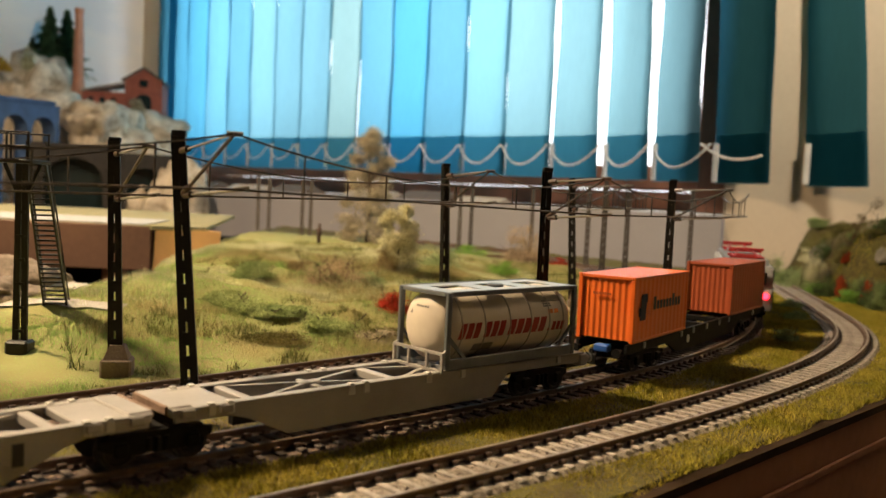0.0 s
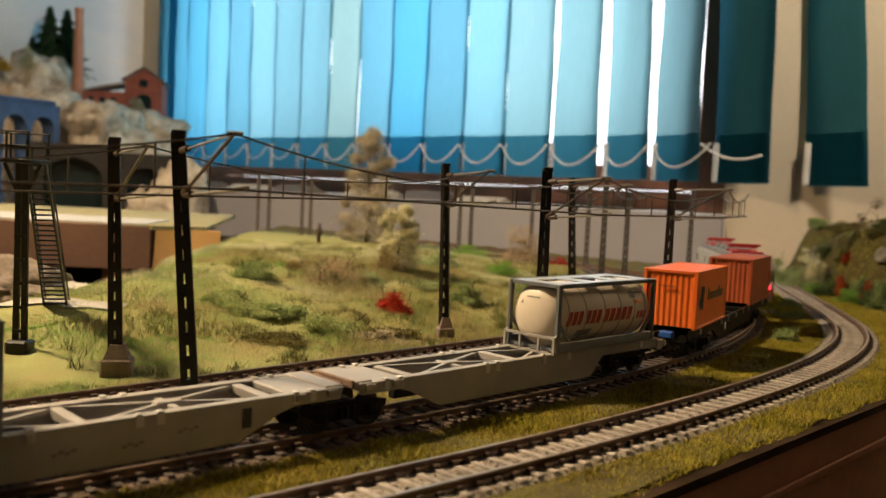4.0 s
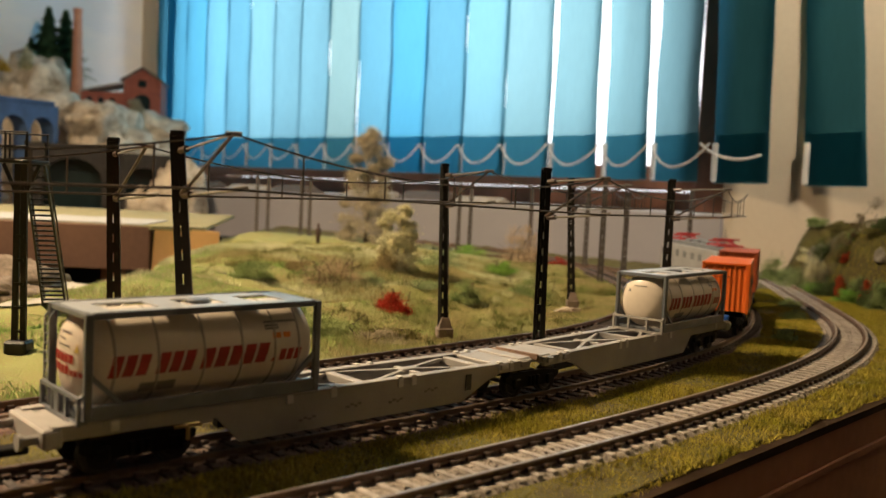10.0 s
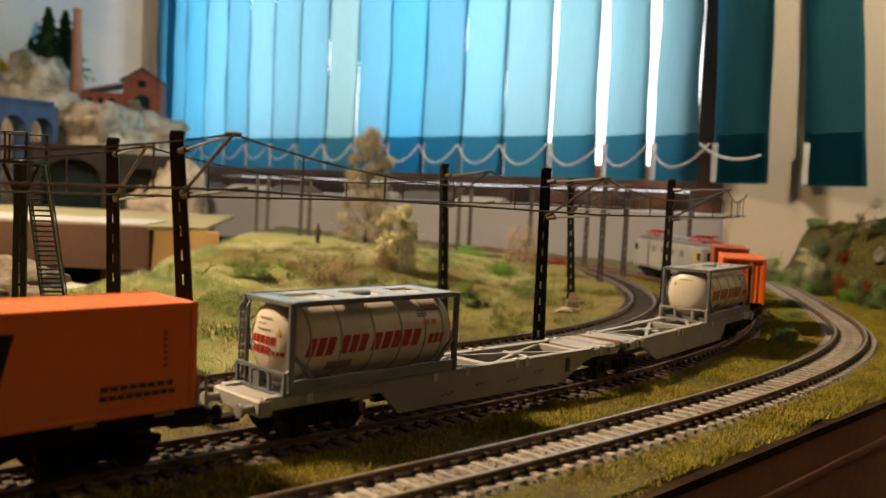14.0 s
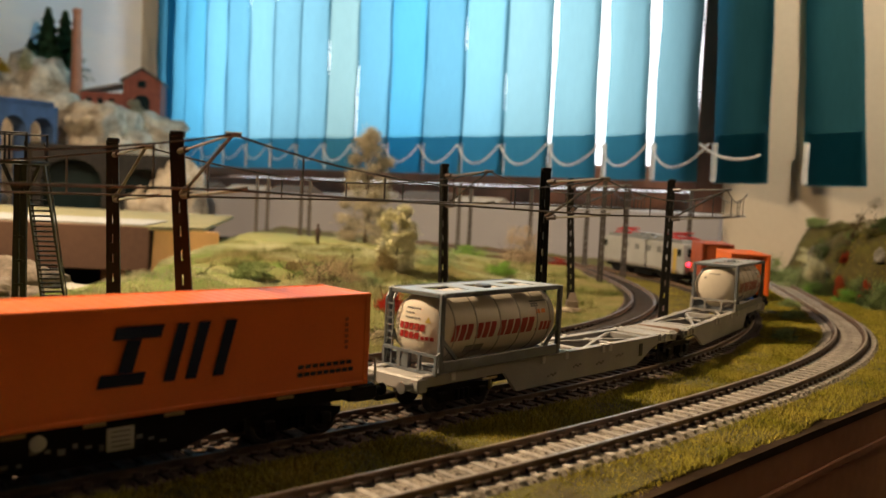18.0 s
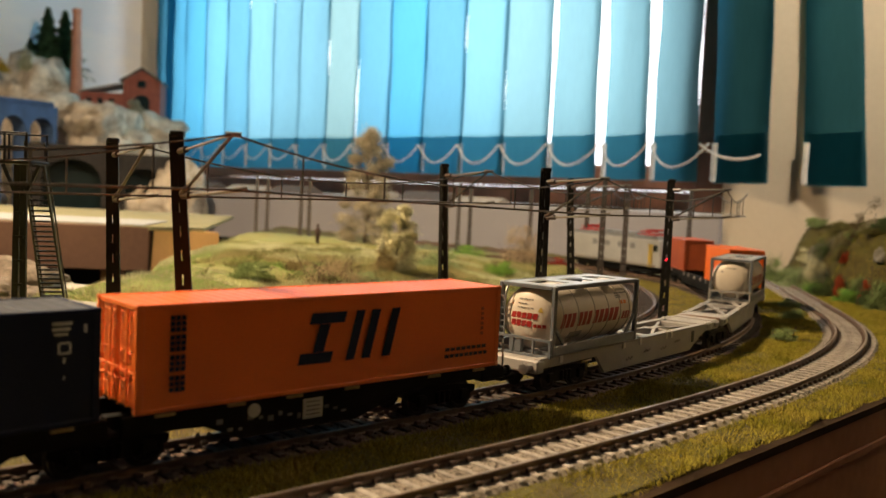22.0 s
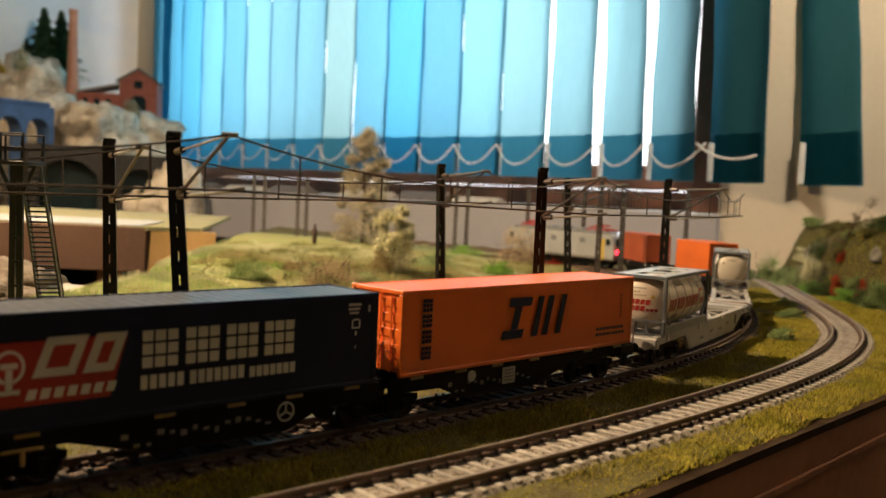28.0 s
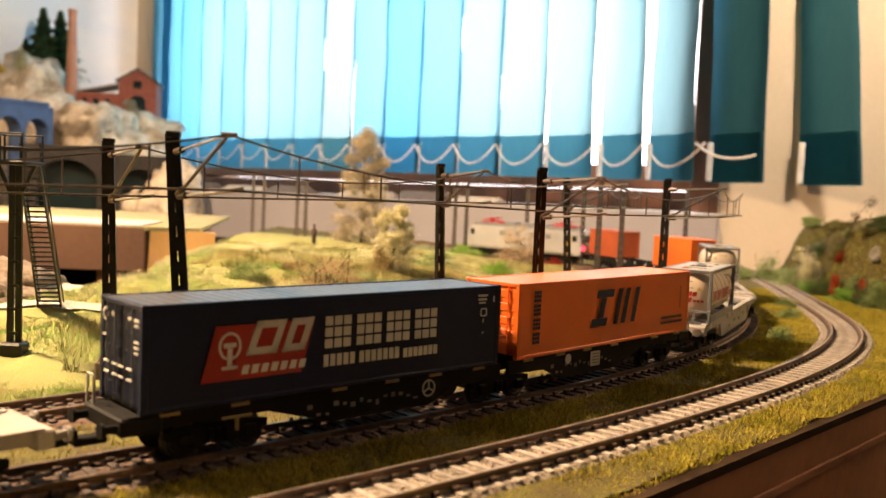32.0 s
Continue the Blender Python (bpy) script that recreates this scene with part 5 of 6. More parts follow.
M_BRASS = mat("ochre_wagon_lever", (0.45, 0.30, 0.12), None, 60, 0.5)

LEN40, LEN20, WIDE, HIGH, TANKHIGH, DECK = 0.1401, 0.0696, 0.0277, 0.0299, 0.0282, 0.0153
TIMES = np.array((0.0, 6.4, 12.8, 19.2, 25.6, 32.0))
RUN = np.polyfit((TIMES - 16) / 16, (0.2894, 0.3913, 0.4893, 0.5869, 0.6860, 0.7826), 5)
MOVES = []


def gone(t):
    """How far along the middle track the second tank stands at t seconds."""
    return float(np.polyval(RUN, (t - 16) / 16))


def chord(t, rear, front):
    """The pose on the track of a car on two pivots; its origin lies midway between them."""
    a, b = MID.side(gone(t) + rear, 0), MID.side(gone(t) + front, 0)
    d = b - a
    return Matrix.Translation((a + b) / 2) @ Matrix.Rotation(math.atan2(d.y, d.x), 4, "Z")


def corrugated(bm, o, along, up, out, length, height, n, depth, inset=0.5):
    """A sheet with n trapezoid ribs across its length."""
    o, along, up, out = (Vector(v) for v in (o, along, up, out))
    xs = []
    p = length / n
    for i in range(n):
        xs += [(i * p, 0), (i * p + p * 0.25, 0), (i * p + p * 0.47, -depth), (i * p + p * 0.78, -depth)]
    xs.append((length, 0))
    lo = [bm.verts.new(o + along * x + out * d) for x, d in xs]
    hi = [bm.verts.new(o + along * x + out * d + up * height) for x, d in xs]
    for a, b, c, d in zip(lo, lo[1:], hi[1:], hi):
        bm.faces.new((a, b, c, d))
    return bm


def flat(bm, outline, y):
    """A thin printed shape on a side at depth y: outline of (x, z) points."""
    return plate(bm, outline, y, y + 0.00012)


def slab(x0, x1, z0, z1, slant=0.0):
    return [(x0, z0), (x1, z0), (x1 + slant, z1), (x0 + slant, z1)]


def container(name, length, high, paint, label, category="container", ribs=False, roof=None, doors=True):
    """Origin at the middle of the underside; doors at the rear end, towards -x."""
    c = thing(name, label, category, "containers on the train")
    l, w, h = length / 2, WIDE / 2, high
    for sy in (-1, 1):
        bm = bmesh.new()
        if ribs:
            corrugated(bm, (-l + 0.0015, sy * (w - 0.0002), 0.0012), (1, 0, 0), (0, 0, 1), (0, sy, 0), length - 0.003, h - 0.0024, 13, 0.00013)
        else:
            box(bm, (0, sy * (w - 0.0005), h / 2), (length - 0.002, 0.0006, h - 0.002))
        part("side_panel", bm, paint, c)
        for z in (0.0007, h - 0.0006):
            part("side_rail", box(bmesh.new(), (0, sy * (w - 0.0006), z), (length - 0.003, 0.0012, 0.0014 if z < 0.01 else 0.0012), 0.0002), paint, c)
        for sx in (-1, 1):
            part("corner_post", box(bmesh.new(), (sx * (l - 0.0011), sy * (w - 0.0010), h / 2), (0.0022, 0.0020, h - 0.003), 0.0002), paint, c)
            for z in (0.0009, h - 0.0007):
                part("corner_casting", box(bmesh.new(), (sx * (l - 0.0010), sy * (w - 0.0009), z), (0.0022, 0.0020, 0.0017), 0.0003), paint, c)
    bm = bmesh.new()
    corrugated(bm, (-l + 0.002, -w + 0.001, h - 0.0002), (1, 0, 0), (0, 1, 0), (0, 0, 1), length - 0.004, WIDE - 0.002, 34 if length > 0.1 else 17, 0.00014)
    part("roof", bm, roof or paint, c)
    part("floor", box(bmesh.new(), (0, 0, 0.0008), (length - 0.003, WIDE - 0.003, 0.0012)), M_BLACK, c)
    bm = bmesh.new()
    corrugated(bm, (l - 0.0008, -w + 0.002, 0.001), (0, 1, 0), (0, 0, 1), (1, 0, 0), WIDE - 0.004, h - 0.002, 8, 0.0002)
    part("front_wall", bm, paint, c)
    for sx in (-1, 1):
        part("end_header", box(bmesh.new(), (sx * (l - 0.0009), 0, h - 0.0008), (0.0016, WIDE - 0.0040, 0.0015), 0.0002), paint, c)
    if doors:
        for sy in (-1, 1):
            bm = bmesh.new()
            box(bm, (-l + 0.0010, sy * (w / 2 - 0.0005), h / 2), (0.0008, w - 0.0022, h - 0.003), 0.0001)
            door = part("door", bm, paint, c)
            for k in range(5):
                part("door_rib", box(bmesh.new(), (-l + 0.00052, sy * (w / 2 - 0.0005), 0.0045 + k * (h - 0.009) / 4), (0.0003, w - 0.0032, 0.0030), 0.0001), paint, door)
            for y in (0.0030, 0.0085):
                bar = rod(bmesh.new(), (-l - 0.0002, sy * y, 0.0014), (-l - 0.0002, sy * y, h - 0.0014), 0.00026, seg=6)
                for z in (0.003, 0.0085, 0.016, 0.022, h - 0.003):
                    box(bar, (-l + 0.0, sy * y, z), (0.0005, 0.0012, 0.0005))
                for z in (0.0088, 0.0118):
                    part("door_handle", box(bmesh.new(), (-l - 0.0006, sy * (y - 0.0008), z), (0.0004, 0.0032, 0.0006), 0.0001), paint if paint is not M_NAVY else M_WHITE, door)
                part("locking_bar", bar, paint if paint is not M_NAVY else M_NAVYBAR, door)
    else:
        bm = bmesh.new()
        corrugated(bm, (-l + 0.0008, -w + 0.002, 0.001), (0, 1, 0), (0, 0, 1), (-1, 0, 0), WIDE - 0.004, h - 0.002, 8, 0.00025)
        part("rear_wall", bm, paint, c)
    return c


def prints(c, material, shapes, name="print", label=""):
    y = -WIDE / 2 - 0.00032
    if name == "emblem":
        for s in shapes:
            part("emblem_bar", flat(bmesh.new(), s, y), material, c, label)
        return
    if name == "print":
        for s in shapes:
            part("print_bar", flat(bmesh.new(), s, y), material, c)
        return
    bm = bmesh.new()
    for s in shapes:
        flat(bm, s, y)
    part(name, bm, material, c, label)


def hollow(x0, x1, z0, z1, slant, t):
    """A slanted frame: four bars."""
    k = slant / (z1 - z0)
    return [slab(x0, x1, z0, z0 + t, k * t), [(a + k * (z1 - t - z0), b) for a, b in slab(x0, x1, z1 - t, z1, k * t)],
            slab(x0, x0 + t * 1.1, z0, z1, slant), slab(x1 - t * 1.1, x1, z0, z1, slant)]


def block_sign(x0, size):
    """Nine small plain squares in rows of three, in place of a written sign."""
    x, z = x0
    p, a = size / 3, size * 0.27
    return [slab(x + p * i, x + p * i + a, z + p * j, z + p * j + a) for i in range(3) for j in range(3)]


def orange_long():
    c = container("shipping_container", LEN40, HIGH, M_ORANGE, "long bright orange container with dark blue slanted shapes")
    prints(c, M_NAVY, [slab(-0.0192, -0.0070, 0.0088, 0.0122, 0.0009), slab(-0.0152, -0.0020, 0.0212, 0.0246, 0.0009), slab(-0.0138, -0.0098, 0.0123, 0.0211, 0.0024)] + [slab(-0.0012, 0.0022, 0.0088, 0.0246, 0.0040)]
           + [slab(0.0052, 0.0086, 0.0088, 0.0246, 0.0040), slab(0.0136, 0.0170, 0.0088, 0.0246, 0.0040)], "emblem", "large dark blue slanted shapes")
    for z in (0.0222, 0.0168, 0.0112, 0.0055):
        for s in block_sign((-0.0606, z), 0.0048):
            prints(c, M_NAVY, [s], "sign_bar")
    prints(c, M_DARKPRINT, [slab(0.0425 + 0.0026 * i, 0.0445 + 0.0026 * i, 0.0076, 0.0088) for i in range(8)], "print")
    prints(c, M_DARKPRINT, [slab(0.0423 + 0.0024 * i, 0.0442 + 0.0024 * i, 0.0052, 0.0064) for i in range(9)], "print")
    prints(c, M_BROWN, [slab(0.0598, 0.0610, 0.0215 - 0.0018 * i, 0.0226 - 0.0018 * i) for i in range(6)], "print")
    return c


def navy_long():
    c = container("shipping_container", LEN40, HIGH, M_NAVY, "long navy blue container with a red and white emblem", roof=M_NAVYROOF)
    prints(c, M_REDPRINT, [slab(-0.0528, -0.0190, 0.0068, 0.0228, 0.0044)], "emblem", "red slanted field")
    y = -WIDE / 2 - 0.00046
    x0 = -0.0438
    arc = [5.0 + (2 * math.pi - 0.6) * k / 20 for k in range(21)]
    out = [(x0 + 0.0037 * math.cos(a), 0.0168 + 0.0042 * math.sin(a)) for a in arc] + [(x0 + 0.0029 * math.cos(a), 0.0168 + 0.0034 * math.sin(a)) for a in arc[::-1]]
    part("ring_emblem", plate(bmesh.new(), out, y, y + 0.0001), M_WHITE, c, "white open ring emblem")
    for s in (slab(x0 - 0.0008, x0 + 0.0008, 0.0112, 0.0162), slab(x0 - 0.0025, x0 + 0.0025, 0.0100, 0.0111), slab(x0 - 0.0020, x0 + 0.0020, 0.0164, 0.0178)):
        part("emblem_bar", plate(bmesh.new(), s, y, y + 0.0001), M_WHITE, c)

    # small marks on the doors
    xe = -LEN40 / 2 - 0.00005
    for y0, z0, wy, wz in ((-0.0105, 0.0255, 0.0030, 0.0008), (-0.0105, 0.0240, 0.0024, 0.0008), (-0.0062, 0.0255, 0.0016, 0.0008), (-0.0105, 0.0195, 0.0030, 0.0006), (-0.0105, 0.0180, 0.0030, 0.0006),
                           (-0.0105, 0.0165, 0.0022, 0.0006), (0.0050, 0.0255, 0.0010, 0.0012), (0.0105, 0.0190, 0.0024, 0.0006)):
        part("print_bar", box(bmesh.new(), (xe, y0, z0), (0.0003, wy, wz)), M_WHITE, c)
    part("ring_emblem", lathe(bmesh.new(), [(-0.0001, 0.0019), (0.0001, 0.0019), (0.0001, 0.0013), (-0.0001, 0.0013), (-0.0001, 0.0019)], 20, "X", Matrix.Translation((xe, 0.0100, 0.0250)), False), M_WHITE, c, "white ring emblem")

    def white(shapes, name="print", label=""):
        bm = bmesh.new()
        for s in shapes:
            plate(bm, s, y, y + 0.0001)
        part(name, bm, M_WHITE, c, label)
    for a, b in ((-0.0385, -0.0282), (-0.0262, -0.0182)):
        for s in hollow(a, b, 0.0136, 0.0236, 0.0036, 0.0022):
            white([s], "emblem_bar", "white slanted bar")
    white([slab(-0.0400 + 0.0033 * i, -0.0378 + 0.0033 * i, 0.0082, 0.0108, 0.0007) for i in range(7)])
    for i in range(4):
        for s in block_sign((-0.0105 + 0.0125 * i, 0.0132), 0.0108):
            white([s], "sign_bar")
    white([slab(-0.0108 + 0.0026 * i, -0.0089 + 0.0026 * i, 0.0074, 0.0112) for i in range(5)])
    white([slab(0.0034 + 0.0025 * i, 0.0053 + 0.0025 * i, 0.0074, 0.0112) for i in range(7)])
    white([slab(0.0222 + 0.0023 * i, 0.0240 + 0.0023 * i, 0.0072, 0.0104) for i in range(7)])
    white([slab(0.0575, 0.0625, 0.0262, 0.0270), slab(0.0575, 0.0620, 0.0248, 0.0256), slab(0.0580, 0.0615, 0.0236, 0.0242), slab(0.0655, 0.0662, 0.0240, 0.0262)])
    white([slab(0.0594, 0.0620, 0.0188, 0.0193), slab(0.0590, 0.0595, 0.0190, 0.0216), slab(0.0618, 0.0623, 0.0190, 0.0216), slab(0.0594, 0.0618, 0.0214, 0.0219),
           slab(0.0603, 0.0609, 0.0166, 0.0180), slab(0.0604, 0.0608, 0.0124, 0.0132)])
    return c


def short_container(paint, label, signs):
    c = container("shipping_container", LEN20, HIGH, paint, label, ribs=True, doors=False)
    if signs:
        prints(c, M_NAVY, [slab(-0.0280, -0.0215, 0.0100, 0.0220, 0.001), slab(-0.0295, -0.0280, 0.0120, 0.0160), slab(-0.0215, -0.0200, 0.0180, 0.0215)], "emblem", "dark blue block emblem")
        prints(c, M_DARKPRINT, [slab(-0.0120 + 0.0040 * i, -0.0092 + 0.0040 * i, 0.0140, 0.0180 + 0.002 * (i in (0, 6))) for i in range(9)], "print")
        bm = bmesh.new()
        for i in range(7):
            box(bm, (-LEN20 / 2 - 0.0001, -0.002 + 0.0013 * i, 0.0215), (0.0002, 0.0009, 0.0011))
        part("print", bm, M_BROWN, c)
    return c


def on_barrel(bm, r, zc, outline_x, z0, z1, slant=0.0, n=4):
    """A printed patch that follows the barrel's near side."""
    x0, x1 = outline_x
    rows = []
    for i in range(n + 1):
        z = z0 + (z1 - z0) * i / n
        y = -math.sqrt(max(r * r - (z - zc) ** 2, 1e-9)) - 0.00010
        k = slant * i / n
        rows.append((bm.verts.new((x0 + k, y, z)), bm.verts.new((x1 + k, y, z))))
    for a, b in zip(rows, rows[1:]):
        bm.faces.new((a[0], a[1], b[1], b[0]))


def tank_container(label, second):
    c = thing("tank_container", label, "tank container", "containers on the train")
    l, w, h = LEN20 / 2, WIDE / 2, TANKHIGH
    r, zc = 0.0133, 0.0145
    prof = [(-0.0352, 0.0008), (-0.0351, 0.0040), (-0.0346, 0.0072), (-0.0336, 0.0101), (-0.0320, 0.0121), (-0.0300, 0.0130), (-0.0280, r), (0.0280, r), (0.0300, 0.0130),
            (0.0320, 0.0121), (0.0336, 0.0101), (0.0346, 0.0072), (0.0351, 0.0040), (0.0352, 0.0008)]
    part("barrel", lathe(bmesh.new(), prof, 40, "X", Matrix.Translation((0, 0, zc))), M_TANK, c, "cream enamelled tank", smooth=True)
    for x in (-0.0270, -0.0155, -0.0025, 0.0090, 0.0195, 0.0275):
        part("band", lathe(bmesh.new(), [(x - 0.0004, r + 0.00006), (x, r + 0.00022), (x + 0.0004, r + 0.00006)], 40, "X", Matrix.Translation((0, 0, zc))), M_BAND, c, "thin grey band", smooth=True)
    for sx in (-1, 1):
        for sy in (-1, 1):
            part("corner_post", box(bmesh.new(), (sx * (l - 0.0011), sy * (w - 0.0009), h / 2), (0.0021, 0.0017, h), 0.0003), M_FRAME, c)
            bm = bmesh.new()
            beam(bm, (sx * (l - 0.001), sy * (w - 0.001), 0.0125), (sx * (l - 0.012), sy * (w - 0.001), 0.0012), 0.0010, 0.0013)
            part("brace", bm, M_FRAME, c)
        for z in (0.0010, h - 0.0008):
            part("end_beam", box(bmesh.new(), (sx * (l - 0.0010), 0, z), (0.0016, WIDE - 0.004, 0.0016), 0.0002), M_FRAME, c)
    for sy in (-1, 1):
        part("bottom_rail", box(bmesh.new(), (0, sy * (w - 0.0010), 0.0020), (LEN20 - 0.004, 0.0016, 0.0040), 0.0002), M_FRAME, c)
        part("top_rail", box(bmesh.new(), (0, sy * (w - 0.0009), h - 0.0007), (LEN20 - 0.004, 0.0012, 0.0018), 0.0002), M_FRAME, c)
    # walkway on top: a sheet with long openings
    bm = bmesh.new()
    for y in (-0.0098, 0.0098):
        box(bm, (0, y, h - 0.0003), (LEN20 - 0.004, 0.0068, 0.0005))
    for x, s in ((-0.0305, 0.008), (-0.0085, 0.008), (0.0115, 0.008), (0.0305, 0.008)):
        box(bm, (x, 0, h - 0.0003), (s, 0.0130, 0.0005))
    part("walkway", bm, mat("walkway_sheet", (0.45, 0.47, 0.48), (0.36, 0.38, 0.40), 60, 0.35, spread=0.02), c, "grey sheet with long openings")
    part("manhole", lathe(bmesh.new(), [(h - 0.0012, 0.0032), (h + 0.0003, 0.0032), (h + 0.0007, 0.0026)], 16, "Z", Matrix.Translation((0.0015, 0, 0))), M_FRAME, c, "round hatch")
    # low guard frame before the rear dome
    bm = bmesh.new()
    x = -l - 0.0012
    for y in (-0.0132, -0.0052, 0.0048, 0.0132):
        beam(bm, (x, y, -0.0006), (x, y, 0.0062), 0.0010, 0.0010)
    for z in (-0.0003, 0.0062):
        beam(bm, (x, -0.0137, z), (x, 0.0137, z), 0.0010, 0.0010)
    for y in (-0.0132, 0.0132):
        beam(bm, (x, y, 0.0060), (-l + 0.001, y, 0.0075), 0.0009, 0.0009)
        beam(bm, (x, y, 0.0), (-l + 0.001, y, 0.0), 0.0009, 0.0009)
    part("guard_frame", bm, M_FRAME if second else M_WAGON, c, "low bar frame before the dome")
    if second:
        part("valve_box", box(bmesh.new(), (x + 0.0008, 0.0035, 0.0030), (0.0020, 0.0062, 0.0058), 0.0003), M_FRAME, c, "grey valve box")
        lad = bmesh.new()
        for y in (0.0098, 0.0136):
            beam(lad, (-l - 0.0006, y, 0.0), (-l - 0.0006, y, h - 0.004), 0.0006, 0.0006)
            beam(lad, (-l - 0.0006, y, h - 0.004), (-l + 0.002, y, h), 0.0006, 0.0006)
        for k in range(9):
            beam(lad, (-l - 0.0006, 0.0098, 0.0015 + 0.0026 * k), (-l - 0.0006, 0.0136, 0.0015 + 0.0026 * k), 0.0004, 0.0005)
        part("ladder", lad, M_FRAME, c, "grey ladder at the end")
    # printing on the barrel: red slanted blocks, small signs
    def patch(name, material, *args):
        bm = bmesh.new()
        on_barrel(bm, r, zc, *args)
        part(name, bm, material, c)
    for x, n, wide in ((-0.0290, 3, 0.0036), (-0.0164, 3, 0.0036), (-0.0040, 5, 0.0042)):
        for k in range(n):
            a = x + wide * k
            patch("red_block", M_REDPRINT, (a, a + wide * 0.80), 0.0107, 0.0165, 0.0016)
    for k in range(4):
        patch("red_block", M_REDPRINT, (0.0182 + 0.0025 * k, 0.0202 + 0.0025 * k - (0.0010 if k == 0 else 0)), 0.0107, 0.0118 if k == 0 else 0.0142, 0.0006)
    for z in (0.0220, 0.0210, 0.0202):
        patch("dark_bar", M_GREYPRINT, (0.0165, 0.0165 + (0.0105 if z > 0.0215 else 0.0045)), z, z + 0.0006, 0, 2)
    patch("dark_plate", M_GREYPRINT, (-0.0200, -0.0100), 0.0055, 0.0084, 0.0, 3)
    bm = bmesh.new()
    on_barrel(bm, r, zc, (0.0188, 0.0215), 0.0176, 0.0192, 0, 2), on_barrel(bm, r, zc, (0.0222, 0.0246), 0.0176, 0.0192, 0, 2)
    part("orange_print", bm, M_ORANGEPRINT, c, "small orange signs")
    # on the rear dome
    def dome_x(y, z):
        rr = math.hypot(y, z - zc)
        pts = sorted((b, a) for a, b in prof[:7])
        return float(np.interp(rr, [p[0] for p in pts], [p[1] for p in pts])) - 0.00015
    def on_dome(bm, y0, y1, z0, z1, slant=0.0):
        vs = [bm.verts.new((dome_x(y, z), y, z)) for y, z in ((y0, z0), (y1, z0), (y1 - slant, z1), (y0 - slant, z1))]
        bm.faces.new(vs)
    bm = bmesh.new()
    for k in range(6):
        on_dome(bm, 0.0035 - 0.0012 * k, 0.0027 - 0.0012 * k, 0.0216, 0.0222)
    part("dark_print", bm, M_GREYPRINT, c, "row of small dark bars")
    bm = bmesh.new()
    vs = [bm.verts.new((dome_x(y, z), y, z)) for y, z in ((0.0068, 0.0188), (0.0050, 0.0188), (0.0059, 0.0206))] if not second else \
        [bm.verts.new((dome_x(y, z), y, z)) for y, z in ((-0.0058, 0.0172), (-0.0082, 0.0172), (-0.0070, 0.0194))]
    bm.faces.new(vs)
    part("warning_sign", bm, M_YELLOW if second else M_GREYPRINT, c, "small yellow triangle" if second else "small dark triangle")
    if second:
        bm = bmesh.new()
        for row, z in ((5, 0.0140), (4, 0.0108)):
            for k in range(row):
                on_dome(bm, 0.0068 - 0.0026 * k, 0.0047 - 0.0026 * k, z, z + 0.0025, 0.0005)
        for k in range(3):
            on_dome(bm, -0.0042 - 0.0019 * k, -0.0057 - 0.0019 * k, 0.0108, 0.0122)
        part("red_print", bm, M_REDPRINT, c, "red bars on the dome")
        bm = bmesh.new()
        for z, n in ((0.0199, 3), (0.0182, 5)):
            for k in range(n):
                on_dome(bm, 0.0038 - 0.0016 * k, 0.0026 - 0.0016 * k, z, z + 0.0005)
        part("dark_print", bm, M_GREYPRINT, c)
    # a tank frame is a little longer than a short container
    for o in c.children:
        o.data.transform(Matrix.Diagonal((1.05, 1, 1, 1)))
    return c


def bogie(parent, x, paint, base=0.0207):
    b = thing_part("bogie", parent, (x, 0, 0))
    for sy in (-1, 1):
        bm = bmesh.new()
        plate(bm, [(-0.0165, 0.0065), (-0.0120, 0.0045), (-0.0060, 0.0036), (0.0060, 0.0036), (0.0120, 0.0045), (0.0165, 0.0065), (0.0165, 0.0085), (0.0060, 0.0098), (-0.0060, 0.0098), (-0.0165, 0.0085)],
              sy * 0.0108, sy * 0.0092)
        for k in (-1, 1):
            box(bm, (k * base / 2, sy * 0.0112, 0.0056), (0.0042, 0.0016, 0.0040), 0.0005)
        for k in (-0.0025, 0, 0.0025):
            rod(bm, (k, sy * 0.0110, 0.0040), (k, sy * 0.0110, 0.0080), 0.0009, seg=8)
        part("side_frame", bm, paint, b)
    part("bolster", box(bmesh.new(), (0, 0, 0.0088), (0.0060, 0.0190, 0.0028), 0.0004), paint, b)
    for k in (-1, 1):
        ws = thing_part("wheelset", b, (k * base / 2, 0, 0.0053))
        bm = bmesh.new()
        rod(bm, (0, -0.0098, 0), (0, 0.0098, 0), 0.0009, seg=8)
        for sy in (-1, 1):
            m = Matrix.Translation((0, sy * 0.0086, 0)) @ Matrix.Rotation(radians(90), 4, "Z")
            lathe(bm, [(-0.0014 * sy, 0.0060), (-0.0009 * sy, 0.0059), (-0.0007 * sy, 0.0053), (0.0012 * sy, 0.0052), (0.0012 * sy, 0.0042), (0.0006 * sy, 0.0038), (0.0012 * sy, 0.0016)], 20, "X", m)
        to_mesh_on(ws, bm, M_STEEL)
    return b


def thing_part(name, parent, place):
    ob = new(name, bpy.data.meshes.new(name))
    ob.parent = parent
    ob.matrix_basis = Matrix.Translation(place)
    return ob


def to_mesh_on(ob, bm, material):
    bm.normal_update()
    bm.to_mesh(ob.data)
    bm.free()
    ob.data.materials.append(material)


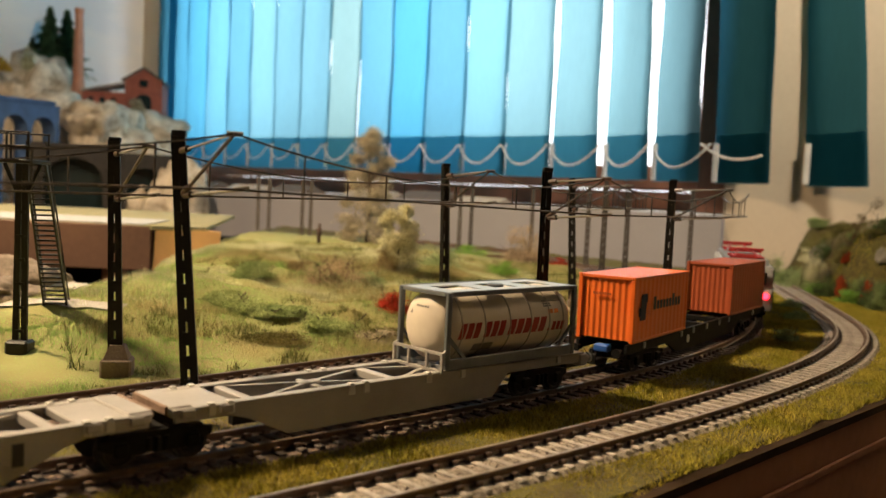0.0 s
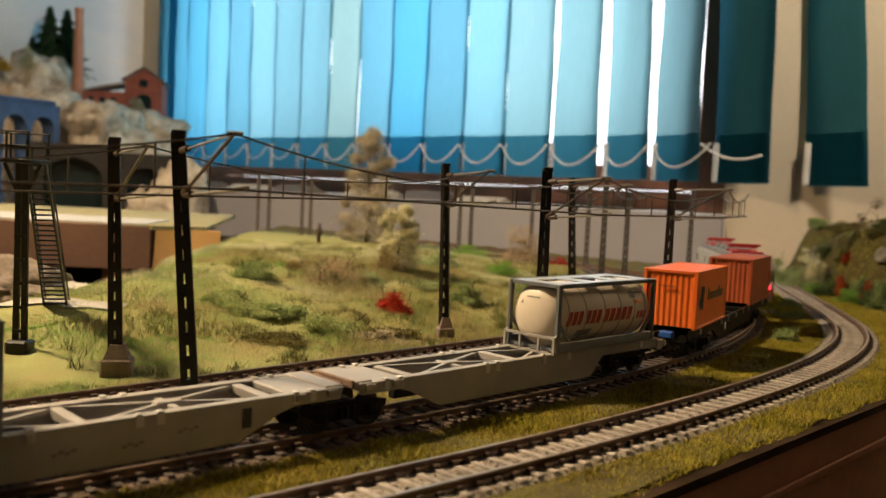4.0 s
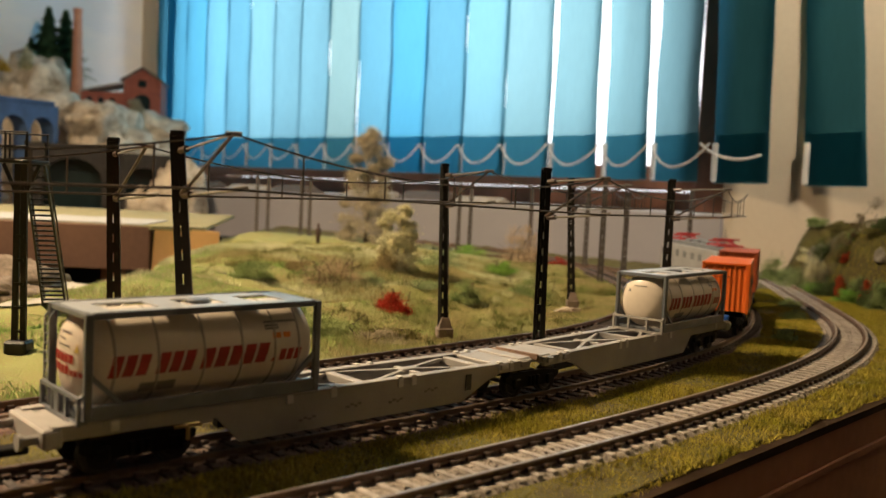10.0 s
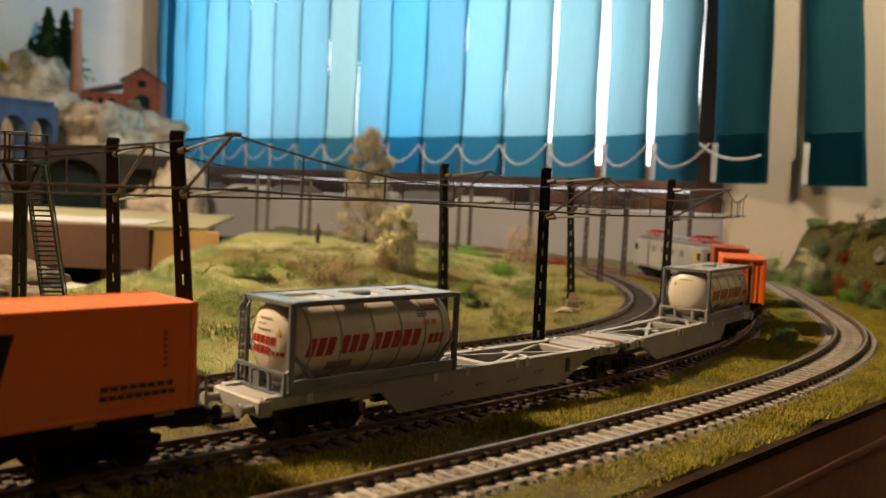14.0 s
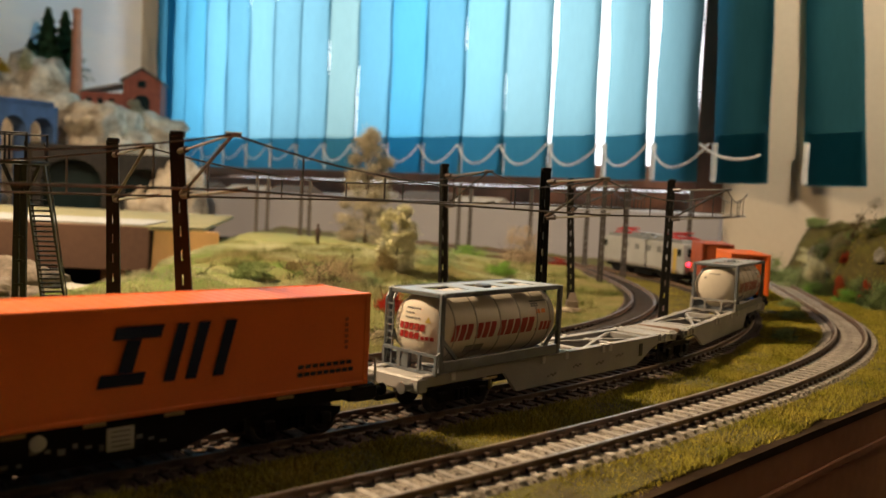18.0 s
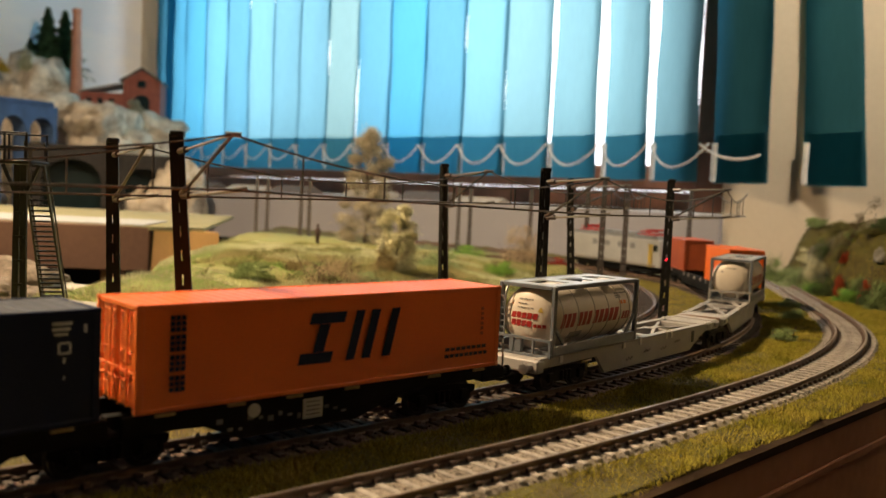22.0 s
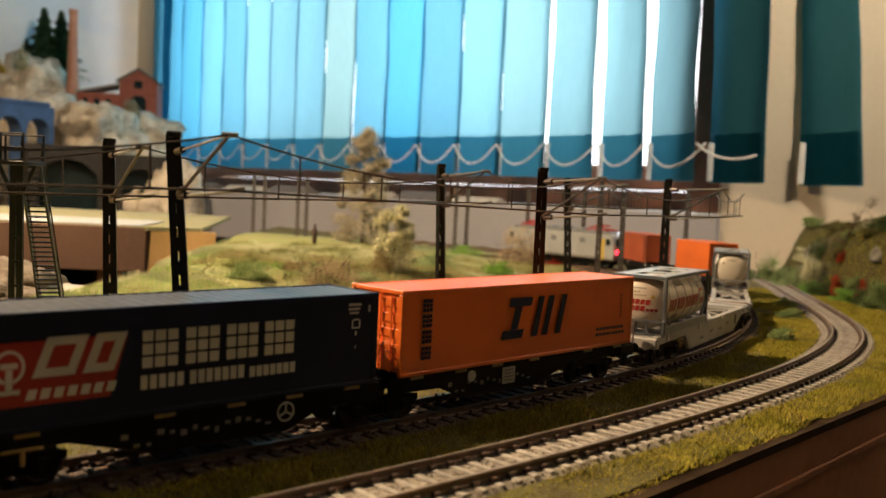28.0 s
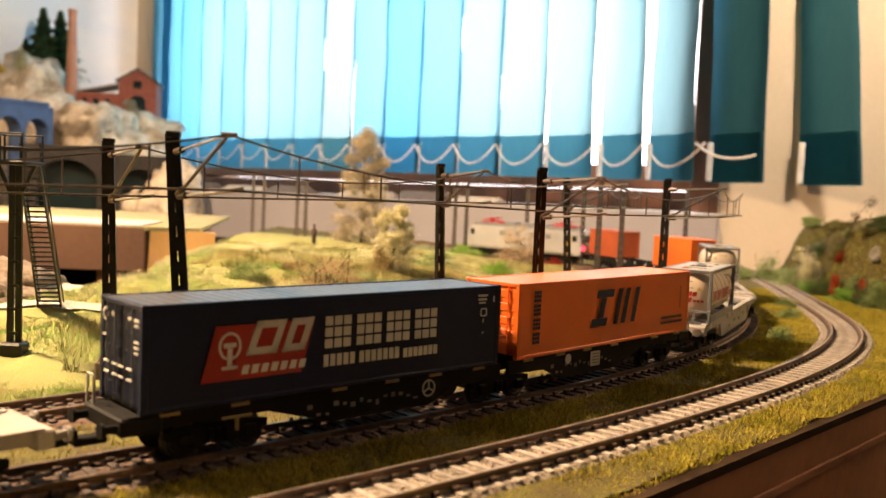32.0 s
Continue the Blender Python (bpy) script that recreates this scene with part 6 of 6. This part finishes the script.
def buffers(parent, x, sx, paint):
    for sy in (-1, 1):
        bm = bmesh.new()
        rod(bm, (x, sy * 0.0100, 0.0118), (x + sx * 0.0045, sy * 0.0100, 0.0118), 0.0013, seg=10)
        rod(bm, (x + sx * 0.0045, sy * 0.0100, 0.0118), (x + sx * 0.0056, sy * 0.0100, 0.0118), 0.0021, seg=14)
        part("buffer", bm, paint, parent)
    bm = bmesh.new()
    box(bm, (x + sx * 0.0045, 0, 0.0072), (0.0090, 0.0050, 0.0022), 0.0004)
    box(bm, (x + sx * 0.0085, 0, 0.0090), (0.0012, 0.0042, 0.0036), 0.0003)
    part("coupler", bm, M_BLACK, parent)


def half_wagon(name, label, paint, end, deep, brackets):
    """Half of a two-part wagon. Pivots at -PH and +PH; the buffered end lies at -end."""
    w = thing(name, label, "goods wagon", "wagons of the train")
    PH = 0.081
    e = -end
    for sy in (-1, 1):
        out = [(e + 0.004, 0.0110), (e + 0.049, 0.0110), (e + 0.057, deep), (0.040, deep), (0.054, 0.0095), (0.060, 0.0112), (PH - 0.004, 0.0112), (PH - 0.004, 0.0146), (e + 0.004, 0.0146)]
        part("side_sill", plate(bmesh.new(), out, sy * 0.0126, sy * 0.0112), paint, w)
        part("sill_flange", box(bmesh.new(), ((e + PH) / 2, sy * 0.0114, 0.0148), (PH - e - 0.006, 0.0034, 0.0007), 0.0002), paint, w)
        for x in brackets:
            bm = bmesh.new()
            box(bm, (x, sy * 0.0129, 0.0134), (0.0024, 0.0007, 0.0030), 0.0002)
            box(bm, (x, sy * 0.0120, 0.0153), (0.0020, 0.0020, 0.0008), 0.0002)
            part("container_lock", bm, M_WHITE if paint is M_WAGON else M_BRASS, w)
    for x in (e + 0.030, e + 0.054, -0.004, 0.052):
        part("cross_beam", box(bmesh.new(), (x, 0, 0.0132), (0.0032, 0.0224, 0.0030), 0.0003), paint, w)
    part("centre_beam", box(bmesh.new(), (0.0, 0, 0.0062), (PH * 1.3, 0.0034, 0.0034), 0.0003), M_BLACK, w)
    for x0, x1 in ((-0.004, 0.052), (-0.054, -0.004)):
        xm = (x0 + x1) / 2
        part("gusset_plate", box(bmesh.new(), (xm, 0, 0.0142), (0.0085, 0.0040, 0.0016), 0.0003), paint, w)
        for sy in (-1, 1):
            part("gusset_arm", box(bmesh.new(), (xm, sy * 0.0040, 0.0138), (0.0022, 0.0050, 0.0012), 0.0002), paint, w)
            for x in (x0, x1):
                part("diagonal_brace", beam(bmesh.new(), (x, sy * 0.0108, 0.0138), (xm + (0.003 if x > xm else -0.003), sy * 0.0012, 0.0142), 0.0014, 0.0011), paint, w)
    bm = bmesh.new()
    box(bm, (e + 0.014, 0, 0.0128), (0.024, 0.0250, 0.0030), 0.0004)
    box(bm, (e + 0.0030, 0, 0.0120), (0.0050, 0.0270, 0.0052), 0.0006)
    part("end_platform", bm, paint, w)
    bm = bmesh.new()
    box(bm, (PH - 0.0130, 0, 0.0138), (0.0200, 0.0250, 0.0024), 0.0004)
    box(bm, (PH - 0.0060, 0, 0.0146), (0.0070, 0.0235, 0.0022), 0.0004)
    part("joint_platform", bm, paint, w)
    part("joint_edge", box(bmesh.new(), (PH - 0.0022, 0, 0.0146), (0.0011, 0.0215, 0.0026), 0.0003), M_RUST, w, "rusty brown joint edge")
    for sy in (-1, 1):
        for x in (PH - 0.0195, PH - 0.0075):
            part("step_bracket", box(bmesh.new(), (x, sy * 0.0131, 0.0136), (0.0042, 0.0014, 0.0024), 0.0003), paint, w)
    buffers(w, e + 0.001, -1, paint)
    part("hand_brake_plate", box(bmesh.new(), (0.0430, -0.01272, 0.0098), (0.0028, 0.0003, 0.0058)), M_DARKPRINT, w, "black plate on the sill")
    for x, z in ((-0.030, 0.0062), (-0.012, 0.0080), (0.006, 0.0072), (0.022, 0.0090)):
        bm = bmesh.new()
        for i in range(4):
            box(bm, (x + 0.0016 * i, -0.01270, z + 0.0006 * (i % 2)), (0.0012, 0.0002, 0.0008))
        part("print", bm, M_GREYPRINT if paint is M_WAGON else M_WHITE, w)
    lev = rod(bmesh.new(), (e + 0.040, -0.0128, 0.0100), (e + 0.040, -0.0128, 0.0062), 0.0006, seg=6)
    box(lev, (e + 0.040, -0.0128, 0.0102), (0.0085, 0.0006, 0.0009), 0.0002)
    part("brake_lever", lev, M_BRASS, w)
    bogie(w, -PH, M_BLACK)
    return w


def black_half(name, label):
    """Half of the black two-part wagon under a long container; its pivots lie at -0.060 and +0.060, the shared bogie at +0.060."""
    w = thing(name, label, "goods wagon", "wagons of the train")
    e = -0.090
    for sy in (-1, 1):
        out = [(e + 0.002, 0.0108), (e + 0.046, 0.0108), (e + 0.070, 0.0040), (0.022, 0.0040), (0.034, 0.0092), (0.058, 0.0100), (0.058, 0.0149), (e + 0.002, 0.0149)]
        part("side_sill", plate(bmesh.new(), out, sy * 0.0124, sy * 0.0110), M_BLACK, w)
        for x in (e + 0.014, e + 0.036, -0.018, 0.004, 0.024, 0.046):
            part("container_lock", box(bmesh.new(), (x, sy * 0.0128, 0.0144), (0.0060, 0.0008, 0.0010), 0.0002), M_BRASS, w)
    for x in (-0.050, -0.030, -0.005, 0.020, 0.045):
        part("cross_beam", box(bmesh.new(), (x, 0, 0.0130), (0.0032, 0.0222, 0.0030), 0.0003), M_BLACK, w)
    part("centre_beam", box(bmesh.new(), (-0.012, 0, 0.0110), (0.140, 0.0040, 0.0040), 0.0003), M_BLACK, w)
    part("end_platform", box(bmesh.new(), (e + 0.006, 0, 0.0122), (0.012, 0.0260, 0.0050), 0.0006), M_BLACK, w)
    buffers(w, e + 0.001, -1, M_BLACK)
    rail = bmesh.new()
    for y in (0.0080, 0.0125):
        rod(rail, (e + 0.001, y, 0.0100), (e + 0.001, y, 0.0230), 0.0004, seg=6)
    rod(rail, (e + 0.001, 0.0080, 0.0230), (e + 0.001, 0.0125, 0.0230), 0.0004, seg=6)
    part("hand_rail", rail, M_WAGON, w, "thin pale hand rail")
    lev = rod(bmesh.new(), (e + 0.035, -0.0128, 0.0105), (e + 0.035, -0.0128, 0.0068), 0.0006, seg=6)
    box(lev, (e + 0.035, -0.0128, 0.0108), (0.0100, 0.0006, 0.0009), 0.0002)
    part("brake_lever", lev, M_BRASS, w, "ochre lever")
    bogie(w, -0.060, M_BLACK)
    return w


# the pale two-part wagon: rear half, front half turned round
REAR_PALE = half_wagon("flat_wagon", "pale grey half of a two-part container wagon, partly empty", M_WAGON, 0.108, 0.0028, (-0.089, -0.0345, -0.018, 0.010, 0.016, 0.060, 0.066))
bogie(REAR_PALE, 0.081, M_BLACK)
FRONT_PALE = half_wagon("flat_wagon", "pale grey half of a two-part container wagon, partly empty", M_WAGON, 0.108, 0.0028, (-0.089, -0.0345, -0.018, 0.010, 0.016, 0.060, 0.066))
NEXT_PALE = copy_thing(FRONT_PALE, Matrix.Identity(4))
REAR_BLACK = black_half("flat_wagon", "black half of a two-part container wagon")
bogie(REAR_BLACK, 0.060, M_BLACK)
FRONT_BLACK = black_half("flat_wagon", "black half of a two-part container wagon")


def sill_signs():
    for w, side in ((REAR_BLACK, 1), (FRONT_BLACK, -1)):
        y = -0.01262 * side
        bm = bmesh.new()
        rng = random.Random(4)
        for i in range(16):
            x = (-0.036 + 0.0034 * i) * side
            z = 0.0062 + 0.004 * rng.random()
            box(bm, (x, y, z), (0.0012 + 0.001 * rng.random(), 0.0002, 0.0006 + 0.0012 * rng.random()))
        part("print", bm, M_GREYPRINT, w, "rows of small pale bars")
    # the wheel sign of the rear half
    bm = bmesh.new()
    y = -0.0128
    lathe(bm, [(-0.0001, 0.0031), (0.0001, 0.0031), (0.0001, 0.0025), (-0.0001, 0.0025), (-0.0001, 0.0031)], 24, "X", Matrix.Translation((0.0211, y + 0.0001, 0.0100)) @ Matrix.Rotation(radians(90), 4, "Z"), False)
    for a in (90, 210, 330):
        c, s = math.cos(radians(a)), math.sin(radians(a))
        beam(bm, (0.0211, y + 0.0001, 0.0100), (0.0211 + 0.0027 * c, y + 0.0001, 0.0100 + 0.0027 * s), 0.0003, 0.0006)
    part("hand_wheel", bm, M_WHITE, REAR_BLACK, "white three-spoked hand wheel")
    part("plate", box(bmesh.new(), (-0.0030, 0.01265, 0.0098), (0.0075, 0.0003, 0.0064), 0.0002), M_WHITE, FRONT_BLACK, "white plate with grey bars")
    bm = bmesh.new()
    for i in range(4):
        box(bm, (-0.0030, 0.01285, 0.0080 + 0.0013 * i), (0.0050, 0.0002, 0.0004))
    part("print", bm, M_GREYPRINT, FRONT_BLACK)
    m = Matrix.Translation((0.0180, 0.0126, 0.0118)) @ Matrix.Rotation(radians(90), 4, "Z")
    part("oval_plate", lathe(bmesh.new(), [(-0.0001, 0.0021), (0.0003, 0.0021)], 20, "X", m), M_WHITE, FRONT_BLACK, "white oval plate")


sill_signs()

def long_flat():
    w = thing("flat_wagon", "dark container wagon with blue ends under two short containers", "goods wagon", "wagons of the train")
    for sy in (-1, 1):
        out = [(-0.110, 0.0108), (-0.060, 0.0104), (-0.046, 0.0045), (0.046, 0.0045), (0.060, 0.0104), (0.110, 0.0108), (0.110, 0.0149), (-0.110, 0.0149)]
        part("side_sill", plate(bmesh.new(), out, sy * 0.0124, sy * 0.0110), M_BLACK, w)
        for x in (-0.090, -0.040, -0.022, 0.0, 0.022, 0.040, 0.090):
            part("container_lock", box(bmesh.new(), (x, sy * 0.0127, 0.0130), (0.0024, 0.0007, 0.0030), 0.0002), M_WAGON, w)
    for x in (-0.09, -0.06, -0.03, 0.0, 0.03, 0.06, 0.09):
        part("cross_beam", box(bmesh.new(), (x, 0, 0.0130), (0.0032, 0.0222, 0.0030), 0.0003), M_BLACK, w)
    for sx in (-1, 1):
        part("end_platform", box(bmesh.new(), (sx * 0.1085, 0, 0.0122), (0.005, 0.0070, 0.0034), 0.0006), M_BLUE, w, "blue end beam")
        buffers(w, sx * 0.111, sx, M_BLACK)
        bogie(w, sx * 0.080, M_BLACK)
    part("oval_plate", lathe(bmesh.new(), [(-0.0001, 0.0021), (0.0003, 0.0021)], 20, "X", Matrix.Translation((-0.030, -0.0126, 0.0095)) @ Matrix.Rotation(radians(-90), 4, "Z")), M_WHITE, w, "white round plate")
    return w


FLAT = long_flat()

M_LOCO = mat("white_engine_paint", (0.40, 0.405, 0.41), (0.33, 0.335, 0.34), 40, 0.45, spread=0.02)
M_LOCOROOF = mat("grey_engine_roof", (0.22, 0.23, 0.24), (0.16, 0.17, 0.18), 60, 0.5, spread=0.02)
M_PANTO = mat("red_pantograph_paint", (0.50, 0.03, 0.03), (0.40, 0.02, 0.02), 90, 0.5)
M_GLASS = mat("dark_engine_glass", (0.02, 0.025, 0.03), None, 60, 0.1)
M_LAMP_RED = glow("red_tail_lamp", (1.0, 0.015, 0.03), 11.0)
M_LAMP_BLUE = glow("bluish_white_lamp", (0.70, 0.80, 1.0), 1.2)


def engine():
    """An electric engine with a body about 0.19 long; origin midway between its bogies."""
    e = thing("electric_engine", "white electric engine with red pantographs and red tail lamps", "locomotive", "engine of the train")
    L, w, z0, z1 = 0.174, 0.0170, 0.0100, 0.0400
    bm = bmesh.new()
    hl = L / 2
    prof = [(-hl, z0), (-hl - 0.0015, z0 + 0.010), (-hl + 0.0035, z1 - 0.001), (-hl + 0.008, z1), (hl - 0.008, z1), (hl - 0.0035, z1 - 0.001), (hl + 0.0015, z0 + 0.010), (hl, z0)]
    plate(bm, prof, -w, w)
    bmesh.ops.bevel(bm, geom=list(bm.edges), offset=0.0010, segments=2, affect="EDGES")
    part("body", bm, M_LOCO, e, "white body")
    bm = bmesh.new()
    plate(bm, [(-hl + 0.006, z1 - 0.0008), (-hl + 0.012, z1 + 0.0035), (hl - 0.012, z1 + 0.0035), (hl - 0.006, z1 - 0.0008)], -w + 0.003, w - 0.003)
    for x in (-0.025, 0.0, 0.025):
        box(bm, (x, 0, z1 + 0.0045), (0.016, 0.018, 0.0030), 0.0005)
    part("roof", bm, M_LOCOROOF, e, "grey roof with boxes")
    part("underframe", box(bmesh.new(), (0, 0, 0.0085), (L - 0.010, 0.0270, 0.0045), 0.0006), M_BLACK, e)
    part("under_box", box(bmesh.new(), (0, 0, 0.0050), (0.040, 0.0240, 0.0060), 0.0008), M_BLACK, e)
    for sx in (-1, 1):
        part("windscreen", box(bmesh.new(), (sx * (hl - 0.0002), 0, z1 - 0.0085), (0.0030, 0.0250, 0.0085), 0.0006, None), M_GLASS, e, "dark windscreen")
        part("cab_stripe", box(bmesh.new(), (sx * (hl - 0.0165), 0, z0 + 0.0125), (0.0070, 2 * w + 0.0006, 0.0250), 0.0003), M_YELLOW if sx < 0 else M_LOCO, e, "yellow stripe behind the cab" if sx < 0 else "")
        for sy in (-1, 1):
            part("side_window", box(bmesh.new(), (sx * (hl - 0.0085), sy * (w + 0.0001), z1 - 0.0090), (0.0070, 0.0006, 0.0070), 0.0002), M_GLASS, e, "dark cab window")
            m = Matrix.Translation((sx * (hl + 0.0010), sy * 0.0122, 0.0200))
            part("tail_lamp" if sx < 0 else "head_lamp", lathe(bmesh.new(), [(-0.0012 if sx < 0 else -0.0004, 0.0021), (0.0006, 0.0021)], 14, "X", m), M_LAMP_RED if sx < 0 else M_LAMP_BLUE, e, "glowing red lamp" if sx < 0 else "pale lamp")
        buffers(e, sx * hl, sx, M_BLACK)
        # pantograph, folded
        x = sx * 0.055
        for y in (-0.0085, 0.0085):
            part("base_bar", rod(bmesh.new(), (x - 0.014, y, z1 + 0.0045), (x + 0.014, y, z1 + 0.0045), 0.0007, seg=6), M_PANTO, e, "red pantograph bar")
            part("lower_arm", rod(bmesh.new(), (x - 0.013, y, z1 + 0.0045), (x + 0.010, y * 0.6, z1 + 0.0078), 0.0007, seg=6), M_PANTO, e, "red pantograph arm")
            part("upper_arm", rod(bmesh.new(), (x + 0.010, y * 0.6, z1 + 0.0078), (x - 0.002, y * 0.9, z1 + 0.0095), 0.0006, seg=6), M_PANTO, e, "red pantograph arm")
        for dx, z in ((-0.014, 0.0045), (0.014, 0.0045), (-0.003, 0.0097), (-0.0005, 0.0097), (0.010, 0.0078)):
            part("cross_bar", rod(bmesh.new(), (x + dx, -0.0115, z1 + z), (x + dx, 0.0115, z1 + z), 0.0008, seg=6), M_PANTO, e, "red pantograph bar")
        part("bogie_skirt", box(bmesh.new(), (sx * 0.051, 0, 0.0060), (0.040, 0.0258, 0.0050), 0.0008), M_BLACK, e)
        bogie(e, sx * 0.051, M_BLACK, 0.028)
    part("roof_lamp", lathe(bmesh.new(), [(-0.001, 0.0022), (0.001, 0.0022)], 14, "X", Matrix.Translation((-hl + 0.0060, 0, z1 + 0.0008))), M_LAMP_BLUE, e, "bluish white lamp over the windscreen")
    for sy in (-1, 1):
        for x in (-0.040, -0.018, 0.006, 0.030):
            part("side_vent", box(bmesh.new(), (x, sy * (w + 0.0001), z1 - 0.0085), (0.0085, 0.0005, 0.0060), 0.0001), M_LOCOROOF, e, "grey side grille")
        part("lower_stripe", box(bmesh.new(), (0, sy * (w + 0.0001), z0 + 0.0020), (L - 0.014, 0.0004, 0.0020)), M_GREYPRINT, e)
    return e


ENGINE = engine()
TANK_REAR = tank_container("cream tank container in a grey frame, red bars on its dome", True)
TANK_FRONT = tank_container("cream tank container in a grey frame with a bare dome", False)
LONG_ORANGE, LONG_NAVY = orange_long(), navy_long()
SHORT_ORANGE = short_container(M_ORANGE, "short orange ribbed container with a dark blue emblem", True)
SHORT_BROWN = short_container(M_BROWN, "short faded red-orange ribbed container", False)

# each car: thing, rear pivot, front pivot (from the second tank's middle), place on the chord, turned round
CARS = [(REAR_PALE, -0.0200, 0.1420, (0, 0, 0), False), (FRONT_PALE, 0.1420, 0.3045, (0, 0, 0), True), (NEXT_PALE, -0.5670, -0.4050, (0, 0, 0), True),
        (FLAT, 0.3872, 0.5472, (0, 0, 0), False), (FRONT_BLACK, -0.2113, -0.0912, (0, 0, 0), True), (REAR_BLACK, -0.3315, -0.2113, (0, 0, 0), False),
        (ENGINE, 0.630, 0.732, (0, 0, 0), False),
        (TANK_REAR, -0.0200, 0.1420, (-0.0610, 0, DECK), False), (TANK_FRONT, 0.1420, 0.3045, (0.0612, 0, DECK), False),
        (LONG_ORANGE, -0.2113, -0.0912, (0.0150, 0, DECK), False), (LONG_NAVY, -0.3315, -0.2113, (-0.0150, 0, DECK), False),
        (SHORT_ORANGE, 0.3872, 0.5472, (-0.0729, 0, DECK), False), (SHORT_BROWN, 0.3872, 0.5472, (0.0730, 0, DECK), False)]


def motions():
    for ob, rear, front, place, turned in CARS:
        rows = []
        for t in range(0, 33, 1):
            m = chord(t, rear, front) @ Matrix.Translation(place)
            if turned:
                m = m @ Matrix.Rotation(math.pi, 4, "Z")
            rows.append((t, m))
        walk(ob, rows)
        # bogies follow the track under their car
        for b in ob.children:
            if b.name.split(".")[0] != "bogie":
                continue
            x = b.location.x * (-1 if turned else 1)
            rows = []
            for t in range(0, 33, 2):
                m = chord(t, rear, front)
                th = MID.at(gone(t) + (rear + front) / 2 + x)[2] - math.atan2(m[1][0], m[0][0])
                th = (th + math.pi) % (2 * math.pi) - math.pi
                rows.append((t, Matrix.Translation(b.location) @ Matrix.Rotation(th, 4, "Z")))
            walk(b, rows)
            for w in b.children:
                if w.name.split(".")[0] == "wheelset":
                    k = -1 if turned else 1
                    walk(w, [(0.5 * i, Matrix.Translation(w.location) @ Matrix.Rotation(k * (gone(0.5 * i) - gone(0)) / 0.0053, 4, "Y")) for i in range(65)])


motions()
